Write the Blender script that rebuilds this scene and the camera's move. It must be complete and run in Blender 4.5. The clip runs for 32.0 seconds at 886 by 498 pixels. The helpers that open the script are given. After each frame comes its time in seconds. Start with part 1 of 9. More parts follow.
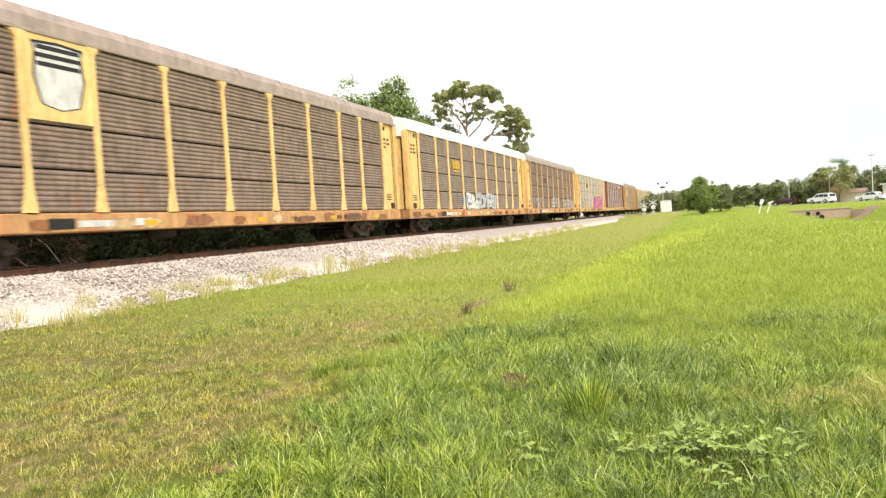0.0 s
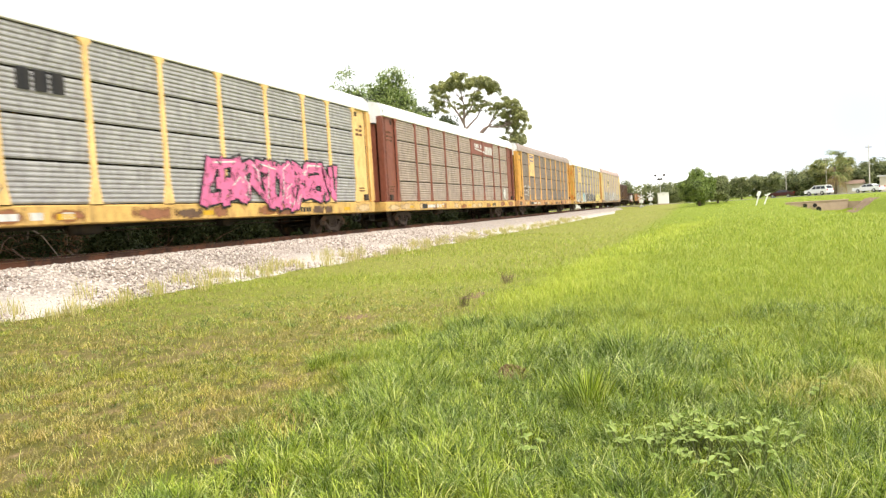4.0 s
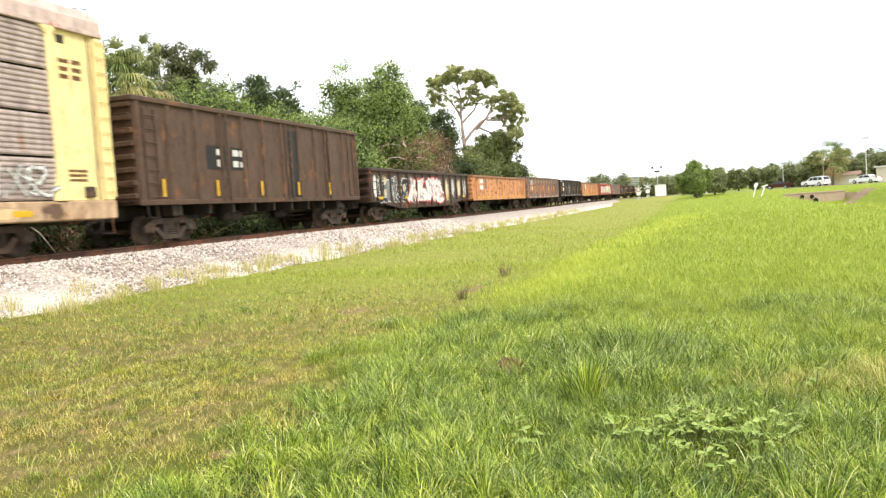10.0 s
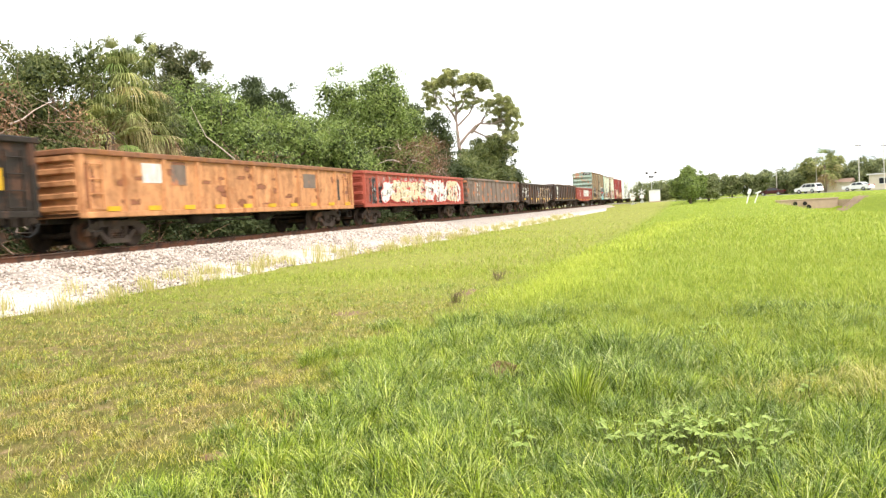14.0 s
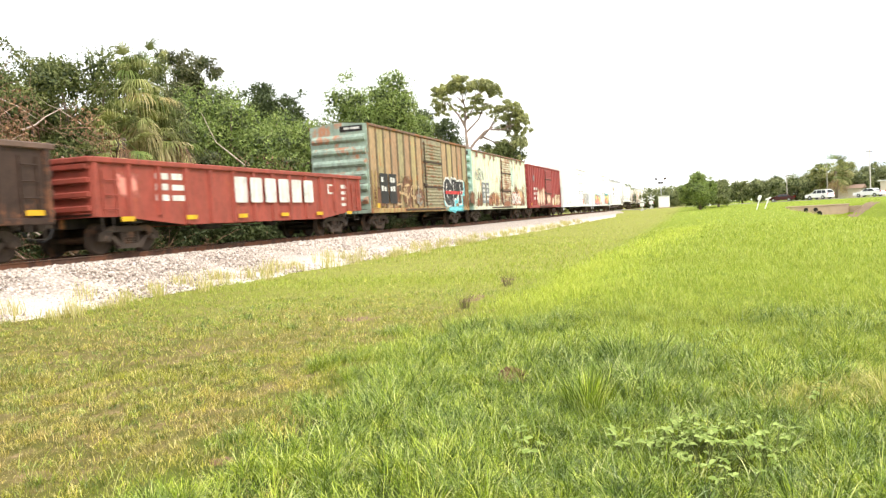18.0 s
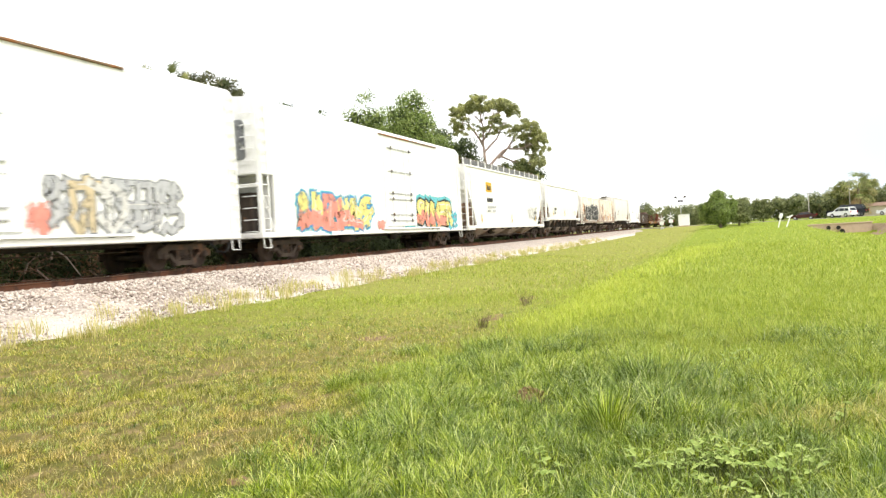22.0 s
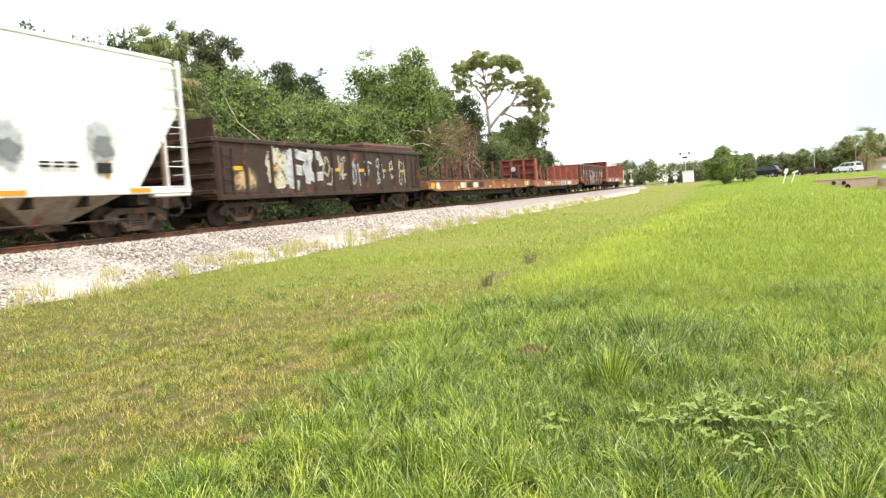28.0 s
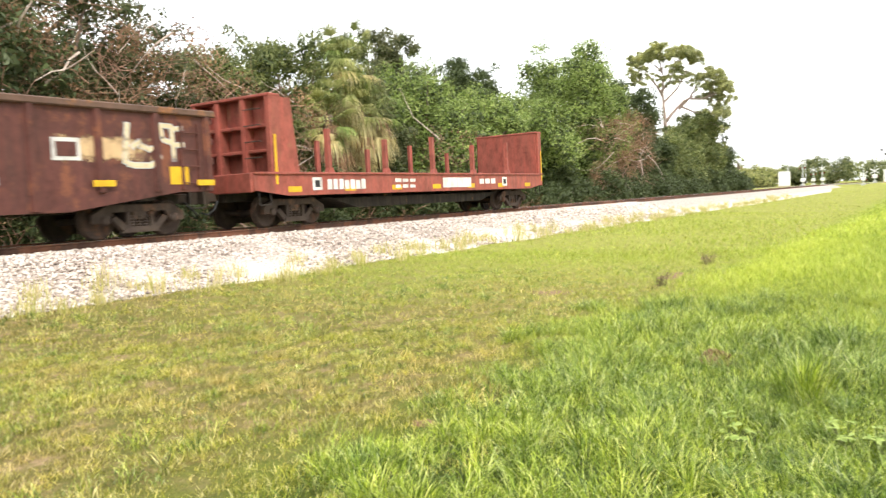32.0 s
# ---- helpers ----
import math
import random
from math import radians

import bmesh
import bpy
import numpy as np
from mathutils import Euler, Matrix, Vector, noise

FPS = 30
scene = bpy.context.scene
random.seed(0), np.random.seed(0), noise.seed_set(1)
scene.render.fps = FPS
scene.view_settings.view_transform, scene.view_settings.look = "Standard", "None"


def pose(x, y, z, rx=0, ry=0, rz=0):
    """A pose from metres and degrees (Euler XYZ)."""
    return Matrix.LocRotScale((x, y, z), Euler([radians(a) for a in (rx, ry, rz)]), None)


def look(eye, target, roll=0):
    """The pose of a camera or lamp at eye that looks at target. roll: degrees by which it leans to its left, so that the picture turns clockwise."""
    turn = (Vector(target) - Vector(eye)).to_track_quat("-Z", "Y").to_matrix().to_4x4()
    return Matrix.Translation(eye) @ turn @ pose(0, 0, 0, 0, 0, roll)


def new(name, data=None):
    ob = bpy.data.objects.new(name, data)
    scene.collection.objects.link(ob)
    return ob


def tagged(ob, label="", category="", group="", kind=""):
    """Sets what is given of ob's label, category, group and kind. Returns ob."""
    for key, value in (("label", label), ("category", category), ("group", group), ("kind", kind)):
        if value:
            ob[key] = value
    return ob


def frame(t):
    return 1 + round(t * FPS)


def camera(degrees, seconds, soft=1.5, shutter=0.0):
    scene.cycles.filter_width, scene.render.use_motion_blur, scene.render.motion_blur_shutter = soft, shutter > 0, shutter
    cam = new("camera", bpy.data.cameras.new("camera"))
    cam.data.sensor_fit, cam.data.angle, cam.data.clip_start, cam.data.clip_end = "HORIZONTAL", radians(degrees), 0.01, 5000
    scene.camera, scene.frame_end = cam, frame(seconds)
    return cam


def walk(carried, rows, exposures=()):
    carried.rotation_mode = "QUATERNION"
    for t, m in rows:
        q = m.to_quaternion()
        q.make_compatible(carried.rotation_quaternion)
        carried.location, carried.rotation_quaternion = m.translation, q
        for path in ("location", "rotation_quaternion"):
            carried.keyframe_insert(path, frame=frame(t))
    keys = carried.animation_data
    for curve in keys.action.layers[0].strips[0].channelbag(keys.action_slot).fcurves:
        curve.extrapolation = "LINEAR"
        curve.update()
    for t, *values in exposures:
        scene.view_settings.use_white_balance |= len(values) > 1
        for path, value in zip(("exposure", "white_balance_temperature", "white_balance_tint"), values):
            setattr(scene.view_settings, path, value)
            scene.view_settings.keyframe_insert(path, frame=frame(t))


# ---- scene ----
# The camera: held by hand beside a railway line, half a metre above the rail heads.
cam = camera(60.0, 32.0, 1.3, 0.2)
PATH = [
    (0, pose(0, 0, 0.5, 88.02, 3.48, 18.84)),
    (0.5, pose(-0.001, -0, 0.5, 87.99, 3.45, 18.81)),
    (1, pose(-0.001, -0, 0.5, 87.99, 3.47, 18.92)),
    (1.5, pose(0, 0, 0.5, 88.02, 3.51, 19.04)),
    (2, pose(0.001, 0, 0.5, 88, 3.49, 19.1)),
    (2.5, pose(-0.001, -0, 0.5, 87.75, 3.43, 19.05)),
    (4.5, pose(-0.004, -0.001, 0.5, 87.21, 3.51, 18.45)),
    (5, pose(-0.005, -0.002, 0.5, 86.97, 3.5, 18.26)),
    (5.5, pose(-0.003, -0.001, 0.5, 86.98, 3.51, 18.18)),
    (6, pose(-0.003, -0.001, 0.5, 87.06, 3.57, 18.1)),
    (6.5, pose(-0.003, -0.001, 0.5, 86.98, 3.65, 18.08)),
    (7, pose(-0.001, -0, 0.5, 86.96, 3.66, 17.9)),
    (7.5, pose(0, 0, 0.5, 87.05, 3.61, 17.68)),
    (8, pose(-0.001, -0, 0.5, 86.92, 3.67, 17.78)),
    (8.5, pose(0.001, 0, 0.5, 86.86, 3.78, 17.96)),
    (9, pose(0.001, 0, 0.5, 86.88, 3.78, 18.06)),
    (9.5, pose(-0, -0, 0.5, 86.87, 3.8, 18.18)),
    (10, pose(-0.001, -0, 0.5, 86.92, 3.85, 18.45)),
    (10.5, pose(-0.001, -0, 0.5, 87.1, 3.89, 18.77)),
    (11, pose(-0.001, -0, 0.5, 87.12, 3.76, 18.92)),
    (11.5, pose(-0.002, -0.001, 0.5, 87.12, 3.64, 18.94)),
    (12, pose(-0.005, -0.002, 0.5, 87.06, 3.46, 18.75)),
    (12.5, pose(-0.004, -0.001, 0.5, 86.94, 3.29, 18.12)),
    (13, pose(-0.004, -0.001, 0.5, 86.88, 3.34, 17.85)),
    (13.5, pose(-0.004, -0.001, 0.5, 86.97, 3.39, 17.91)),
    (14, pose(-0.004, -0.001, 0.5, 87.13, 3.29, 18.03)),
    (14.5, pose(-0.004, -0.001, 0.5, 87.23, 3.3, 18.31)),
    (16.5, pose(-0.006, -0.002, 0.5, 87.44, 3.32, 18.61)),
    (17, pose(-0.005, -0.002, 0.5, 87.43, 3.37, 18.69)),
    (17.5, pose(-0.005, -0.002, 0.5, 87.54, 3.29, 18.76)),
    (18, pose(-0.005, -0.002, 0.5, 87.6, 3.22, 18.69)),
    (18.5, pose(-0.002, -0.001, 0.5, 87.55, 3.17, 18.64)),
    (19, pose(-0.002, -0.001, 0.5, 87.6, 3.34, 18.7)),
    (19.5, pose(0.001, 0, 0.5, 87.55, 3.58, 18.94)),
    (20, pose(0.003, 0.001, 0.5, 87.49, 3.54, 19.15)),
    (20.5, pose(0.004, 0.001, 0.5, 87.44, 3.5, 19.37)),
    (21, pose(0.005, 0.002, 0.5, 87.43, 3.45, 19.51)),
    (21.5, pose(0.004, 0.002, 0.5, 87.77, 3.44, 19.64)),
    (22, pose(0.005, 0.002, 0.5, 89.11, 3.39, 20.08)),
    (22.5, pose(0.007, 0.002, 0.5, 89.53, 3.59, 20.15)),
    (23, pose(0.008, 0.003, 0.5, 87.7, 3.78, 19.42)),
    (23.5, pose(0.007, 0.002, 0.5, 86.96, 3.68, 19.27)),
    (24, pose(0.004, 0.002, 0.5, 86.75, 3.69, 19.48)),
    (24.5, pose(0.006, 0.002, 0.5, 86.55, 3.73, 19.86)),
    (25, pose(0.005, 0.002, 0.5, 86.43, 3.88, 20.1)),
    (25.5, pose(0.002, 0.001, 0.5, 86.33, 3.96, 20.11)),
    (27.5, pose(-0, -0, 0.5, 86.09, 3.86, 20.44)),
    (28, pose(-0, -0, 0.5, 86.04, 3.86, 20.32)),
    (28.5, pose(0, 0, 0.5, 85.98, 3.89, 20.32)),
    (29, pose(-0, -0, 0.5, 85.96, 3.87, 20.33)),
    (29.5, pose(0, 0, 0.5, 85.95, 3.94, 20.43)),
    (30, pose(0.013, 0.005, 0.5, 86.01, 4.12, 20.92)),
    (30.5, pose(0.028, 0.01, 0.5, 86.05, 4.21, 22.13)),
    (31, pose(0.04, 0.014, 0.5, 86.26, 4.1, 23.85)),
    (31.5, pose(0.002, 0.001, 0.5, 86.41, 3.4, 25.75)),
    (32, pose(-0.081, -0.028, 0.5, 86.36, 2.81, 32.77)),
]
EXPOSURES = ((0, 0.12, 6600, 10), (3.5, 0.14, 6600, 10), (5, 0.05, 6600, 10), (7, 0.30, 6650, 10), (9, 0.16, 6500, 9), (10.5, 0.26, 6450, 9), (13, 0.34, 6500, 10), (18, 0.32, 6550, 10), (21, 0.19, 6550, 10), (23, 0.08, 6450, 9), (24.5, 0.04, 6200, 8), (27.5, 0.07, 6200, 8), (28.3, 0.16, 6350, 9), (30, 0.49, 6500, 10), (32, 0.40, 6500, 10))  # seconds, stops, kelvin, tint
walk(cam, PATH, EXPOSURES)

# Light: a bright overcast evening sky, thin sun through it.
world = bpy.data.worlds.new("world")
scene.world = world
world.use_nodes = True
wn = world.node_tree
wn.nodes.clear()
sky = wn.nodes.new("ShaderNodeTexSky")
sky.sky_type = "NISHITA"
sky.sun_disc = False
sky.sun_elevation = radians(48)
sky.sun_rotation = radians(120)
sky.air_density, sky.dust_density = 1.0, 4.0
sky_bg = wn.nodes.new("ShaderNodeBackground")
sky_bg.inputs[1].default_value = 0.10
wn.links.new(sky.outputs[0], sky_bg.inputs[0])
# cloud deck: near white, greyer low in the east where a blue gap shows
tc = wn.nodes.new("ShaderNodeTexCoord")
cloud = wn.nodes.new("ShaderNodeTexNoise")
cloud.inputs["Scale"].default_value = 1.6
cloud.inputs["Detail"].default_value = 5.0
wn.links.new(tc.outputs["Generated"], cloud.inputs["Vector"])
cramp = wn.nodes.new("ShaderNodeValToRGB")
cramp.color_ramp.elements[0].position, cramp.color_ramp.elements[0].color = 0.3, (0.86, 0.89, 0.93, 1)
cramp.color_ramp.elements[1].position, cramp.color_ramp.elements[1].color = 0.65, (1.0, 0.995, 0.98, 1)
wn.links.new(cloud.outputs["Fac"], cramp.inputs[0])
cloud_bg = wn.nodes.new("ShaderNodeBackground")
cloud_bg.inputs[1].default_value = 1.85
wn.links.new(cramp.outputs[0], cloud_bg.inputs[0])
# a pale blue gap in the cloud, low over the road
gap_dir = wn.nodes.new("ShaderNodeVectorMath")
gap_dir.operation = "DOT_PRODUCT"
gap_dir.inputs[1].default_value = Vector((0.17, 0.98, 0.085)).normalized()
wn.links.new(tc.outputs["Generated"], gap_dir.inputs[0])
gap = wn.nodes.new("ShaderNodeValToRGB")
gap.color_ramp.elements[0].position, gap.color_ramp.elements[0].color = 0.988, (0, 0, 0, 1)
gap.color_ramp.elements[1].position, gap.color_ramp.elements[1].color = 1.0, (0.65, 0.65, 0.65, 1)
wn.links.new(gap_dir.outputs["Value"], gap.inputs[0])
gapmix = wn.nodes.new("ShaderNodeMixRGB")
gapmix.inputs[2].default_value = (0.33, 0.41, 0.48, 1)
wn.links.new(gap.outputs[0], gapmix.inputs[0])
wn.links.new(cramp.outputs[0], gapmix.inputs[1])
wn.links.new(gapmix.outputs[0], cloud_bg.inputs[0])
mixs = wn.nodes.new("ShaderNodeMixShader")
mixs.inputs[0].default_value = 0.85
wout = wn.nodes.new("ShaderNodeOutputWorld")
wn.links.new(sky_bg.outputs[0], mixs.inputs[1])
wn.links.new(cloud_bg.outputs[0], mixs.inputs[2])
wn.links.new(mixs.outputs[0], wout.inputs[0])
sun_data = bpy.data.lights.new("sun", "SUN")
sun_data.energy, sun_data.angle, sun_data.color = 2.8, radians(14), (1.0, 0.96, 0.88)
sun = new("sun", sun_data)
sun.matrix_world = look((30, -20, 40), (0, 0, 0))
# ---- mesh building ----
class Mesh:
    """Collects vertices and faces of one part."""

    def __init__(self):
        self.v, self.f = [], []

    def quad(self, a, b, c, d):
        n = len(self.v)
        self.v += [a, b, c, d]
        self.f.append((n, n + 1, n + 2, n + 3))
        return self

    def box(self, x0, x1, y0, y1, z0, z1):
        n = len(self.v)
        self.v += [(x, y, z) for z in (z0, z1) for x, y in ((x0, y0), (x1, y0), (x1, y1), (x0, y1))]
        self.f += [tuple(n + i for i in q) for q in ((3, 2, 1, 0), (4, 5, 6, 7), (0, 1, 5, 4), (1, 2, 6, 5), (2, 3, 7, 6), (3, 0, 4, 7))]
        return self

    def bevel_box(self, x0, x1, y0, y1, z0, z1, b=0.02):
        """A box whose edges along its three axes are cut at 45 degrees."""
        n = len(self.v)
        ring = lambda e, z: [(x0 + e, y0 + b + 0 * e, z), (x0 + b, y0 + e, z), (x1 - b, y0 + e, z), (x1 - e, y0 + b, z),
                             (x1 - e, y1 - b, z), (x1 - b, y1 - e, z), (x0 + b, y1 - e, z), (x0 + e, y1 - b, z)]
        rows = [ring(b, z0), ring(0, z0 + b), ring(0, z1 - b), ring(b, z1)]
        for r in rows:
            self.v += r
        for k in range(3):
            for i in range(8):
                j = (i + 1) % 8
                self.f.append((n + 8 * k + i, n + 8 * k + j, n + 8 * k + 8 + j, n + 8 * k + 8 + i))
        self.f.append(tuple(n + 7 - i for i in range(8)))
        self.f.append(tuple(n + 24 + i for i in range(8)))
        return self

    def tube(self, pts, radii, sides=6, cap=True):
        """A tapered tube along points."""
        n = len(self.v)
        pts = [Vector(p) for p in pts]
        for i, p in enumerate(pts):
            d = (pts[min(i + 1, len(pts) - 1)] - pts[max(i - 1, 0)]).normalized()
            u = d.cross(Vector((0.31, 0.2, 0.93)) if abs(d.z) < 0.9 else Vector((1, 0, 0))).normalized()
            w = d.cross(u)
            for s in range(sides):
                a = 2 * math.pi * s / sides
                self.v.append(tuple(p + radii[i] * (math.cos(a) * u + math.sin(a) * w)))
        for i in range(len(pts) - 1):
            for s in range(sides):
                t = (s + 1) % sides
                self.f.append((n + i * sides + s, n + i * sides + t, n + (i + 1) * sides + t, n + (i + 1) * sides + s))
        if cap:
            self.f.append(tuple(n + sides - 1 - s for s in range(sides)))
            self.f.append(tuple(n + (len(pts) - 1) * sides + s for s in range(sides)))
        return self

    def prism(self, outline, axis, a, b):
        """A flat outline pushed from a to b along an axis; outline in the two other axes, in their order x, y, z."""
        n, k = len(self.v), len(outline)
        for c in (a, b):
            for p, q in outline:
                self.v.append({"x": (c, p, q), "y": (p, c, q), "z": (p, q, c)}[axis])
        self.f.append(tuple(n + i for i in range(k)))
        self.f.append(tuple(n + k + k - 1 - i for i in range(k)))
        for i in range(k):
            j = (i + 1) % k
            self.f.append((n + j, n + i, n + k + i, n + k + j))
        return self

    def lathe(self, profile, axis="x", centre=(0, 0, 0), sides=16):
        """A profile of (radius, along) turned about an axis."""
        n = len(self.v)
        for r, h in profile:
            for s in range(sides):
                a = 2 * math.pi * s / sides
                c, d = r * math.cos(a), r * math.sin(a)
                p = {"x": (h, c, d), "y": (c, h, d), "z": (c, d, h)}[axis]
                self.v.append(tuple(p[i] + centre[i] for i in range(3)))
        for i in range(len(profile) - 1):
            for s in range(sides):
                t = (s + 1) % sides
                self.f.append((n + i * sides + s, n + i * sides + t, n + (i + 1) * sides + t, n + (i + 1) * sides + s))
        return self

    def data(self, name, material, smooth=False):
        me = bpy.data.meshes.new(name)
        me.from_pydata(self.v, [], self.f)
        me.validate()
        bm = bmesh.new()
        bm.from_mesh(me)
        bmesh.ops.recalc_face_normals(bm, faces=bm.faces)
        bm.to_mesh(me)
        bm.free()
        if smooth:
            me.shade_smooth()
        me.materials.append(material)
        return me


def thing(name, label, category, m=None, group="", kind=""):
    """An Empty at a thing's base."""
    ob = new(name)
    ob.empty_display_size = 0.2
    if m is not None:
        ob.matrix_basis = m
    return tagged(ob, label, category, group, kind)


def part(name, mesh, material, parent, label="", at=None, smooth=False):
    """One mesh object under a thing or a part. mesh: a Mesh, or finished mesh data to share."""
    ob = new(name, mesh.data(name, material, smooth) if isinstance(mesh, Mesh) else mesh)
    ob.parent = parent
    if at is not None:
        ob.location = at
    return tagged(ob, label)


def solid(name, mesh, material, label, category, m=None, group="", kind="", smooth=False):
    """A thing or a piece of the setting that is one mesh."""
    ob = new(name, mesh.data(name, material, smooth) if isinstance(mesh, Mesh) else mesh)
    if m is not None:
        ob.matrix_basis = m
    return tagged(ob, label, category, group, kind)


# ---- materials ----
class Nodes:
    """A material and short ways to add nodes to it."""

    def __init__(self, name, rough=0.7, metal=0.0):
        self.m = bpy.data.materials.new(name)
        self.m.use_nodes = True
        self.t = self.m.node_tree
        self.b = self.t.nodes["Principled BSDF"]
        self.b.inputs["Roughness"].default_value = rough
        self.b.inputs["Metallic"].default_value = metal
        self.co = self.t.nodes.new("ShaderNodeTexCoord").outputs["Object"]

    def link(self, a, b):
        self.t.links.new(a, b)

    def scaled(self, s, shift=None):
        n = self.t.nodes.new("ShaderNodeMapping")
        n.inputs["Scale"].default_value = s
        self.link(self.co, n.inputs["Vector"])
        if shift is not None:
            self.link(shift, n.inputs["Location"])
        return n.outputs[0]

    def noise(self, scale=5.0, detail=4.0, stretch=(1, 1, 1), rough=0.55, shift=None):
        n = self.t.nodes.new("ShaderNodeTexNoise")
        n.inputs["Scale"].default_value = scale
        n.inputs["Detail"].default_value = detail
        n.inputs["Roughness"].default_value = rough
        self.link(self.scaled(stretch, shift), n.inputs["Vector"])
        return n.outputs["Fac"]

    def ramp(self, fac, stops):
        n = self.t.nodes.new("ShaderNodeValToRGB")
        e = n.color_ramp.elements
        while len(e) < len(stops):
            e.new(0.5)
        for el, (p, c) in zip(e, stops):
            el.position, el.color = p, (c, c, c, 1) if isinstance(c, (int, float)) else (*c, 1)
        self.link(fac, n.inputs[0])
        return n.outputs[0]

    def mix(self, fac, a, b, how="MIX"):
        n = self.t.nodes.new("ShaderNodeMixRGB")
        n.blend_type = how
        for s, x in zip(n.inputs, (fac, a, b)):
            if isinstance(x, (int, float)):
                s.default_value = x if s.type == "VALUE" else (x, x, x, 1)
            elif isinstance(x, tuple):
                s.default_value = (*x, 1)
            else:
                self.link(x, s)
        return n.outputs[0]

    def math(self, op, a, b):
        n = self.t.nodes.new("ShaderNodeMath")
        n.operation = op
        for s, x in zip(n.inputs, (a, b)):
            if isinstance(x, (int, float)):
                s.default_value = x
            else:
                self.link(x, s)
        return n.outputs[0]

    def random(self):
        return self.t.nodes.new("ShaderNodeObjectInfo").outputs["Random"]

    def island(self):
        return self.t.nodes.new("ShaderNodeNewGeometry").outputs["Random Per Island"]

    def bump(self, height, strength=0.4, distance=0.02):
        n = self.t.nodes.new("ShaderNodeBump")
        n.inputs["Strength"].default_value = strength
        n.inputs["Distance"].default_value = distance
        self.link(height, n.inputs["Height"])
        self.link(n.outputs[0], self.b.inputs["Normal"])

    def done(self, colour, rough=None):
        if isinstance(colour, tuple):
            self.b.inputs["Base Color"].default_value = (*colour, 1)
        else:
            self.link(colour, self.b.inputs["Base Color"])
        if rough is not None:
            self.link(rough, self.b.inputs["Roughness"])
        return self.m


def paint(name, colour, rust=0.3, dirt=0.4, rough=0.55, rust_colour=(0.20, 0.085, 0.035), dirt_colour=(0.10, 0.075, 0.055), scale=1.0, streak=0.5):
    """Old rolling-stock paint: patches of rust, grime running down, fine grain."""
    n = Nodes(name, rough)
    n.b.inputs["Specular IOR Level"].default_value = 0.2
    shift = n.mix(1.0, n.random(), (37.0, 11.0, 23.0), "MULTIPLY")
    patch = n.noise(0.9 * scale, 8, (1, 1, 1), 0.7, shift)
    runs = n.noise(1.0 * scale, 5, (5, 5, 0.35), 0.6, shift)
    grain = n.noise(22 * scale, 4, (1, 1, 1), 0.6)
    c = n.mix(n.ramp(grain, [(0.3, 0.0), (0.75, 0.25)]), colour, tuple(x * 0.72 for x in colour))
    dfac = n.math("MULTIPLY", n.ramp(runs, [(0.40, 0.0), (0.72, 1.0)]), dirt)
    c = n.mix(dfac, c, dirt_colour)
    grime = n.noise(2.3 * scale, 7, (1.6, 1.6, 0.5), 0.72, shift)
    c = n.mix(n.math("MULTIPLY", n.ramp(grime, [(0.42, 0.0), (0.70, 0.75)]), min(1.0, 0.25 + dirt)), c, tuple(0.45 * x + 0.25 * y for x, y in zip(colour, dirt_colour)))
    mottle = n.noise(3.4 * scale, 9, (1, 1, 0.7), 0.78, shift)
    c = n.mix(min(0.85, 2.2 * dirt), c, n.ramp(mottle, [(0.32, (0.50, 0.46, 0.44)), (0.50, (0.95, 0.95, 0.95)), (0.72, (1.35, 1.30, 1.25))]), "MULTIPLY")
    rmask = n.math("ADD", n.math("MULTIPLY", patch, 1.0 - 0.45 * streak), n.math("MULTIPLY", runs, 0.45 * streak))
    edge = 0.66 - 0.30 * rust
    rfac = n.ramp(rmask, [(edge, 0.0), (edge + 0.06, 0.95 if rust > 0 else 0.0)])
    rc = n.mix(grain, rust_colour, tuple(min(1, x * 1.8) for x in rust_colour))
    c = n.mix(rfac, c, rc)
    n.bump(n.math("ADD", n.math("MULTIPLY", grain, 0.4), rfac), 0.35, 0.008)
    return n.done(c, n.ramp(rfac, [(0, rough), (1, 0.9)]))


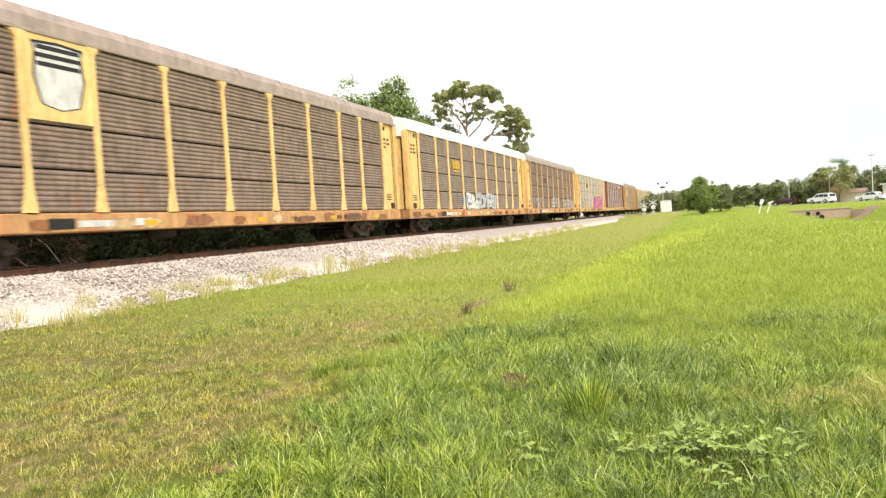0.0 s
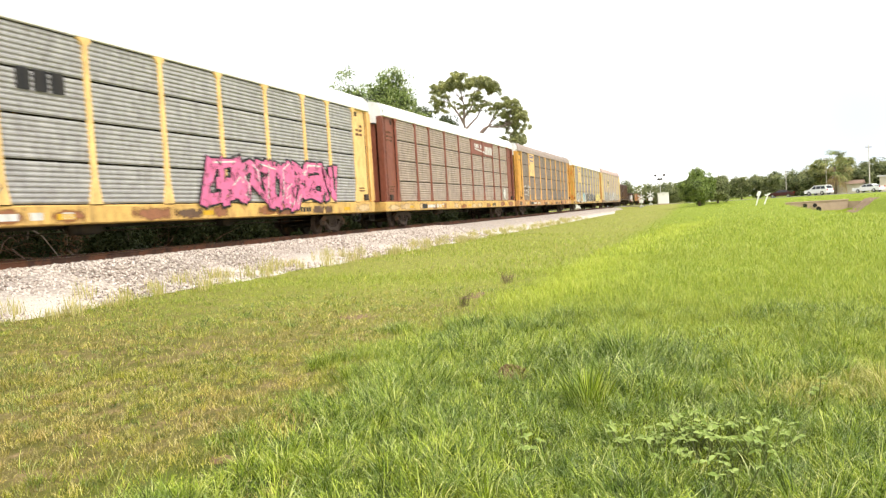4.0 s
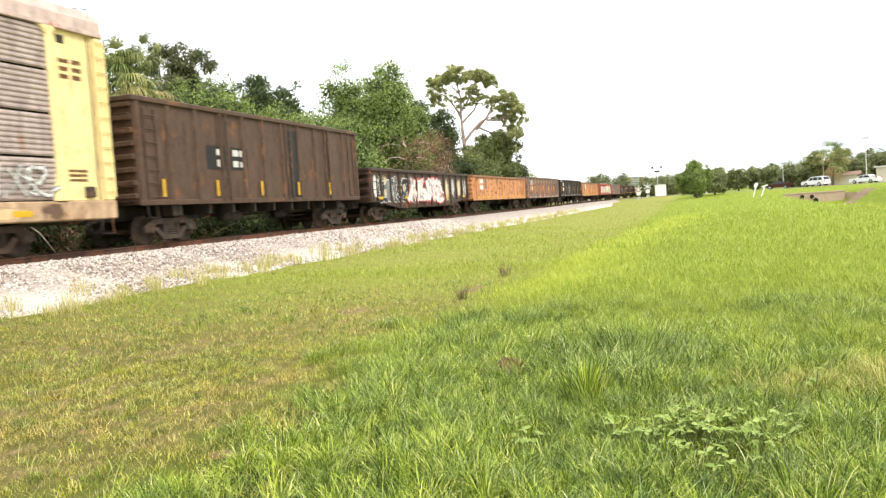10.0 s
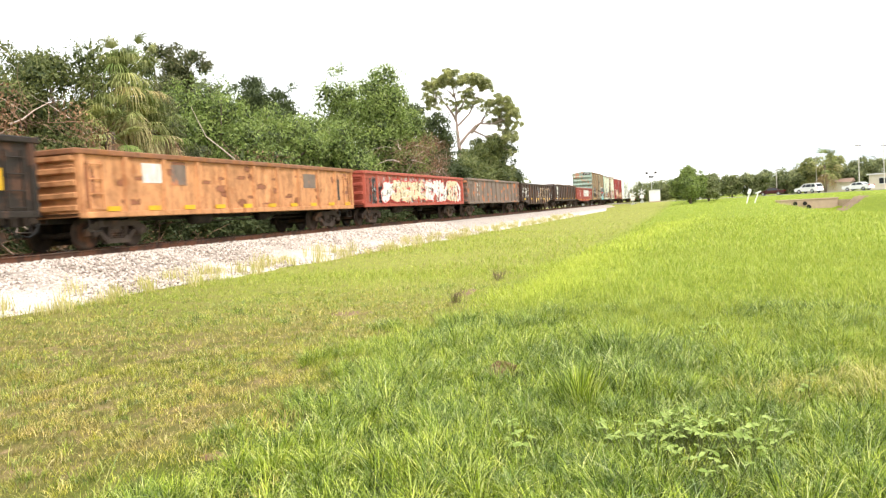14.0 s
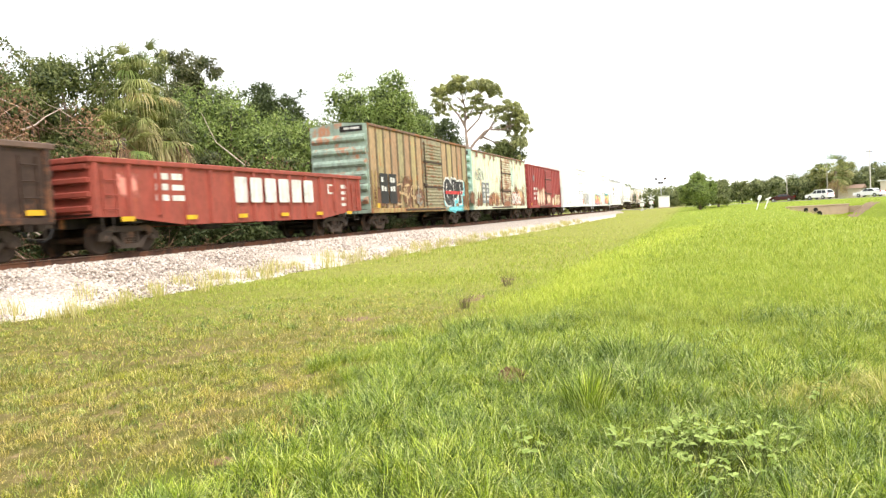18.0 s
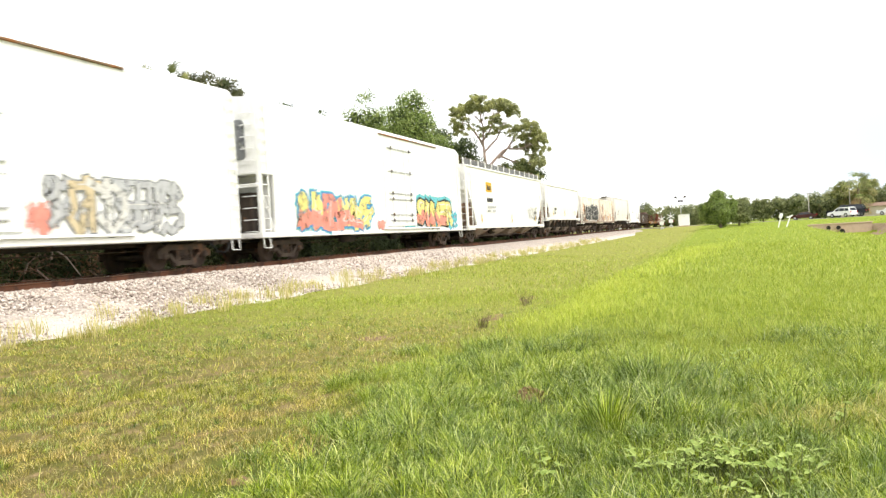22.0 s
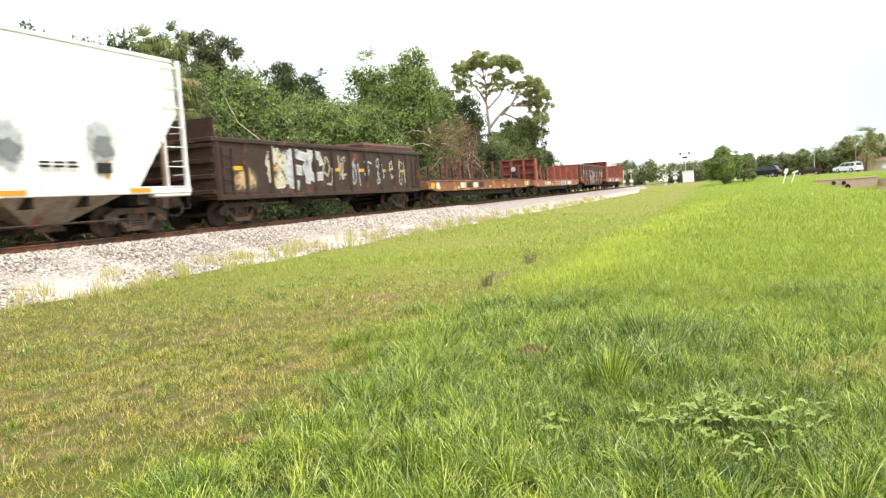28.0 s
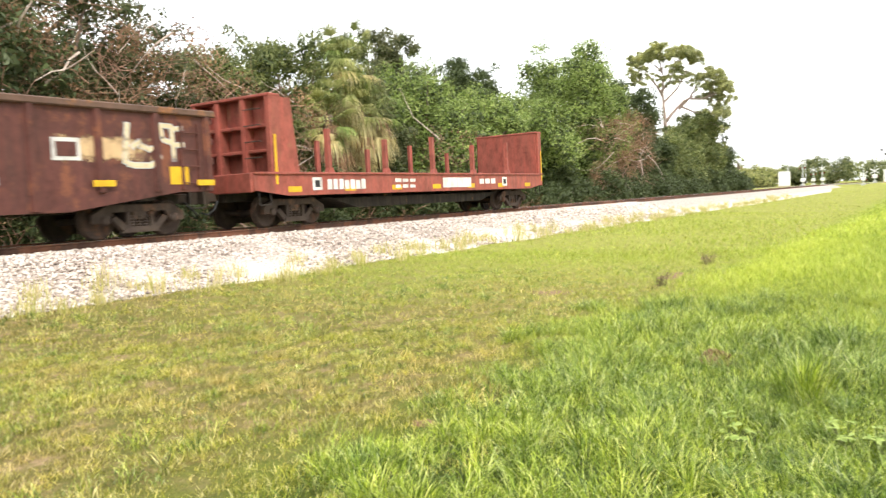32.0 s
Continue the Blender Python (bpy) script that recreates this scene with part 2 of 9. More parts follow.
def worn(material, thin=0.5, soft=0.10, scale=2.5, edges=False):
    """A copy of a paint that has flaked off in places, down to what lies under it; edges: also ragged at its border."""
    m = material.copy()
    t = m.node_tree
    out = [q for q in t.nodes if q.type == "OUTPUT_MATERIAL"][0]
    b = [q for q in t.nodes if q.type == "BSDF_PRINCIPLED"][0]
    tc = t.nodes.new("ShaderNodeTexCoord")
    no = t.nodes.new("ShaderNodeTexNoise")
    no.inputs["Scale"].default_value, no.inputs["Detail"].default_value, no.inputs["Roughness"].default_value = scale, 9, 0.72
    t.links.new(tc.outputs["Object"], no.inputs["Vector"])
    level = no.outputs["Fac"]
    if edges:
        sep = t.nodes.new("ShaderNodeSeparateXYZ")
        t.links.new(tc.outputs["Generated"], sep.inputs[0])
        near = []
        for ax in ("Y", "Z"):
            q = t.nodes.new("ShaderNodeMath")
            q.operation = "PINGPONG"
            q.inputs[1].default_value = 0.5
            t.links.new(sep.outputs[ax], q.inputs[0])
            near.append(q.outputs[0])
        lo = t.nodes.new("ShaderNodeMath")
        lo.operation = "MULTIPLY"
        t.links.new(near[0], lo.inputs[0])
        t.links.new(near[1], lo.inputs[1])
        ad = t.nodes.new("ShaderNodeMath")
        ad.operation = "MULTIPLY_ADD"
        ad.inputs[1].default_value = 2.4
        t.links.new(lo.outputs[0], ad.inputs[0])
        t.links.new(level, ad.inputs[2])
        level = ad.outputs[0]
        thin += 0.13
    r = t.nodes.new("ShaderNodeValToRGB")
    r.color_ramp.elements[0].position, r.color_ramp.elements[1].position = thin - soft, thin + soft
    t.links.new(level, r.inputs[0])
    tr = t.nodes.new("ShaderNodeBsdfTransparent")
    mx = t.nodes.new("ShaderNodeMixShader")
    t.links.new(r.outputs[0], mx.inputs[0])
    t.links.new(tr.outputs[0], mx.inputs[1])
    t.links.new(b.outputs[0], mx.inputs[2])
    t.links.new(mx.outputs[0], out.inputs[0])
    return m


def plain(name, colour, rough=0.6, metal=0.0, vary=0.25, scale=6.0):
    """A plain surface with a little grain and wear."""
    n = Nodes(name, rough, metal)
    a, b = n.noise(scale, 5), n.noise(scale * 9, 3)
    c = n.mix(n.ramp(a, [(0.3, 0.0), (0.7, vary)]), colour, tuple(x * 0.55 for x in colour))
    c = n.mix(n.math("MULTIPLY", b, vary), c, tuple(min(1, x * 1.35) for x in colour))
    n.bump(b, 0.25, 0.006)
    return n.done(c)
# ---- ground ----
TRACK_X = -16.0


def smooth(a, b, x):
    t = np.clip((x - a) / (b - a), 0, 1)
    return t * t * (3 - 2 * t)


def ground_z(x, y):
    """Height of the soil over the rail heads' level."""
    x, y = np.asarray(x, float), np.asarray(y, float)
    z = -1.05 + 0.15 * smooth(-8.5, -12.0, x)                                   # up to the foot of the ballast
    z = z - 0.10 * smooth(-9.5, -6.0, x) * smooth(-1.0, -4.0, x) * smooth(8, 14, y)   # shallow swale
    z = z + 0.14 * smooth(-3.8, -2.4, x) * smooth(7, 15, y)                     # low bank of long grass
    z = z + 0.42 * smooth(55, 110, y) * smooth(-13, -6, x)                      # the field rises to the road
    z = z + 0.35 * smooth(108, 125, y)
    cut = smooth(8.2, 10.4, x) * smooth(18.4, 14.2, x) * smooth(40, 54, y) * smooth(96.4, 95.2, y)     # ditch from the culvert
    z = z + (-2.05 - z) * cut
    z = z + (-0.28 - z) * smooth(15.2, 18.4, x) * smooth(45, 75, y) * smooth(108, 98, y)      # its grassy far bank
    z = np.where(x < -18, -1.1 + 0.45 * smooth(-19.5, -23, x) + 0.5 * smooth(100, 130, y), z)
    z = z + (-0.12 - z) * np.where(np.abs(x + 16) < 6.5, smooth(136, 141, y), smooth(112, 135, y))
    return z


def rough_ground(x, y):
    far = smooth(120, 90, np.asarray(y, float))
    return ground_z(x, y) + far * (0.012 * np.sin(1.7 * x + 0.6 * y) * np.sin(0.9 * y - 0.4 * x) + 0.008 * np.sin(3.9 * x - 2.2 * y))


def long_edge(y):
    """Where the mown strip ends and the long grass begins."""
    return np.interp(y, [3, 5.2, 7.2, 9, 12, 16, 22, 28, 43, 65, 90], [-2.3, -2.95, -3.3, -3.55, -3.3, -3.35, -3.5, -2.9, -1.6, 0.3, 1.5])


def long_grass(x, y):
    """1 where the grass stands long, 0 where it is mown."""
    edge = long_edge(y) + 0.22 * np.sin(1.3 * y) + 0.2 * np.sin(2.9 * y + 1.0)
    return smooth(-0.9, 0.9, x - edge + 0.6 * np.sin(5.1 * x + 1.3 * y) * np.sin(4.3 * y - 2.0 * x))


def build_ground():
    xs = np.concatenate([[-3000, -900, -300, -120, -70, -50], np.arange(-40, 60.1, 0.8), [70, 85, 110, 160, 300, 900, 3000]])
    ys = np.concatenate([[-3000, -600, -150, -50, -20, -8], np.arange(0, 60, 0.8), np.arange(60, 160, 1.5), [180, 220, 300, 500, 900, 3000]])
    gx, gy = np.meshgrid(xs, ys)
    gz = rough_ground(gx, gy)
    m = Mesh()
    m.v = [tuple(p) for p in np.stack([gx, gy, gz], -1).reshape(-1, 3)]
    w = len(xs)
    m.f = [(j * w + i, j * w + i + 1, (j + 1) * w + i + 1, (j + 1) * w + i) for j in range(len(ys) - 1) for i in range(w - 1)]
    n = Nodes("soil_and_turf", 0.95)
    n.b.inputs["Specular IOR Level"].default_value = 0.1
    big, mid, fine = n.noise(0.25, 5), n.noise(3.5, 8, rough=0.75), n.noise(45, 4)
    dry = n.ramp(mid, [(0.36, (0.36, 0.25, 0.14)), (0.45, (0.24, 0.185, 0.075)), (0.56, (0.14, 0.13, 0.035)), (0.70, (0.18, 0.19, 0.035))])
    lush = n.ramp(mid, [(0.34, (0.17, 0.23, 0.025)), (0.52, (0.26, 0.33, 0.035)), (0.68, (0.34, 0.40, 0.05))])
    sep = n.t.nodes.new("ShaderNodeSeparateXYZ")
    n.link(n.co, sep.inputs[0])
    away = n.ramp(n.math("ADD", n.math("MULTIPLY", sep.outputs["Y"], 0.02), n.math("MULTIPLY", big, 0.15)), [(0.22, 0.0), (0.42, 0.95)])
    dry = n.mix(away, dry, n.ramp(mid, [(0.35, (0.27, 0.25, 0.08)), (0.55, (0.33, 0.35, 0.07)), (0.7, (0.40, 0.42, 0.09))]))
    side = n.math("ADD", sep.outputs["X"], n.math("MULTIPLY", big, 1.6))
    long_side = n.ramp(n.math("MULTIPLY", n.math("ADD", side, 9.0), 0.1), [(0.58, 0.0), (0.70, 1.0)])
    c = n.mix(long_side, dry, lush)
    c = n.mix(n.ramp(fine, [(0.35, 0.45), (0.6, 0.0)]), c, (0.09, 0.09, 0.025))
    # near-black colour under the near long grass: shade between its blades, painted in
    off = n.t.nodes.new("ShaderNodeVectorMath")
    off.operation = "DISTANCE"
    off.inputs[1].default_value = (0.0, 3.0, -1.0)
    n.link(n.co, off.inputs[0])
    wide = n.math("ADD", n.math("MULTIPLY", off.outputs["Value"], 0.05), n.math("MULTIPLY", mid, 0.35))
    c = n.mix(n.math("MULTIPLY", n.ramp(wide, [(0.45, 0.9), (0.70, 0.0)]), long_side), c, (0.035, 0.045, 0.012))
    n.bump(fine, 0.8, 0.05)
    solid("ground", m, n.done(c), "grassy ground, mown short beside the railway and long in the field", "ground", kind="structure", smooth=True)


build_ground()


def fast_mesh(name, verts, faces, size, material, smooth_shade=False):
    """Mesh data from arrays; faces all of one size."""
    me = bpy.data.meshes.new(name)
    verts, faces = np.asarray(verts, np.float32), np.asarray(faces, np.int32)
    me.vertices.add(len(verts))
    me.vertices.foreach_set("co", verts.ravel())
    me.loops.add(faces.size)
    me.loops.foreach_set("vertex_index", faces.ravel())
    me.polygons.add(len(faces))
    me.polygons.foreach_set("loop_start", np.arange(0, faces.size, size, dtype=np.int32))
    me.update(calc_edges=True)
    me.validate()
    if smooth_shade:
        me.shade_smooth()
    me.materials.append(material)
    return me


# ---- railway bed ----
def build_track():
    n = Nodes("crushed_limestone", 0.9)
    big, cell = n.noise(0.5, 4), n.t.nodes.new("ShaderNodeTexVoronoi")
    cell.inputs["Scale"].default_value = 17.0
    n.link(n.co, cell.inputs["Vector"])
    c = n.mix(n.math("MULTIPLY", n.ramp(cell.outputs["Color"], [(0.1, 0.0), (0.9, 1.0)]), 0.75), (0.36, 0.305, 0.26), (0.70, 0.615, 0.54))
    c = n.mix(n.ramp(cell.outputs["Distance"], [(0.35, 0.0), (0.8, 0.5)]), c, (0.20, 0.16, 0.14))
    c = n.mix(n.ramp(big, [(0.45, 0.0), (0.7, 0.3)]), c, (0.55, 0.43, 0.35))
    across = n.t.nodes.new("ShaderNodeSeparateXYZ")
    n.link(n.co, across.inputs[0])
    low = n.math("ADD", n.math("ADD", across.outputs["X"], 13.2), n.math("MULTIPLY", n.noise(1.1, 6), 1.2))
    c = n.mix(n.math("MULTIPLY", n.ramp(n.math("MULTIPLY", low, 0.5), [(0.42, 0.0), (0.75, 1.0)]), 0.75), c, n.ramp(n.noise(30, 4), [(0.3, (0.52, 0.46, 0.38)), (0.7, (0.84, 0.78, 0.68))]))
    n.bump(cell.outputs["Distance"], 1.0, 0.05)
    bed_mat = n.done(c)
    m = Mesh()
    ys = [-60] + [k * 1.0 for k in range(0, 121)] + [140, 141, 149, 150, 200, 400, 900]
    rng = random.Random(4)
    rows = []
    for y in ys:
        wob = lambda a: rng.uniform(-a, a)
        rows.append([(-20.6 + wob(0.15), -1.25), (-18.4, -0.30), (-17.6, -0.19), (-16.9, -0.16), (-16, -0.17), (-15.1, -0.16), (-14.4, -0.19), (-13.7 + wob(0.08), -0.27 + wob(0.03)), (-12.55 + wob(0.1), -0.66 + wob(0.04)), (-11.5 + wob(0.22), -0.91), (-10.9, -1.25)])
    k = len(rows[0])
    for y, r in zip(ys, rows):
        m.v += [(a, y, b) for a, b in r]
    m.f = [(j * k + i, j * k + i + 1, (j + 1) * k + i + 1, (j + 1) * k + i) for j in range(len(ys) - 1) for i in range(k - 1)]
    solid("ballast_bed", m, bed_mat, "pale crushed-stone railway ballast sloping to the grass", "ballast", kind="structure", smooth=True)

    # loose stones on the near shoulder
    r = np.random.RandomState(7)
    count = 24000
    sy = 5 + 38 * r.rand(count) ** 1.35
    sx = -14.9 + 3.4 * r.rand(count) ** 1.15
    sz = np.interp(sx, [-15.1, -14.4, -13.7, -12.55, -11.5, -11.2], [-0.16, -0.19, -0.27, -0.66, -0.91, -0.93])
    size = (0.022 + 0.03 * r.rand(count)) * np.where(sy > 25, 1.25, 1.0)
    base = np.array([(1, 0, 0), (-1, 0, 0), (0, 1, 0), (0, -1, 0), (0, 0, 1), (0, 0, -1)], float)
    v = base[None] * (0.6 + 0.7 * r.rand(count, 6, 1)) + 0.25 * (r.rand(count, 6, 3) - 0.5)
    a = r.rand(count) * 6.283
    ca, sa = np.cos(a)[:, None], np.sin(a)[:, None]
    v = np.stack([v[..., 0] * ca - v[..., 1] * sa, v[..., 0] * sa + v[..., 1] * ca, v[..., 2] * 0.75], -1) * size[:, None, None]
    v += np.stack([sx, sy, sz + 0.35 * size], -1)[:, None]
    tri = np.array([(0, 2, 4), (2, 1, 4), (1, 3, 4), (3, 0, 4), (2, 0, 5), (1, 2, 5), (3, 1, 5), (0, 3, 5)])
    f = (tri[None] + 6 * np.arange(count)[:, None, None]).reshape(-1, 3)
    n = Nodes("ballast_stone", 0.9)
    rnd = n.island()
    grain = n.noise(60, 3)
    c = n.ramp(rnd, [(0.0, (0.17, 0.13, 0.11)), (0.3, (0.43, 0.36, 0.305)), (0.65, (0.62, 0.54, 0.47)), (1.0, (0.80, 0.73, 0.66))])
    c = n.mix(n.math("MULTIPLY", grain, 0.3), c, (0.50, 0.40, 0.34))
    ob = new("ballast_stones", fast_mesh("ballast_stones", v.reshape(-1, 3), f, 3, n.done(c)))
    tagged(ob, "loose pale limestone ballast stones on the shoulder", "ballast", kind="stuff")

    rail_mat = paint("rusty_rail", (0.10, 0.052, 0.036), rust=0.6, dirt=0.4, rough=0.8, rust_colour=(0.13, 0.058, 0.034))
    head_mat = plain("polished_rail_head", (0.42, 0.40, 0.38), 0.25, 0.95)
    prof = [(-0.070, -0.172), (0.070, -0.172), (0.070, -0.160), (0.012, -0.145), (0.010, -0.045), (0.036, -0.035), (0.036, -0.004), (-0.036, -0.004), (-0.036, -0.035), (-0.010, -0.045), (-0.012, -0.145), (-0.070, -0.160)]
    for s in (-1, 1):
        rail = thing("rail", "rusty steel rail with a polished head", "rail", pose(TRACK_X + s * 0.75, 0, 0), "rails of the track")
        part("rail_section", Mesh().prism(prof, "y", -60, 900), rail_mat, rail)
        part("rail_head", Mesh().bevel_box(-0.034, 0.034, -60, 900, -0.006, 0.0, 0.002), head_mat, rail)
    tie_mat = paint("creosoted_tie", (0.085, 0.062, 0.048), rust=0.0, dirt=0.6, rough=0.9)
    tie = Mesh().bevel_box(-1.3, 1.3, -0.115, 0.115, -0.34, -0.155, 0.012).data("railway_tie", tie_mat)
    plate_mesh = Mesh().bevel_box(-0.17, 0.17, -0.095, 0.095, -0.160, -0.142, 0.004).data("tie_plate", rail_mat)
    for k in range(160):
        ob = solid("railway_tie", tie, None, "weathered wooden railway tie in ballast", "railway tie", pose(TRACK_X + 0.03 * math.sin(5 * k), 2.0 + 0.53 * k, 0, 0, 0, 0.8 * math.sin(3.7 * k)), "ties under the rails")
        for s in (-1, 1):
            part("tie_plate", plate_mesh, None, ob, "", (s * 0.75, 0, 0))


build_track()


# ---- grass ----
def leaf_material(name, stops, through_light=0.35, rough=0.55, second=None, tone=None, drift=4.5):
    """Blades and leaves: each its own shade, drifting in patches; tone: a tuft-sized drift as well, between two tints."""
    n = Nodes(name, rough)
    n.b.inputs["Specular IOR Level"].default_value = 0.22
    c = n.ramp(n.island(), stops)
    patchy = n.noise(0.35, 3)
    if second:
        c = n.mix(n.ramp(n.noise(0.55, 9, rough=0.75), [(0.44, 0.0), (0.60, 0.9)]), c, n.ramp(n.island(), second))
    if tone:
        c = n.mix(1.0, c, n.ramp(n.noise(drift, 4, rough=0.7), [(0.34, tone[0]), (0.5, (1, 1, 1)), (0.66, tone[1])]), "MULTIPLY")
    c = n.mix(n.ramp(patchy, [(0.35, 0.0), (0.7, 0.35)]), c, tuple(x * 0.7 for x in stops[len(stops) // 2][1]))
    m = n.done(c)
    tr = n.t.nodes.new("ShaderNodeBsdfTranslucent")
    n.link(c, tr.inputs[0])
    mx = n.t.nodes.new("ShaderNodeMixShader")
    mx.inputs[0].default_value = through_light
    n.link(n.b.outputs[0], mx.inputs[1])
    n.link(tr.outputs[0], mx.inputs[2])
    out = [q for q in n.t.nodes if q.type == "OUTPUT_MATERIAL"][0]
    n.link(mx.outputs[0], out.inputs[0])
    return m


def blades(name, label, x, y, height, width, material, seed, lean=0.45, bend=0.5, z=None, heading=None, segs=3):
    """Arching grass blades at given places, one joined sheet of geometry: each leaves the soil at its own slant and curls over
    along its length. heading: the way each leans, if not any way. segs: pieces along a blade."""
    r = np.random.RandomState(seed)
    n = len(x)
    z = rough_ground(x, y) - 0.01 if z is None else z
    d = r.rand(n) * 6.283 if heading is None else heading + 0.6 * r.randn(n)
    way = np.stack([np.cos(d), np.sin(d), 0 * d], -1)
    twist = d + 1.571 + 0.7 * r.randn(n)
    side = np.stack([np.cos(twist), np.sin(twist), 0 * d], -1)
    up = np.array([0, 0, 1.0])
    slant = lean * (0.15 + 0.85 * r.rand(n)) * 0.55
    curl = bend * (0.2 + r.rand(n)) * 1.9
    step = (height / segs)[:, None]
    p = np.stack([x, y, z], -1)
    rows = []
    for k in range(segs):
        w = (0.5 * width * (0.8 + 0.2 * min(1, k)) * (1 - 0.62 * (k / segs) ** 2))[:, None]
        rows += [p - side * w, p + side * w]
        a = np.minimum(slant + curl * ((k + 0.6) / segs) ** 1.5, 2.5)[:, None]
        p = p + step * (np.sin(a) * way + np.cos(a) * up)
    v = np.stack(rows + [p], 1)
    tri = [(2 * segs - 2, 2 * segs - 1, 2 * segs)]
    for k in range(segs - 1):
        tri += [(2 * k, 2 * k + 1, 2 * k + 3), (2 * k, 2 * k + 3, 2 * k + 2)]
    tri = np.array(tri)
    f = (tri[None] + v.shape[1] * np.arange(n)[:, None, None]).reshape(-1, 3)
    ob = new(name, fast_mesh(name, v.reshape(-1, 3), f, 3, material))
    return tagged(ob, label, "grass", kind="stuff")


GREEN_BLADE = leaf_material("fresh_grass_blade", [(0.0, (0.17, 0.24, 0.03)), (0.3, (0.32, 0.405, 0.055)), (0.75, (0.47, 0.53, 0.085)), (1.0, (0.66, 0.66, 0.23))], 0.38, tone=((0.74, 0.82, 0.85), (1.12, 1.06, 0.95)))
# crest blades: light along the bank's edge, put into a brighter yellow-green
CREST_BLADE = leaf_material("lit_crest_blade", [(0.0, (0.32, 0.40, 0.045)), (0.5, (0.54, 0.61, 0.085)), (1.0, (0.70, 0.71, 0.19))], 0.4, tone=((0.85, 0.88, 0.85), (1.1, 1.04, 0.9)))
MEADOW_BLADE = leaf_material("weedy_meadow_blade", [(0.0, (0.025, 0.050, 0.008)), (0.25, (0.100, 0.160, 0.014)), (0.55, (0.300, 0.400, 0.034)), (0.8, (0.560, 0.650, 0.100)), (1.0, (0.833, 0.833, 0.360))], 0.24, 0.36, tone=((0.42, 0.55, 0.65), (1.30, 1.2, 1.0)))
COOL_BLADE = leaf_material("bluish_grass_blade", [(0.0, (0.021, 0.042, 0.008)), (0.35, (0.095, 0.158, 0.021)), (0.65, (0.253, 0.347, 0.053)), (0.85, (0.485, 0.590, 0.158)), (1.0, (0.804, 0.804, 0.421))], 0.22, 0.36, tone=((0.45, 0.56, 0.7), (1.25, 1.2, 1.1)))
SERE_BLADE = leaf_material("half_dry_grass_blade", [(0.0, (0.07, 0.085, 0.014)), (0.35, (0.30, 0.32, 0.04)), (0.75, (0.58, 0.55, 0.14)), (1.0, (0.84, 0.70, 0.36))], 0.26, 0.4, tone=((0.68, 0.75, 0.8), (1.15, 1.08, 0.95)))
MOWN_BLADE = leaf_material("mown_grass_blade", [(0.0, (0.06, 0.075, 0.010)), (0.35, (0.24, 0.27, 0.024)), (0.7, (0.52, 0.52, 0.075)), (1.0, (0.86, 0.76, 0.38))], 0.26, 0.5, [(0.0, (0.08, 0.055, 0.016)), (0.45, (0.35, 0.25, 0.075)), (0.8, (0.72, 0.54, 0.23)), (1.0, (0.88, 0.70, 0.40))], ((0.48, 0.52, 0.55), (1.35, 1.28, 1.05)))
STRAW_BLADE = leaf_material("yellowed_grass_blade", [(0.0, (0.36, 0.38, 0.08)), (0.5, (0.58, 0.52, 0.20)), (1.0, (0.74, 0.63, 0.36))])


def scatter(n, near, far, seed, power=1.0):
    """Points over the sector of field in front of the standing place."""
    r = np.random.RandomState(seed)
    a = np.radians(-16 + 84 * r.rand(n))
    d = near + (far - near) * r.rand(n) ** power
    return -d * np.sin(a), d * np.cos(a)


def clumped(x, y, scale, seed):
    """A smooth random field from 0 to 1."""
    r = np.random.RandomState(seed)
    v = 0 * x
    for k in range(6):
        a, p, f = r.rand() * 6.28, r.rand() * 6.28, scale * (0.6 + 1.1 * r.rand())
        v = v + np.sin((x * np.cos(a) + y * np.sin(a)) * f + p)
    return np.clip(0.5 + v / 5.0, 0, 1)


def tussocks(label, cx, cy, tall, material, seed, per=100, wide=0.0036, segs=4):
    """Clumps of arching blades that spread from a common root."""
    r = np.random.RandomState(seed)
    k = len(cx)
    ang = r.rand(k, per) * 6.283
    rad = (0.03 + 0.10 * r.rand(k, 1)) * r.rand(k, per) ** 0.6
    x, y = (cx[:, None] + rad * np.cos(ang)).ravel(), (cy[:, None] + rad * np.sin(ang)).ravel()
    comb = r.rand(k, 1) * 6.283
    way = np.arctan2(np.sin(ang) + 0.7 * np.sin(comb), np.cos(ang) + 0.7 * np.cos(comb))
    length = (tall[:, None] * (0.55 + 0.65 * r.rand(k, per))).ravel()
    blades("grass_tussocks", label, x, y, length, wide * (0.7 + 0.7 * r.rand(k * per)), material, seed + 1, 1.1, 1.0, None, way.ravel(), segs)


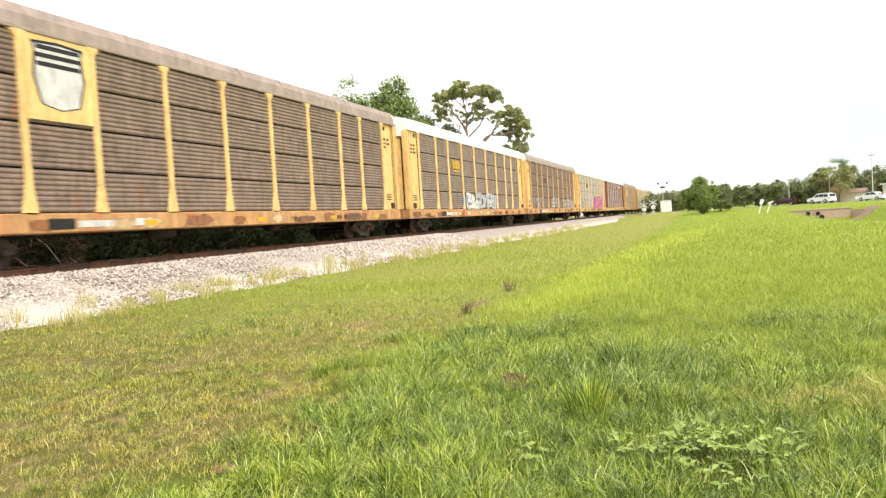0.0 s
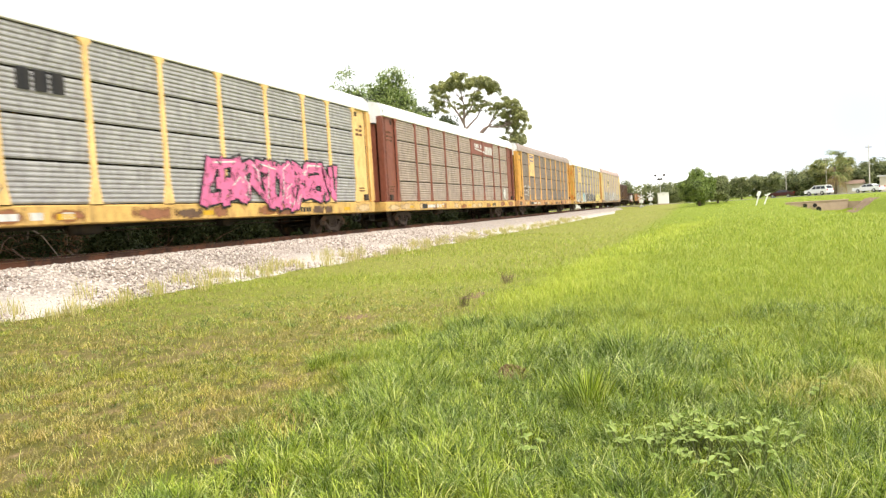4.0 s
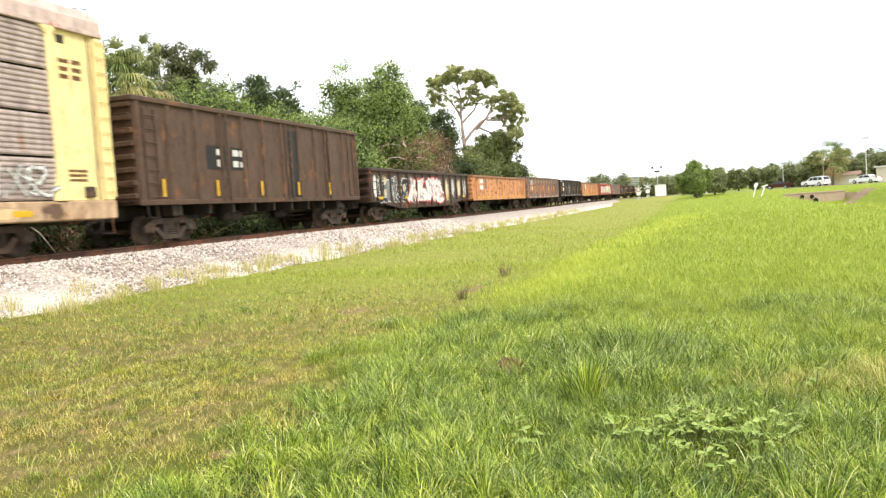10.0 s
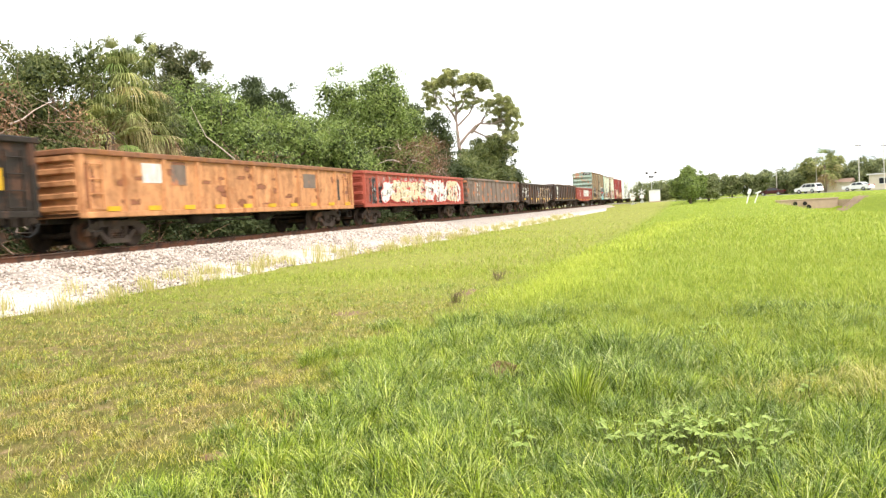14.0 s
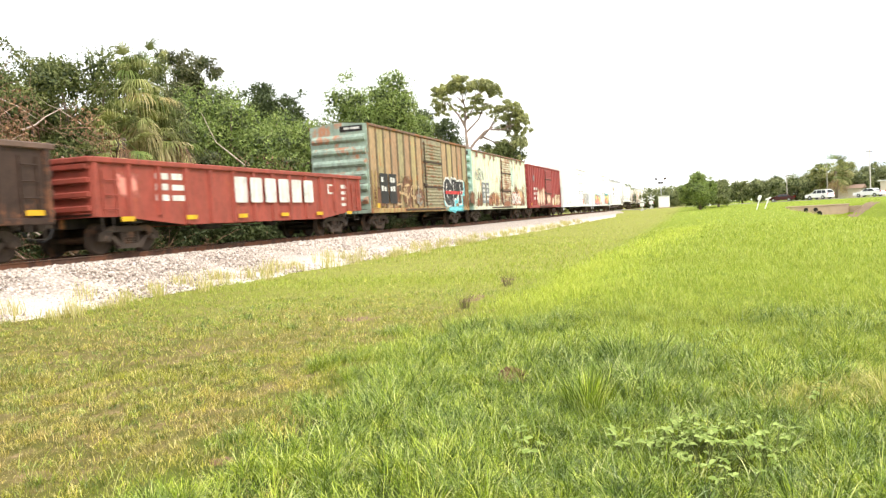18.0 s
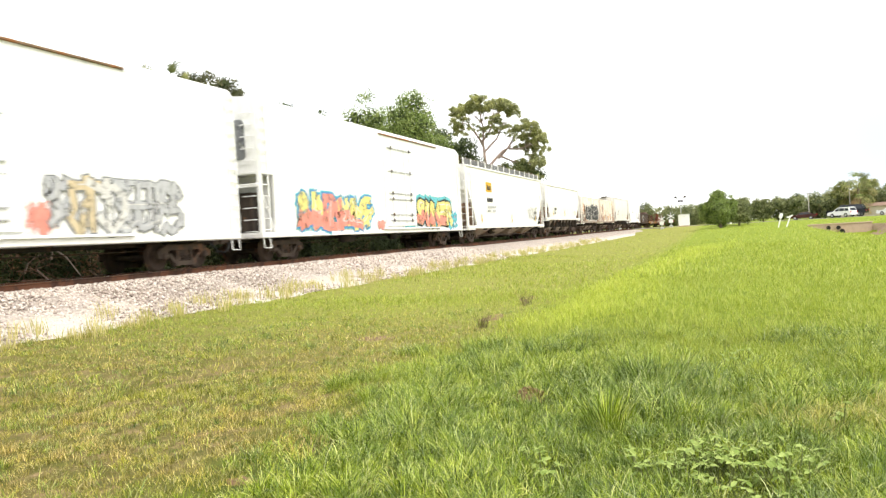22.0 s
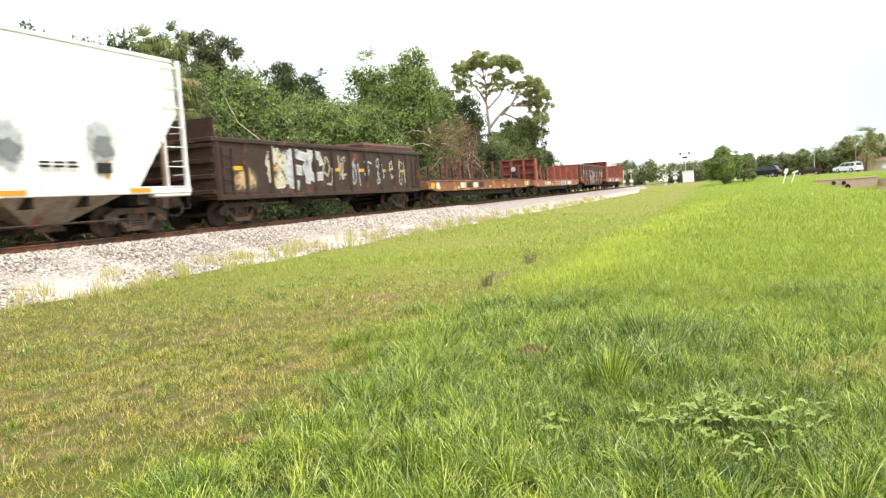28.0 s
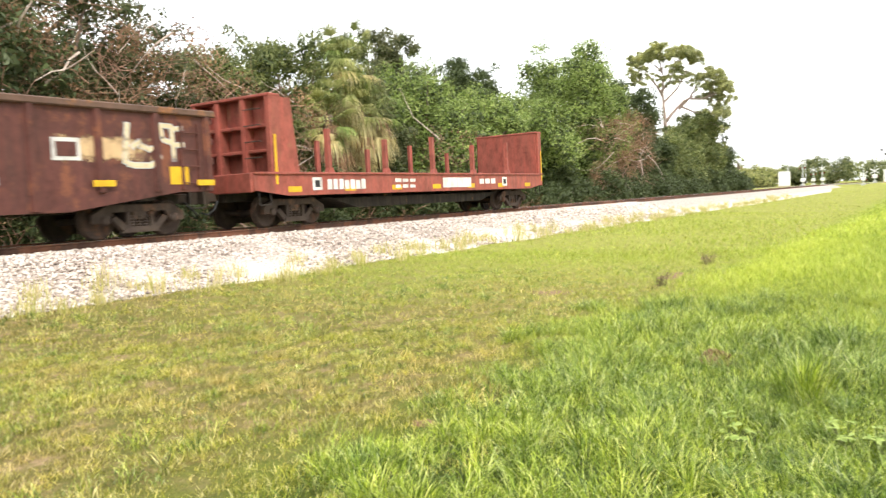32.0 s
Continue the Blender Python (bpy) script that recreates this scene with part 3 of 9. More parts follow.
def build_grass():
    r = np.random.RandomState(20)
    # tussocks of the long grass close by, thinning to a filled sward
    cx, cy = scatter(3000, 3.3, 10.5, 21, 0.72)
    ok = (long_grass(cx, cy) > 0.35) & (cx < 6.5)
    cx, cy = cx[ok], cy[ok]
    hill = 0.55 * clumped(cx, cy, 5.5, 9) + 0.45 * clumped(cx, cy, 2.2, 10)
    tall = 0.11 + 0.19 * hill ** 1.3 + 0.04 * r.rand(len(cx))
    hollow = np.exp(-((cx + 0.75) / 1.3) ** 2 - ((cy - 7.3) / 0.9) ** 2)
    tall = tall + 0.10 * hollow * (r.rand(len(cx)) < 0.6)
    drift = r.rand(len(cx)) + 0.7 * (clumped(cx, cy, 1.4, 33) - 0.5)
    dry = np.exp(-((cx - 1.3) / 1.1) ** 2 - ((cy - 6.3) / 0.8) ** 2) > 0.35 + 0.5 * r.rand(len(cx))
    cool = ~dry & ((drift < 0.30) | (hollow > 0.35 + 0.5 * r.rand(len(cx))))
    fresh = ~dry & ~cool & (smooth(6.0, 10.0, cy) > 0.15 + 0.9 * r.rand(len(cx)))
    for mat, pick, seed, words in ((MEADOW_BLADE, ~dry & ~cool & ~fresh, 22, "arching tussocks of long green grass"), (COOL_BLADE, cool, 24, "dense bluish-green grass tussocks"),
                                   (SERE_BLADE, dry, 26, "half-dry yellowish grass tussocks"), (GREEN_BLADE, fresh, 28, "fresh green tussocks of the field")):
        tussocks(words, cx[pick], cy[pick], tall[pick], mat, seed, 60, 0.0042)
    # the sward: layer by layer outward, each with wider and plainer blades
    for tag, n, near, far, wide, power, segs, seed in (("near", 250000, 3.2, 9.6, 0.0042, 0.72, 2, 1), ("middle", 150000, 8.6, 21.0, 0.0075, 0.80, 2, 2), ("open", 95000, 19.0, 46.0, 0.018, 0.85, 2, 3), ("distant", 52000, 43.0, 118.0, 0.055, 1.0, 1, 4)):
        x, y = scatter(n, near, far, seed, power)
        r = np.random.RandomState(seed + 50)
        keep = (x > -11.45 - 0.45 * r.rand(n)) & (x < 45)
        bare = 0.45 * clumped(x, y, 7.0, 5) + 0.55 * clumped(x, y, 19.0, 6)
        tall = long_grass(x, y)
        tufted = 0.5 * clumped(x, y, 9.0, 44) + 0.5 * clumped(x, y, 23.0, 45)
        lucky = r.rand(n)
        grown = smooth(9.5, 14.0, y) * smooth(0.30, 0.70, clumped(x, y, 0.45, 71))
        ok = keep & np.where(tall > 0.5, (lucky < 0.12 + 1.9 * tufted ** 1.6) | (tag != "near"), lucky < 0.10 + 2.0 * bare ** 1.6 + 0.7 * grown)
        x, y, tall, bare, grown = x[ok], y[ok], tall[ok], bare[ok], grown[ok]
        r = np.random.RandomState(seed + 60)
        t = tall > r.rand(len(x))
        tuft = 0.5 * clumped(x, y, 4.5, 9) + 0.5 * clumped(x, y, 1.7, 10)
        hl = (0.10 + 0.15 * r.rand(len(x))) * (0.35 + 1.1 * tuft) * {"near": 0.68, "middle": 1.0, "open": 1.15, "distant": 1.0}[tag]
        hm = (0.025 + 0.06 * r.rand(len(x))) * (0.3 + 1.4 * bare) + 0.07 * r.rand(len(x)) * (r.rand(len(x)) < 0.05)
        hm = hm * (1 + 0.9 * grown)
        w = wide * (0.7 + 0.7 * r.rand(len(x)))
        edge = x - long_edge(y)
        crest = (np.exp(-((edge - 0.8) / 1.3) ** 2) * smooth(9.0, 14.0, y) * smooth(75, 45, y) > 0.15 + 0.85 * r.rand(len(x)))
        weedy = smooth(9.5, 6.0, y + 1.0 * np.sin(1.1 * x) + 2.4 * (clumped(x, y, 1.6, 33) - 0.5)) > r.rand(len(x))
        for mat, pick in ((MEADOW_BLADE, t & weedy), (CREST_BLADE, t & ~weedy & crest), (GREEN_BLADE, t & ~weedy & ~crest)):
            if pick.sum():
                blades("long_grass", "long fresh green grass of the open field", x[pick], y[pick], hl[pick], w[pick], mat, seed + 70, 1.0, 0.8, None, None, segs)
        q = ~t
        lush = 0.9 * smooth(8.0, 15.0, y + 2.0 * np.sin(0.9 * x + 0.3 * y)) > r.rand(len(x))
        for mat, pick in ((MOWN_BLADE, q & ~lush), (GREEN_BLADE, q & lush)):
            if pick.sum():
                blades("mown_grass", "short patchy mown grass with dry stalks", x[pick], y[pick], hm[pick] * (1.0 if tag == "near" else 1.25), w[pick] * 0.9, mat, seed + 80, 1.5, 0.55, None, None, min(2, segs))
    # small tufts in the mown strip
    cx, cy = scatter(4200, 3.3, 17, 31, 0.75)
    ok = (long_grass(cx, cy) < 0.5) & (cx > -11.5) & (clumped(cx, cy, 2.4, 12) > 0.30)
    cx, cy = cx[ok], cy[ok]
    tall = 0.07 + 0.11 * np.random.RandomState(32).rand(len(cx)) * clumped(cx, cy, 1.1, 13) * 1.6
    half = np.arange(len(cx)) % 3
    for k, mat in enumerate((COOL_BLADE, MEADOW_BLADE, MOWN_BLADE)):
        tussocks("small tufts in the mown strip", cx[half == k], cy[half == k], tall[half == k], mat, 34 + 2 * k, 28, 0.0038, 2)
    # yellowed tufts along the foot of the ballast
    r = np.random.RandomState(11)
    xs, ys, hs = [], [], []
    for k in range(190):
        cy = 6 + 75 * (k / 190) ** 1.2 + 0.4 * r.rand()
        cx = -11.5 + 0.32 * r.randn() - (0.45 if r.rand() < 0.25 else 0)
        m = 50 if r.rand() < 0.6 else 22
        xs.append(cx + 0.11 * r.randn(m))
        ys.append(cy + 0.13 * r.randn(m))
        hs.append((0.18 + 0.36 * r.rand()) * (0.5 + 0.6 * r.rand(m)))
    x, y, hh = np.concatenate(xs), np.concatenate(ys), np.concatenate(hs)
    blades("ballast_weeds", "yellowed weed tufts along the foot of the ballast", x, y, hh, 0.012 + 0.006 * np.random.RandomState(3).rand(len(x)), STRAW_BLADE, 12, 0.35, 0.3,
           np.interp(x, [-12.55, -11.5, -11.1], [-0.66, -0.92, -0.95]) - 0.02)


build_grass()
# ---- the train ----
SCALE = 0.972
# couplings between cars, metres along the line at the start
GAPS = [7.68, 35.98, 64.21, 92.04, 120.34, 148.53, 177.30, 206.15, 233.80, 249.33, 266.58, 284.15,
        301.10, 318.38, 335.83, 353.25, 370.34, 387.41, 404.79, 421.99, 438.83, 456.25, 473.32, 497.47,
        519.66, 541.82, 559.84, 573.84, 587.39, 605.14, 623.65, 641.26, 664.24, 685.03, 703.30, 721.23]
CARS = []


def run(t):
    """Metres that the train has gone at t seconds: about 22 m/s, slowing a little."""
    q = t / 16
    return SCALE * (359.488 * q - 2.315 * q ** 2 + 0.121 * q ** 3) - 0.5


# rolling-stock materials
STEEL = paint("grimy_cast_steel", (0.062, 0.046, 0.038), rust=0.4, dirt=0.5, rough=0.85, rust_colour=(0.095, 0.052, 0.033))
BLACK = paint("black_underframe", (0.025, 0.022, 0.020), rust=0.25, dirt=0.6, rough=0.8)
WHEEL = paint("rusty_wheel", (0.060, 0.042, 0.034), rust=0.35, dirt=0.5, rough=0.85, rust_colour=(0.10, 0.048, 0.028))
RUBBER = plain("black_hose", (0.02, 0.02, 0.02), 0.7)
YELLOW = paint("safety_yellow", (0.72, 0.42, 0.02), rust=0.05, dirt=0.25)
WHITE_MARK = paint("white_stencil", (0.72, 0.71, 0.68), rust=0.05, dirt=0.3)
BLACK_MARK = paint("black_stencil", (0.02, 0.02, 0.022), rust=0.0, dirt=0.2)
BLUE_MARK = paint("blue_emblem_paint", (0.03, 0.06, 0.25), rust=0.05, dirt=0.2)
RUST_MARK = worn(paint("brown_stencil", (0.20, 0.09, 0.04), rust=0.0, dirt=0.3), 0.45, 0.08, 6.0)


def spray(name, colour):
    return worn(paint("spray_" + name, colour, rust=0.0, dirt=0.2, rough=0.6), 0.43, 0.05, 3.0)


SPRAY = {n: spray(n, c) for n, c in dict(white=(0.74, 0.73, 0.70), black=(0.02, 0.02, 0.025), pink=(0.75, 0.18, 0.36), red=(0.55, 0.05, 0.05), aqua=(0.16, 0.58, 0.66),
         yellow=(0.87, 0.76, 0.26), coral=(0.82, 0.30, 0.24), blue=(0.08, 0.30, 0.62), cream=(0.66, 0.55, 0.36), grey=(0.22, 0.23, 0.24), silver=(0.52, 0.53, 0.55), orange=(0.80, 0.33, 0.06), green=(0.06, 0.28, 0.20), tan=(0.58, 0.40, 0.22)).items()}

DATA = {}


def shared(key, make, material, smooth=False):
    """Mesh data built once for alike pieces."""
    if key not in DATA:
        DATA[key] = make().data(key.split("|")[0], material, smooth)
    return DATA[key]


def wheel_mesh():
    return Mesh().lathe([(0.0, -0.02), (0.09, -0.02), (0.10, 0.03), (0.30, 0.0), (0.36, -0.03), (0.44, -0.065), (0.445, -0.04), (0.42, -0.035), (0.415, 0.065),
                         (0.35, 0.068), (0.31, 0.035), (0.13, 0.05), (0.10, 0.10), (0.0, 0.10)], "x", (0, 0, 0), 16)


def frame_mesh():
    """A cast side frame, with its two window openings as real gaps between members."""
    m = Mesh()
    x0, x1 = -0.07, 0.07
    m.prism([(-1.16, 0.36), (-0.80, 0.36), (-0.66, 0.58), (0.66, 0.58), (0.80, 0.36), (1.16, 0.36), (1.16, 0.55), (0.78, 0.74), (-0.78, 0.74), (-1.16, 0.55)], "x", x0, x1)
    m.prism([(-0.72, 0.44), (-0.60, 0.50), (-0.30, 0.24), (-0.42, 0.15)], "x", x0, x1)
    m.prism([(0.72, 0.44), (0.60, 0.50), (0.30, 0.24), (0.42, 0.15)], "x", x0, x1)
    m.prism([(-0.46, 0.13), (0.46, 0.13), (0.40, 0.25), (-0.40, 0.25)], "x", x0 - 0.02, x1 + 0.02)
    for s in (-1, 1):
        m.box(x0, x1, s * 0.30 - 0.05, s * 0.30 + 0.05, 0.22, 0.60)
    return m


def spring_mesh():
    """Three coil springs on one seat."""
    m = Mesh().box(-0.08, 0.08, -0.24, 0.24, 0.235, 0.262)
    for y in (-0.16, 0.0, 0.16):
        prof = []
        for k in range(4):
            z = 0.26 + 0.062 * k
            prof += [(0.052, z), (0.074, z + 0.018), (0.074, z + 0.040)]
        m.lathe(prof + [(0.052, 0.508)], "z", (0, y, 0), 6)
    return m


def cap_mesh():
    return Mesh().lathe([(0.0, 0.14), (0.06, 0.14), (0.10, 0.12), (0.115, 0.05), (0.115, -0.04)], "x", (0, 0, 0.42), 12)


def add_truck(car, y):
    """A two-axle freight truck under a car."""
    def bolster():
        m = Mesh().bevel_box(-1.05, 1.05, -0.20, 0.20, 0.40, 0.72, 0.03)
        m.lathe([(0.30, 0.72), (0.30, 0.80), (0.0, 0.80)], "z", (0, 0, 0), 12)
        for a in (-0.87, 0.87):
            m.tube([(-0.98, a, 0.42), (0.98, a, 0.42)], [0.075, 0.075], 8)
            m.bevel_box(-0.80, 0.80, a * 0.5 - 0.06, a * 0.5 + 0.06, 0.30, 0.42, 0.015)
        return m
    truck = part("truck", shared("truck", bolster, STEEL), None, car, "cast steel two-axle freight truck", (0, y, 0))
    for s in (-1, 1):
        part("side_frame", shared("side_frame", frame_mesh, STEEL), None, truck, "", (s * 1.0, 0, 0))
        part("spring_nest", shared("spring_nest", spring_mesh, STEEL), None, truck, "", (s * 1.0, 0, 0))
        for a in (-0.87, 0.87):
            w = part("wheel", shared("wheel", wheel_mesh, WHEEL, True), None, truck, "", (s * 0.745, a, 0.42))
            w.rotation_euler = (0.3 * s, 0, 0 if s > 0 else math.pi)
            c = part("bearing_cap", shared("bearing_cap", cap_mesh, STEEL, True), None, truck, "", (s * 1.0, a, 0))
            c.rotation_euler = (0, 0, 0 if s > 0 else math.pi)


def add_underframe(car, half, trucks, sill=0.95, ride=0.86):
    """Centre sill, bolsters, couplers, brake gear and hoses."""
    m = Mesh().bevel_box(-0.32, 0.32, -half + 0.1, half - 0.1, 0.72, sill, 0.02)
    for y in (-trucks, trucks):
        m.bevel_box(-1.35, 1.35, y - 0.22, y + 0.22, 0.80, sill + 0.05, 0.02)
    for k in range(-3, 4):
        y = k * trucks / 4.2
        m.box(-1.4, 1.4, y - 0.05, y + 0.05, 0.82, sill + 0.03)
    part("centre_sill", m, BLACK, car)
    part("air_reservoir", Mesh().lathe([(0, -0.55), (0.14, -0.52), (0.19, -0.45), (0.19, 0.45), (0.14, 0.52), (0, 0.55)], "y", (0.75, -trucks * 0.35, 0.72), 12), BLACK, car, smooth=True)
    part("brake_cylinder", Mesh().lathe([(0, -0.3), (0.16, -0.3), (0.16, 0.2), (0.06, 0.3), (0.03, 0.75)], "y", (0.55, trucks * 0.3, 0.70), 10), BLACK, car, smooth=True)
    part("brake_rod", Mesh().tube([(0.2, -trucks, 0.6), (0.25, 0, 0.62), (0.2, trucks, 0.6)], [0.02] * 3, 5), STEEL, car)
    for s in (-1, 1):
        def coupler(s=s):
            c = Mesh().bevel_box(-0.12, 0.12, min(s * (half - 0.1), s * (half + 0.36)), max(s * (half - 0.1), s * (half + 0.36)), 0.74, 0.98, 0.03)
            c.prism([(-0.2, s * (half + 0.30)), (0.2, s * (half + 0.30)), (0.24, s * (half + 0.52)), (0.04, s * (half + 0.58)), (-0.12, s * (half + 0.45)), (-0.22, s * (half + 0.50))], "z", 0.70, 1.02)
            return c
        part("coupler", coupler(), STEEL, car)
        part("air_hose", Mesh().tube([(0.25, s * (half + 0.1), 0.75), (0.34, s * (half + 0.28), 0.55), (0.28, s * (half + 0.45), 0.42), (0.12, s * (half + 0.55), 0.48)], [0.028] * 4, 6), RUBBER, car)
    add_truck(car, -trucks)
    add_truck(car, trucks)


def ladder(x, y0, y1, z0, z1, step=0.38, r=0.016):
    """Two stiles and rungs on a side plane x."""
    m = Mesh().box(x, x + 0.03, y0 - 0.03, y0 + 0.03, z0, z1).box(x, x + 0.03, y1 - 0.03, y1 + 0.03, z0, z1)
    z = z0 + 0.15
    while z < z1:
        m.tube([(x + 0.015, y0, z), (x + 0.05, y0 + 0.03, z), (x + 0.05, y1 - 0.03, z), (x + 0.015, y1, z)], [r] * 4, 5)
        z += step
    return m


def end_ladder(y, x0, x1, z0, z1, step=0.4, r=0.016):
    s = 1 if y > 0 else -1
    m = Mesh()
    z = z0
    while z < z1:
        m.tube([(x0, y, z), (x0, y + s * 0.07, z), (x1, y + s * 0.07, z), (x1, y, z)], [r] * 4, 5)
        z += step
    return m


def stirrup(x, y, z):
    return Mesh().tube([(x - 0.04, y - 0.2, z), (x, y - 0.2, z - 0.38), (x, y + 0.2, z - 0.38), (x - 0.04, y + 0.2, z)], [0.02] * 4, 5)


def plate(car, name, y0, y1, z0, z1, x, material, label=""):
    """A flat painted or bolted mark on a car's side."""
    return part(name, Mesh().box(x - 0.004, x + 0.004, y0, y1, z0, z1), material, car, label)


def bars(car, y0, y1, z0, z1, x, material, rows=2, cols=3, name="stencil_bar", seed=0):
    """Lettering that cannot be read or is not to be: plain bars of its size."""
    rng = random.Random(seed + int(y0 * 100))
    h = (z1 - z0) / (rows * 1.6 - 0.6)
    for r in range(rows):
        z = z1 - h * (1 + 1.6 * r)
        w = (y1 - y0) / cols
        for c in range(cols):
            if rng.random() < 0.88:
                part(name, Mesh().box(x - 0.004, x + 0.004, y0 + w * c + 0.06 * w, y0 + w * (c + 1) - 0.16 * w - rng.random() * 0.12 * w, z, z + h * (0.8 + 0.2 * rng.random())), material, car)


def thick(m, x, pts, w):
    """A thick brush stroke on a side plane, with square ends and mitred corners."""
    ps = [Vector((a, b)) for a, b in pts]
    left, right = [], []
    for i, p in enumerate(ps):
        d = (ps[min(i + 1, len(ps) - 1)] - ps[max(i - 1, 0)])
        d = d.normalized() if d.length > 1e-6 else Vector((1, 0))
        nrm = Vector((-d.y, d.x)) * (w / 2)
        e = d * (w / 2) * (-1 if i == 0 else 1 if i == len(ps) - 1 else 0)
        left.append(p + nrm + e)
        right.append(p - nrm + e)
    for i in range(len(ps) - 1):
        a, b, c, d = left[i], left[i + 1], right[i + 1], right[i]
        m.quad((x, a.x, a.y), (x, b.x, b.y), (x, c.x, c.y), (x, d.x, d.y))


def figure_mesh(parts, materials):
    """One mesh from several layers of quads, each with its own paint."""
    v, f, k = [], [], []
    for i, m in enumerate(parts):
        n = len(v)
        v += m.v
        f += [tuple(n + j for j in q) for q in m.f]
        k += [i] * len(m.f)
    me = bpy.data.meshes.new("graffiti_figure")
    me.from_pydata(v, [], f)
    for mat in materials:
        me.materials.append(mat)
    me.polygons.foreach_set("material_index", k)
    me.update()
    return me


def bow(points, n=3):
    """A smooth line through points of a sprayed stroke."""
    out = []
    for i in range(len(points) - 1):
        p0, p1, p2, p3 = points[max(0, i - 1)], points[i], points[i + 1], points[min(len(points) - 1, i + 2)]
        for k in range(n):
            t = k / n
            out.append(tuple(0.5 * (2 * b + (c - a) * t + (2 * a - 5 * b + 4 * c - d) * t * t + (3 * b - a - 3 * c + d) * t ** 3) for a, b, c, d in zip(p0, p1, p2, p3)))
    return out + [points[-1]]


# sprayed shapes in a unit box: stems, bowls, hooks and zigzags, as lines of points
STROKES = [
    [bow([(0.85, 0.5), (0.1, 0.48), (0.12, 0.9), (0.5, 1.0), (0.88, 0.8), (0.85, 0.5)]), bow([(0.1, 0.5), (0.12, 0.15), (0.5, 0.0), (0.9, 0.12)])],
    [[(0.12, -0.05), (0.1, 1.0)], bow([(0.1, 1.0), (0.7, 1.0), (0.92, 0.75), (0.7, 0.48), (0.12, 0.45)])],
    [[(0.0, 0.95), (1.0, 1.0)], [(0.45, 1.0), (0.5, 0.0)]],
    [bow([(0.08, 1.0), (0.1, 0.3), (0.45, 0.0), (0.85, 0.25), (0.9, 1.0)])],
    [[(0.05, 0.0), (0.12, 1.0), (0.5, 0.35), (0.88, 1.0), (0.97, 0.0)]],
    [[(0.12, 0.0), (0.1, 1.0)], bow([(0.1, 1.0), (0.75, 0.98), (0.88, 0.72), (0.6, 0.5), (0.15, 0.48)]), [(0.4, 0.48), (0.95, 0.0)]],
    [bow([(0.9, 0.9), (0.45, 1.02), (0.12, 0.78), (0.45, 0.52), (0.88, 0.28), (0.55, 0.0), (0.08, 0.1)])],
    [[(0.1, 0.0), (0.12, 1.0), (0.85, 0.0), (0.9, 1.0)]],
    [[(0.9, 1.0), (0.12, 0.98), (0.1, 0.02), (0.92, 0.0)], [(0.12, 0.5), (0.75, 0.5)]],
    [bow([(0.9, 0.85), (0.5, 1.02), (0.1, 0.7), (0.1, 0.3), (0.5, -0.02), (0.92, 0.2)])],
    [bow([(0.5, 1.0), (0.08, 0.7), (0.1, 0.25), (0.5, 0.0), (0.92, 0.3), (0.88, 0.75), (0.5, 1.0)])],
]


def graffiti(car, y0, y1, z0, z1, x, fills, outline, count, seed, weight=0.30, glow=None, kinds=(), lower=None, shade=(0.0, 0.0)):
    """Sprayed wild figures that spell nothing: backing below, edge on it, fill on that, then a second fill low down and highlights.
    kinds: which shapes, in order, where the figures have a plain build; shade: how far the backing is thrown aside."""
    rng = random.Random(seed)
    step = (y1 - y0) / count
    for i in range(count):
        back, edge, fill, low, hi = Mesh(), Mesh(), Mesh(), Mesh(), Mesh()
        sx, sz = step * rng.uniform(0.72, 0.88), (z1 - z0) * rng.uniform(0.80, 0.97)
        w = weight * min(1.15 * step, 0.8 * (z1 - z0)) * (1.1 if weight > 0.2 else 0.8) * rng.uniform(0.9, 1.1)
        oy, oz = y0 + i * step + 0.06 * step, z0 + 0.5 * w + rng.random() * 0.8 * ((z1 - z0) - sz)
        sz = sz - 0.9 * w
        slant = rng.uniform(-0.12, 0.22) * sx
        lay = x + 0.0022 * (i % 3)
        free = i >= len(kinds)
        shape = [q for _ in range(2) for q in rng.choice(STROKES)] if free else STROKES[kinds[i]]
        far = 0.13 if free else 0.03
        flip, turn = free and rng.random() < 0.5, free and rng.random() < 0.5
        if free:
            shape = shape[: 3 if weight > 0.2 else 2]
            w *= 0.72
            oy -= 0.12 * step
            sx *= 1.25
        for j, line in enumerate(shape):
            line = [(1 - a if flip else a, 1 - b if turn else b) for a, b in line]
            line = [(a * (0.7 + 0.3 * j % 2) + 0.15 * j % 0.4, b) for a, b in line] if free else line
            pts = [(oy + sx * (a + rng.uniform(-far, far)) + slant * b, oz + sz * min(1.05, max(-0.05, b + rng.uniform(-far, far)))) for a, b in line]
            dx = 0.0004 * j
            if glow:
                thick(back, lay + dx, [(a + shade[0], b + shade[1]) for a, b in pts], w * 1.65)
            thick(edge, lay + 0.006 + dx, pts, w * 1.40)
            thick(fill, lay + 0.012 + dx, pts, w)
            if lower:
                foot = [p for p in pts if p[1] < oz + 0.42 * sz]
                if len(foot) > 1:
                    thick(low, lay + 0.016 + dx, foot, w * 0.97)
            if rng.random() < 0.5 and weight > 0.2:
                thick(hi, lay + 0.020 + dx, [(p + 0.2 * w, q + 0.15 * w) for p, q in pts[: max(2, len(pts) // 2)]], w * 0.14)
        named = [(n, m) for n, m in ((glow, back), (outline, edge), (rng.choice(fills), fill), (lower, low), ("white", hi)) if m.v]
        part("graffiti_figure", figure_mesh([m for _, m in named], [SPRAY[n] for n, _ in named]), None, car, "sprayed graffiti figure")


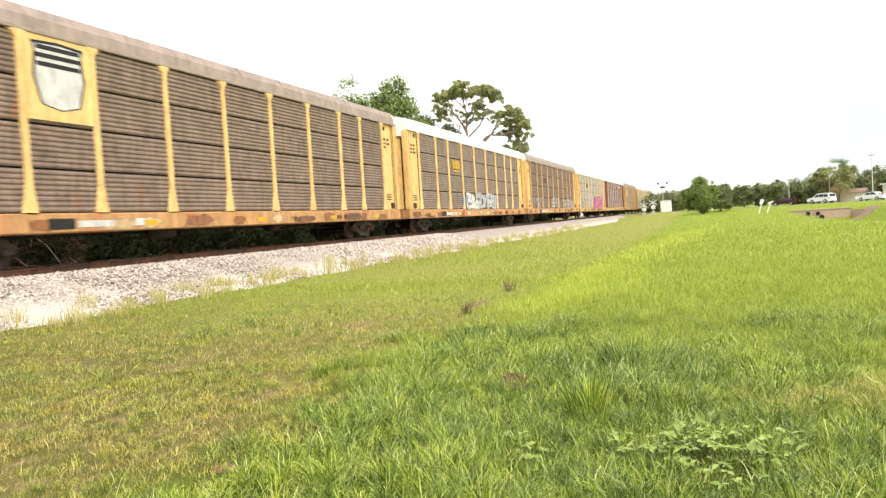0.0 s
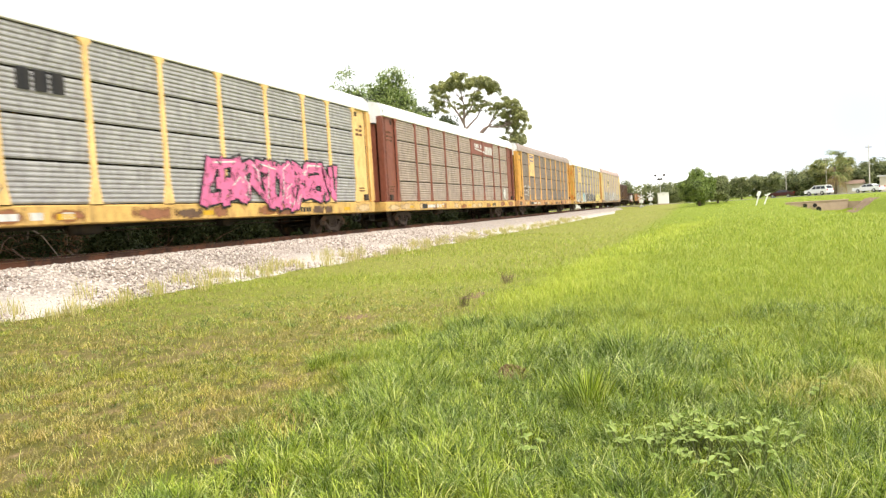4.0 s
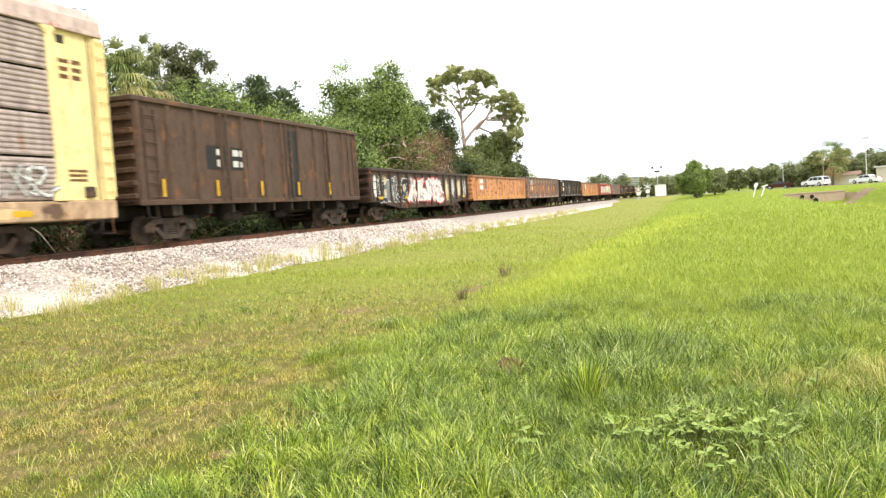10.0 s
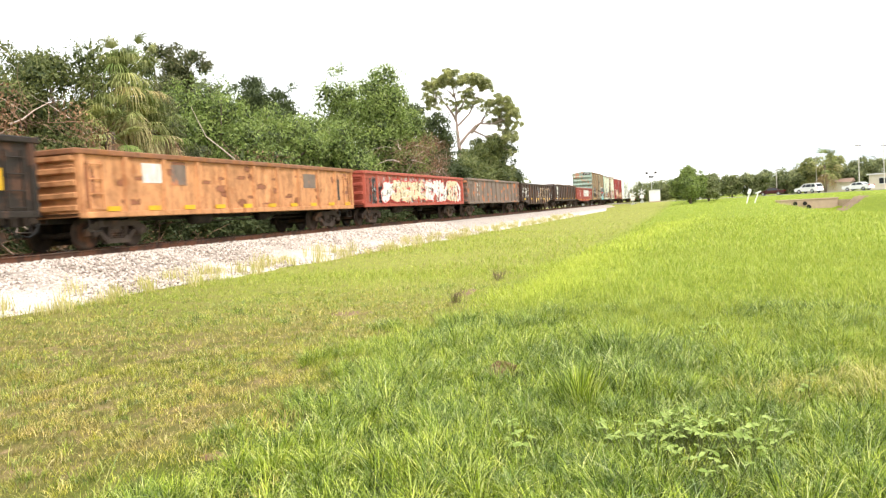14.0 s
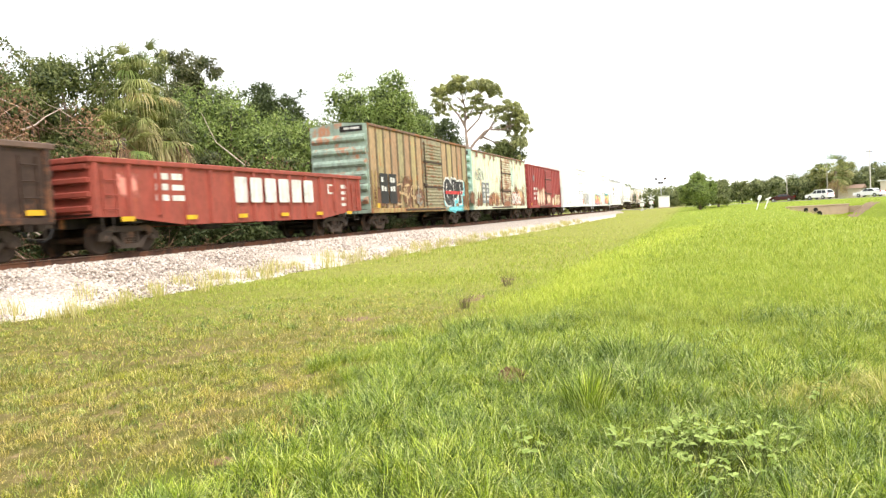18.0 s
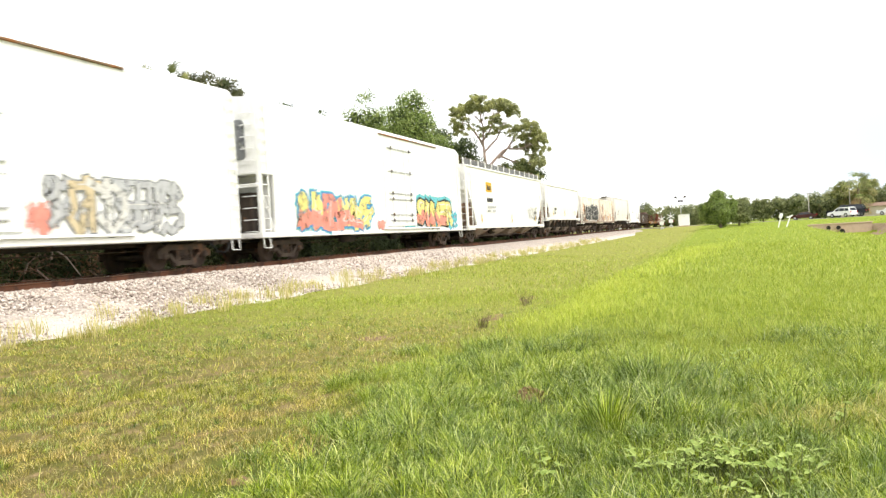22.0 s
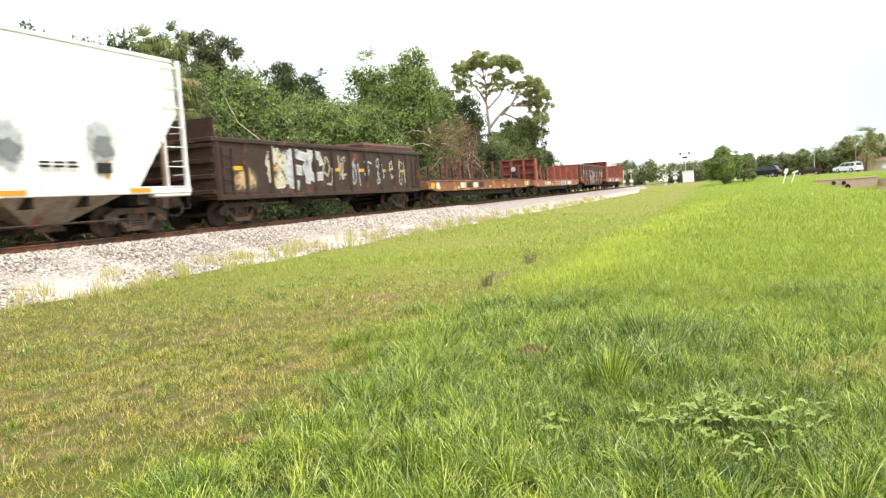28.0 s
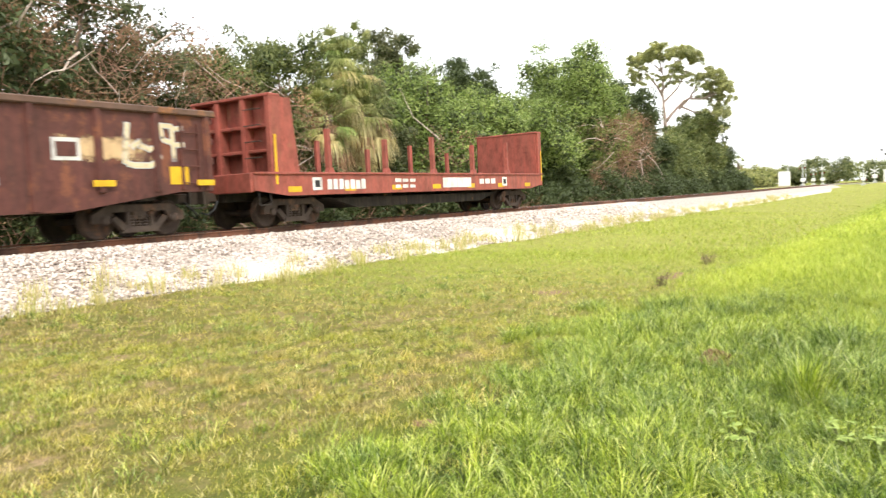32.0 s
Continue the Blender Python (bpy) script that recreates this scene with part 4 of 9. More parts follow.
def patch(car, y0, y1, z0, z1, x, material, seed, name="faded_patch", label="ragged patch of faded paint"):
    """A ragged patch of old paint or rust."""
    key = material.name + "|ragged"
    if key not in DATA:
        DATA[key] = worn(material, 0.50, 0.10, 4.5, True)
    rng = random.Random(seed)
    n = 9
    top = [(y0 + (y1 - y0) * k / n, z1 - (z1 - z0) * 0.12 * rng.random()) for k in range(n + 1)]
    low = [(y0 + (y1 - y0) * k / n, z0 + (z1 - z0) * 0.12 * rng.random()) for k in range(n + 1)]
    m = Mesh()
    m.v = [(x, p, q) for p, q in low] + [(x, p, q) for p, q in top]
    m.f = [(k, k + 1, n + 2 + k, n + 1 + k) for k in range(n)]
    part(name, m, DATA[key], car, label)


def new_car(i, name, label, category):
    y = (GAPS[i] + GAPS[i + 1]) / 2
    car = thing(name, label, category, pose(TRACK_X, y, 0), "freight cars of the train")
    CARS.append((car, y))
    return car, GAPS[i + 1] - GAPS[i]


# ---- covered car carriers ----
POSTS = (-11.65, -8.85, -6.65, -3.9, -1.1, 1.7, 4.45, 7.15, 9.2, 11.65)


def corrugated(width, height, ribs=8, depth=0.028):
    m = Mesh()
    prof = []
    for k in range(ribs):
        a, b = k / ribs, 1 / ribs
        prof += [(0.0, a + 0.05 * b), (depth, a + 0.30 * b), (depth, a + 0.62 * b), (0.0, a + 0.87 * b)]
    prof = [(0.0, 0.0)] + prof + [(0.0, 1.0)]
    for (d0, u0), (d1, u1) in zip(prof, prof[1:]):
        m.quad((d0, 0, u0 * height), (d0, width, u0 * height), (d1, width, u1 * height), (d1, 0, u1 * height))
    m.quad((-0.02, 0, 0), (-0.02, 0, height), (-0.02, width, height), (-0.02, width, 0))
    return m


def rack_post():
    """A side post with a spread foot and a wide head; its long edges cut."""
    m = Mesh()
    for (w0, z0), (w1, z1) in (((0.24, 1.28), (0.22, 1.42)), ((0.22, 1.42), (0.105, 1.95)), ((0.105, 1.95), (0.095, 5.22)), ((0.095, 5.22), (0.26, 5.38)), ((0.26, 5.38), (0.26, 5.44))):
        n = len(m.v)
        for w, z in ((w0, z0), (w1, z1)):
            m.v += [(0.0, -w, z), (0.055, -w * 0.8, z), (0.07, -w * 0.55, z), (0.07, w * 0.55, z), (0.055, w * 0.8, z), (0.0, w, z)]
        m.f += [(n + k, n + k + 1, n + 7 + k, n + 6 + k) for k in range(5)]
    return m


def roof_sheet(width):
    m = Mesh()
    pr = [(-1.61, 5.50), (-1.58, 5.80), (-1.43, 6.06), (-0.8, 6.19), (0, 6.24), (0.8, 6.19), (1.43, 6.06), (1.58, 5.80), (1.61, 5.50)]
    for y0, y1, up in ((0.0, 0.05, 0.02), (0.05, width, 0.0)):
        for (x0, z0), (x1, z1) in zip(pr, pr[1:]):
            m.quad((x0, y0, z0 + up), (x1, y0, z1 + up), (x1, y1, z1 + up), (x0, y1, z0 + up))
    return m


SILL_WEAR = (paint("sill_bare_rust", (0.33, 0.14, 0.075), rust=0.5, dirt=0.4), paint("sill_dark_grime", (0.15, 0.085, 0.055), rust=0.4, dirt=0.5), paint("sill_pale_patch", (0.70, 0.50, 0.28), rust=0.2, dirt=0.3))


def autorack(i, label, panel, post, sill, end, roof):
    car, length = new_car(i, "car_carrier", label, "rail car")
    key = str(i)
    part("floor_frame", Mesh().bevel_box(-1.58, 1.58, -13.45, 13.45, 0.80, 1.27, 0.03), sill, car)
    # added black block: stands for the unlit inside behind the panel slits
    part("inner_wall", Mesh().box(-1.45, 1.45, -11.6, 11.6, 1.27, 5.50), BLACK, car)
    for b, (y0, y1) in enumerate(zip(POSTS, POSTS[1:])):
        w = y1 - y0
        for r in range(4):
            z0 = 1.30 + 1.035 * r
            me = shared("panel|%s|%.2f" % (key, w), lambda w=w: corrugated(w - 0.06, 0.985), panel)
            part("panel", me, None, car, "", (1.535, y0 + 0.03, z0))
            part("panel", me, None, car, "", (-1.535 - 0.03, y0 + 0.03, z0))
    for y in POSTS:
        part("post", shared("post|" + key, rack_post, post), None, car, "", (1.545, y, 0))
        q = part("post", shared("post|" + key, rack_post, post), None, car, "", (-1.545, y, 0))
        q.rotation_euler = (0, 0, math.pi)
    for s in (-1, 1):
        part("top_rail", Mesh().bevel_box(min(s * 1.50, s * 1.62), max(s * 1.50, s * 1.62), -13.4, 13.4, 5.42, 5.52, 0.015), roof, car)
    for k in range(10):
        part("roof_sheet", shared("roof_sheet|" + key, lambda: roof_sheet(2.64), roof), None, car, "", (0, -13.2 + 2.64 * k, 0))
    for s in (-1, 1):
        a, b = sorted((s * 11.72, s * 13.35))
        for q in (-1, 1):
            part("end_side_plate", Mesh().bevel_box(min(q * 1.40, q * 1.50), max(q * 1.40, q * 1.50), a, b, 1.27, 5.44, 0.02), end, car)
            c0, c1 = sorted((s * 13.10, s * 13.42))
            part("corner_post", Mesh().bevel_box(min(q * 1.30, q * 1.58), max(q * 1.30, q * 1.58), c0, c1, 1.27, 5.42, 0.03), end, car)
        part("side_ladder", ladder(1.585, s * 13.22 - 0.17, s * 13.22 + 0.17, 1.35, 5.3), end, car)
        part("latch_box", Mesh().bevel_box(1.50, 1.60, s * 12.6 - 0.15, s * 12.6 + 0.15, 1.35, 1.62, 0.02), STEEL, car)
        d0, d1 = sorted((s * 13.34, s * 13.52))
        for q in (-1, 1):
            part("end_door", Mesh().prism([(q * 0.01, d0 + 0.02), (q * 0.01, d1 + s * 0.10), (q * 0.75, d1 + s * 0.04), (q * 1.28, d0 + 0.0)], "z", 1.30, 5.02), end, car, "curved end door of a car carrier")
        part("door_rail", Mesh().box(-1.3, 1.3, *sorted((s * 13.36, s * 13.60)), 5.02, 5.08), BLACK, car)
        part("roof_end", Mesh().prism([(-1.50, 5.06), (1.50, 5.06), (1.58, 5.46), (1.56, 5.80), (1.41, 6.04), (0.8, 6.17), (-0.8, 6.17), (-1.41, 6.04), (-1.56, 5.80), (-1.58, 5.46)], "y", *sorted((s * 13.19, s * 13.40))), ROOF_WHITE if roof is ROOF_TAN else roof, car)
        part("door_slot", Mesh().box(-1.0, 1.0, *sorted((s * 13.50, s * 13.66)), 3.4, 3.6), BLACK, car)
        part("roof_hoop", Mesh().tube([(1.55, s * 13.0, 5.86), (1.3, s * 13.25, 6.2), (0.6, s * 13.35, 6.33), (-0.6, s * 13.35, 6.32)], [0.014] * 4, 5), BLACK, car)
        bars(car, *sorted((s * 11.95, s * 12.75)), 4.25, 4.75, 1.506, RUST_MARK, 3, 2, "stencil_bar", i + s)
        bars(car, *sorted((s * 11.95, s * 12.75)), 1.75, 2.05, 1.506, RUST_MARK, 3, 1, "stencil_bar", i + s)
        part("plate_seam", Mesh().box(1.500, 1.512, *sorted((s * 12.93, s * 12.97)), 1.3, 5.4), STEEL, car)
        part("stirrup", stirrup(1.55, s * 13.1, 0.80), BLACK, car)
        part("vent_slot", Mesh().box(1.501, 1.508, *sorted((s * 11.95, s * 12.2)), 5.1, 5.3), BLACK, car)
    for k, y in enumerate((-10.3, -5.2, 0.4, 5.8, 10.2)):
        plate(car, "reflector", y, y + 0.55, 0.92, 1.06, 1.585, YELLOW)
    wear = random.Random(60 + i)
    for k in range(13):
        y = -13.2 + 2.0 * k + wear.uniform(-0.5, 0.5)
        patch(car, y, y + wear.uniform(0.7, 2.2), 0.80, wear.uniform(1.08, 1.27), 1.5825 + 0.0004 * (k % 3), SILL_WEAR[wear.randrange(3)], 1000 + 20 * i + k, "sill_wear", "worn and repainted stretch of sill")
    plate(car, "dark_label", -8.4, -7.6, 0.88, 1.14, 1.586, BLACK_MARK)
    plate(car, "white_label", -7.5, -6.3, 0.92, 1.08, 1.586, WHITE_MARK)
    bars(car, 6.4, 7.3, 0.92, 1.12, 1.585, BLACK_MARK, 1, 4, "sill_marking", i)
    bars(car, -6.0, -4.6, 0.92, 1.12, 1.585, WHITE_MARK, 1, 3, "sill_marking", i)
    add_underframe(car, 13.5, 10.05, 0.86)
    return car


def shield(car, y0, y1, z0, z1, faded=False):
    """A yellow board with a blank badge on it."""
    plate(car, "emblem_board", y0, y1, z0, z1, 1.586, YELLOW_PAINT, "yellow board with a blank shield badge")
    c, w = (y0 + y1) / 2, (y1 - y0) * 0.40
    h0, h1 = z0 + 0.25, z1 - 0.15
    out = [(c - w * 0.75, h0 + 0.12), (c, h0), (c + w * 0.75, h0 + 0.12), (c + w, (h0 + h1) / 2), (c + w * 0.9, h1 - 0.22), (c + w, h1), (c, h1 + 0.05), (c - w, h1), (c - w * 0.9, h1 - 0.22), (c - w, (h0 + h1) / 2)]
    part("badge_edge", Mesh().prism(out, "x", 1.590, 1.594), BLACK_MARK if not faded else BLUE_MARK, car)
    cy, cz = c, (h0 + h1) / 2
    part("badge_field", Mesh().prism([(cy + (a - cy) * 0.9, cz + (b - cz) * 0.94 - 0.02) for a, b in out], "x", 1.5945, 1.597), WHITE_MARK if not faded else YELLOW_PAINT, car)
    m = Mesh()
    for q in (0.05, 0.24, 0.44) if not faded else (0.1, 0.4):
        m.box(1.598, 1.600, c - w * 0.82, c + w * 0.82, h1 - 0.13 - q, h1 - 0.02 - q)
    part("badge_bars", m, BLACK_MARK if not faded else BLUE_MARK, car)


def blocks(car, y0, y1, z0, z1, x, count, material, name="emblem_block"):
    """A name drawn as plain blocks of its size."""
    w = (y1 - y0) / count
    for k in range(count):
        a, b, c = y0 + k * w + 0.09 * w, y0 + (k + 1) * w - 0.13 * w, 0.05 * w
        out = [(a, z0 + c), (a + c, z0), (b - c, z0), (b, z0 + c), (b, z1 - c), (b - c, z1), (a + c, z1), (a, z1 - c)]
        part(name, Mesh().prism(out, "x", x - 0.003, x + 0.003), material, car, "plain painted block")


YELLOW_PAINT = paint("faded_yellow_paint", (0.88, 0.59, 0.24), rust=0.12, dirt=0.3, dirt_colour=(0.45, 0.24, 0.08))
PALE_YELLOW = paint("pale_yellow_paint", (0.84, 0.64, 0.24), rust=0.10, dirt=0.3, dirt_colour=(0.35, 0.24, 0.1))
FADED_YELLOW = paint("sun_faded_yellow", (0.88, 0.72, 0.36), rust=0.08, dirt=0.25, dirt_colour=(0.42, 0.30, 0.14))
ORANGE_SILL = paint("orange_yellow_sill", (0.62, 0.34, 0.14), rust=0.42, dirt=0.4, rust_colour=(0.36, 0.14, 0.07))
YELLOW_SILL = paint("yellow_sill", (0.74, 0.47, 0.15), rust=0.25, dirt=0.35, rust_colour=(0.28, 0.13, 0.06))
BROWN_RED = paint("faded_brown_red", (0.26, 0.085, 0.055), rust=0.2, dirt=0.3)


def galvanised(name, tint, dirt=0.5, rust=0.06):
    return paint(name, (tint[0] * 1.06, tint[1], tint[2]), rust=rust, dirt=dirt, rough=0.5, rust_colour=(0.20, 0.10, 0.06), dirt_colour=tuple(x * 0.35 for x in tint), streak=1.0)


ROOF_TAN = paint("chalky_tan_roof", (0.40, 0.31, 0.265), rust=0.05, dirt=0.3, scale=0.7)
ROOF_WHITE = paint("white_roof", (0.88, 0.87, 0.85), rust=0.02, dirt=0.08)
ROOF_RUST = paint("pink_rusty_roof", (0.62, 0.47, 0.42), rust=0.36, dirt=0.3, rust_colour=(0.32, 0.13, 0.10))

a = autorack(0, "weathered covered car carrier with yellow posts and tan roof", galvanised("soot_brown_panel", (0.27, 0.205, 0.16), 0.5, 0.3), YELLOW_PAINT, ORANGE_SILL, YELLOW_PAINT, ROOF_TAN)
shield(a, -8.75, -6.75, 3.44, 5.42)
a = autorack(1, "sooty covered car carrier with yellow posts and white graffiti", galvanised("soot_panel_b", (0.30, 0.235, 0.185), 0.5, 0.3), YELLOW_PAINT, ORANGE_SILL, YELLOW_PAINT, ROOF_WHITE)
blocks(a, -5.9, -4.45, 3.75, 4.25, 1.59, 3, YELLOW)
plate(a, "emblem_line", -5.9, -4.4, 3.58, 3.66, 1.59, YELLOW)
graffiti(a, -3.5, 3.6, 1.2, 2.35, 1.615, ["white", "white", "silver"], "silver", 6, 21, 0.30)
patch(a, -4.3, -3.5, 1.3, 2.2, 1.6, SPRAY["blue"], 22)
a = autorack(2, "dark sooty covered car carrier with pale tags low down", galvanised("soot_panel_c", (0.235, 0.175, 0.135), 0.5, 0.35), paint("rusted_yellow_post", (0.66, 0.38, 0.14), rust=0.25, dirt=0.4, rust_colour=(0.30, 0.12, 0.05)), ORANGE_SILL, YELLOW_PAINT, ROOF_TAN)
bars(a, -6.2, -4.4, 3.7, 4.1, 1.59, BLACK_MARK, 2, 4, seed=2)
graffiti(a, -11.2, -7.2, 1.25, 2.3, 1.615, ["silver"], "white", 5, 31, 0.10)
graffiti(a, -2.6, 1.2, 1.2, 2.3, 1.615, ["white"], "silver", 4, 32, 0.16)
graffiti(a, 4.0, 11.0, 1.2, 2.2, 1.615, ["white"], "silver", 7, 33, 0.16)
a = autorack(3, "pale galvanised covered car carrier with pink graffiti", galvanised("bluish_galvanised", (0.40, 0.41, 0.405), 0.3), YELLOW_PAINT, YELLOW_SILL, YELLOW_PAINT, ROOF_WHITE)
blocks(a, -6.1, -4.6, 3.9, 4.4, 1.59, 3, BLACK_MARK)
graffiti(a, 0.6, 9.6, 0.95, 2.9, 1.615, ["pink", "pink", "white"], "black", 6, 41, 0.32)
graffiti(a, -10.5, -6.8, 1.4, 2.2, 1.615, ["grey"], "grey", 4, 42, 0.10)
a = autorack(4, "covered car carrier with brown-red posts and tan panels", galvanised("tan_galvanised", (0.42, 0.355, 0.295), 0.38), BROWN_RED, YELLOW_SILL, BROWN_RED, ROOF_WHITE)
plate(a, "emblem_board", 1.75, 7.1, 4.42, 5.40, 1.586, BROWN_RED, "brown-red board with worn white shapes")
bars(a, 2.5, 4.6, 4.9, 5.2, 1.594, WHITE_MARK, 1, 6)
blocks(a, 5.0, 7.0, 4.55, 5.1, 1.594, 5, WHITE_MARK)
part("emblem_stripe", Mesh().prism([(2.4, 4.86), (4.9, 4.72), (4.9, 4.62), (2.6, 4.76)], "x", 1.592, 1.596), WHITE_MARK, a)
patch(a, 9.6, 10.6, 1.3, 2.3, 1.616, SPRAY["white"], 5, "paint_splash", "splash of white paint")
a = autorack(5, "covered car carrier with orange ends and brown-grey panels", galvanised("brown_grey_panel", (0.28, 0.23, 0.19), 0.5, 0.15), paint("orange_post", (0.74, 0.43, 0.15), rust=0.15, dirt=0.3), ORANGE_SILL, paint("orange_end", (0.80, 0.42, 0.09), rust=0.12, dirt=0.3), ROOF_TAN)
shield(a, -8.75, -6.75, 3.44, 5.42, True)
graffiti(a, -11.3, -9.0, 1.6, 2.6, 1.615, ["white"], "white", 2, 51, 0.12)
graffiti(a, 3.0, 8.5, 1.2, 2.2, 1.615, ["grey"], "grey", 5, 52, 0.10)
a = autorack(6, "grey covered car carrier with rusted yellow ends and graffiti", galvanised("clean_grey_panel", (0.34, 0.315, 0.30), 0.35), PALE_YELLOW, YELLOW_SILL, paint("rust_eaten_yellow", (0.66, 0.42, 0.10), rust=0.62, dirt=0.3, rust_colour=(0.42, 0.15, 0.04), scale=0.8), ROOF_WHITE)
shield(a, -8.75, -6.75, 3.44, 5.42, True)
graffiti(a, -11.4, -8.9, 0.95, 2.2, 1.615, ["white", "silver"], "black", 4, 61, 0.30)
graffiti(a, -6.3, -4.0, 0.95, 2.2, 1.615, ["aqua", "white"], "grey", 3, 62, 0.34)
graffiti(a, -3.2, 5.2, 0.95, 2.15, 1.615, ["black", "grey"], "white", 7, 63, 0.26)
graffiti(a, 6.2, 10.5, 0.95, 2.1, 1.615, ["yellow"], "cream", 5, 64, 0.26)
a = autorack(7, "light grey covered car carrier with pink roof and large graffiti", galvanised("light_galvanised", (0.45, 0.38, 0.35), 0.45, 0.22), FADED_YELLOW, paint("tan_sill", (0.56, 0.38, 0.24), rust=0.3, dirt=0.4), FADED_YELLOW, ROOF_RUST)
plate(a, "emblem_board", -6.55, -3.95, 3.28, 4.42, 1.586, FADED_YELLOW, "pale yellow board with black blocks")
blocks(a, -6.35, -4.15, 3.72, 4.28, 1.594, 3, BLACK_MARK)
plate(a, "emblem_line", -6.35, -4.15, 3.45, 3.58, 1.594, BLACK_MARK)
graffiti(a, -11.3, -7.0, 1.0, 2.6, 1.615, ["silver", "grey"], "white", 4, 71, 0.22)
graffiti(a, -5.8, 2.2, 0.95, 2.5, 1.615, ["white", "white", "cream"], "grey", 7, 72, 0.28)
graffiti(a, 2.6, 8.4, 0.95, 2.5, 1.615, ["silver", "white"], "black", 5, 73, 0.2)
graffiti(a, 9.0, 11.4, 1.35, 2.2, 1.615, ["white"], "black", 3, 74, 0.2)


# ---- open gondolas ----
def gondola(i, label, body, top, height, bottom=0.88, belly=0.0, posts=12, rim=None, post_mat=None, kicked=False, ribs=4):
    """An open-topped gondola with outside posts; belly: how far its side drops between the trucks."""
    car, length = new_car(i, "gondola", label, "rail car")
    h = length / 2 - 0.62
    rim, post_mat = rim or body, post_mat or body
    t = h - 1.75
    for s in (-1, 1):
        if belly:
            out = [(-h, height - 0.1), (-h, bottom), (-t + 1.5 - 2.3, bottom), (-t + 1.9, bottom - belly), (t - 1.9, bottom - belly), (t + 0.8, bottom), (h, bottom), (h, height - 0.1)]
        else:
            out = [(-h, height - 0.1), (-h, bottom), (h, bottom), (h, height - 0.1)]
        part("side_plate", Mesh().prism(out, "x", s * 1.44, s * 1.47), body, car)
        part("top_chord", Mesh().bevel_box(min(s * 1.38, s * 1.57), max(s * 1.38, s * 1.57), -h, h, height - 0.13, height + 0.02, 0.025), rim, car)
        if not belly:
            part("side_sill", Mesh().bevel_box(min(s * 1.44, s * 1.53), max(s * 1.44, s * 1.53), -h, h, bottom - 0.04, bottom + 0.12, 0.02), body, car)
    z0 = bottom + 0.02
    for k in range(posts):
        y = -h + 0.12 + (2 * h - 0.24) * k / (posts - 1)
        zb = z0 - (belly * 0.95 if belly and abs(y) < t - 1.9 else 0)
        for s in (-1, 1):
            me = shared("stake|%d|%.2f" % (i, zb), lambda zb=zb: Mesh().prism([(0.0, -0.10), (0.085, -0.055), (0.085, 0.055), (0.0, 0.10)], "z", zb, height - 0.12), post_mat)
            q = part("side_post", me, None, car, "", (s * 1.465, y, 0))
            q.rotation_euler = (0, 0, 0 if s > 0 else math.pi)
    part("floor", Mesh().box(-1.44, 1.44, -h, h, bottom + 0.02, bottom + 0.10), BLACK, car)
    for s in (-1, 1):
        a, b = sorted((s * (h - 0.04), s * h))
        part("end_plate", Mesh().box(-1.47, 1.47, a, b, bottom, height - 0.1), body, car)
        for k in range(ribs):
            z = bottom + 0.15 + (height - bottom - 0.45) * k / max(1, ribs - 1)
            a, b = sorted((s * h, s * (h + 0.10)))
            part("end_rib", Mesh().bevel_box(-1.46, 1.46, a, b, z, z + 0.16, 0.03), body, car)
        a, b = sorted((s * (h - 0.08), s * (h + 0.12)))
        part("end_chord", Mesh().bevel_box(-1.56, 1.56, a, b, height - 0.13, height + 0.02, 0.025), rim, car)
        part("grab_ladder", ladder(1.48, s * (h - 0.62) - 0.24, s * (h - 0.62) + 0.24, bottom + 0.05, height - 0.3), post_mat, car)
        part("stirrup", stirrup(1.5, s * (h - 0.5), bottom), BLACK, car)
        part("end_grab", end_ladder(s * (h + 0.02), 0.95, 1.38, bottom + 0.1, height - 0.3), post_mat, car)
    add_underframe(car, h, h - 1.75, bottom)
    return car, h


def scuffs(car, h, seed):
    """Rust showing through in scrapes, a few in every panel, and a browner band at the ends."""
    rng = random.Random(seed)
    for k in range(34):
        y = rng.uniform(-h + 0.3, h - 1.0)
        z = rng.uniform(1.0, 2.2)
        patch(car, y, y + rng.uniform(0.25, 0.8), z, z + rng.uniform(0.08, 0.32), 1.4735 + 0.0001 * (k % 12), RUST_BLOTCH, seed + k, "rust_scuff", "scrape of bare rust")
    for a, b in ((-h + 0.1, -h + 0.6), (h - 0.6, h - 0.1)):
        patch(car, a, b, 0.95, 2.4, 1.4732, RUST_BLOTCH, seed + 40 + int(b > 0), "rust_scuff", "rusted end of the side")


def reflectors(car, h, z, tall=False, step=3.2, x=1.556, material=None):
    y = -h + 0.9
    k = 0
    while y < h - 0.5:
        if tall:
            plate(car, "reflector", y, y + 0.12, z, z + 0.5, x, material or YELLOW)
        else:
            plate(car, "reflector", y, y + 0.5, z, z + 0.13, x, material or YELLOW)
        y += step


RUST_BROWN = paint("rust_brown_car", (0.105, 0.062, 0.042), rust=0.35, dirt=0.5, rust_colour=(0.15, 0.07, 0.035), dirt_colour=(0.04, 0.027, 0.02))
TAN_ORANGE = paint("tan_orange_car", (0.64, 0.305, 0.14), rust=0.36, dirt=0.65, rust_colour=(0.24, 0.10, 0.045), dirt_colour=(0.24, 0.11, 0.05))
GREY_RUST = paint("grey_car_rusting", (0.195, 0.145, 0.12), rust=0.42, dirt=0.35, rust_colour=(0.36, 0.14, 0.07))
BLACK_CAR = paint("black_car_paint", (0.027, 0.021, 0.018), rust=0.42, dirt=0.4, rust_colour=(0.065, 0.034, 0.023), dirt_colour=(0.05, 0.038, 0.03))
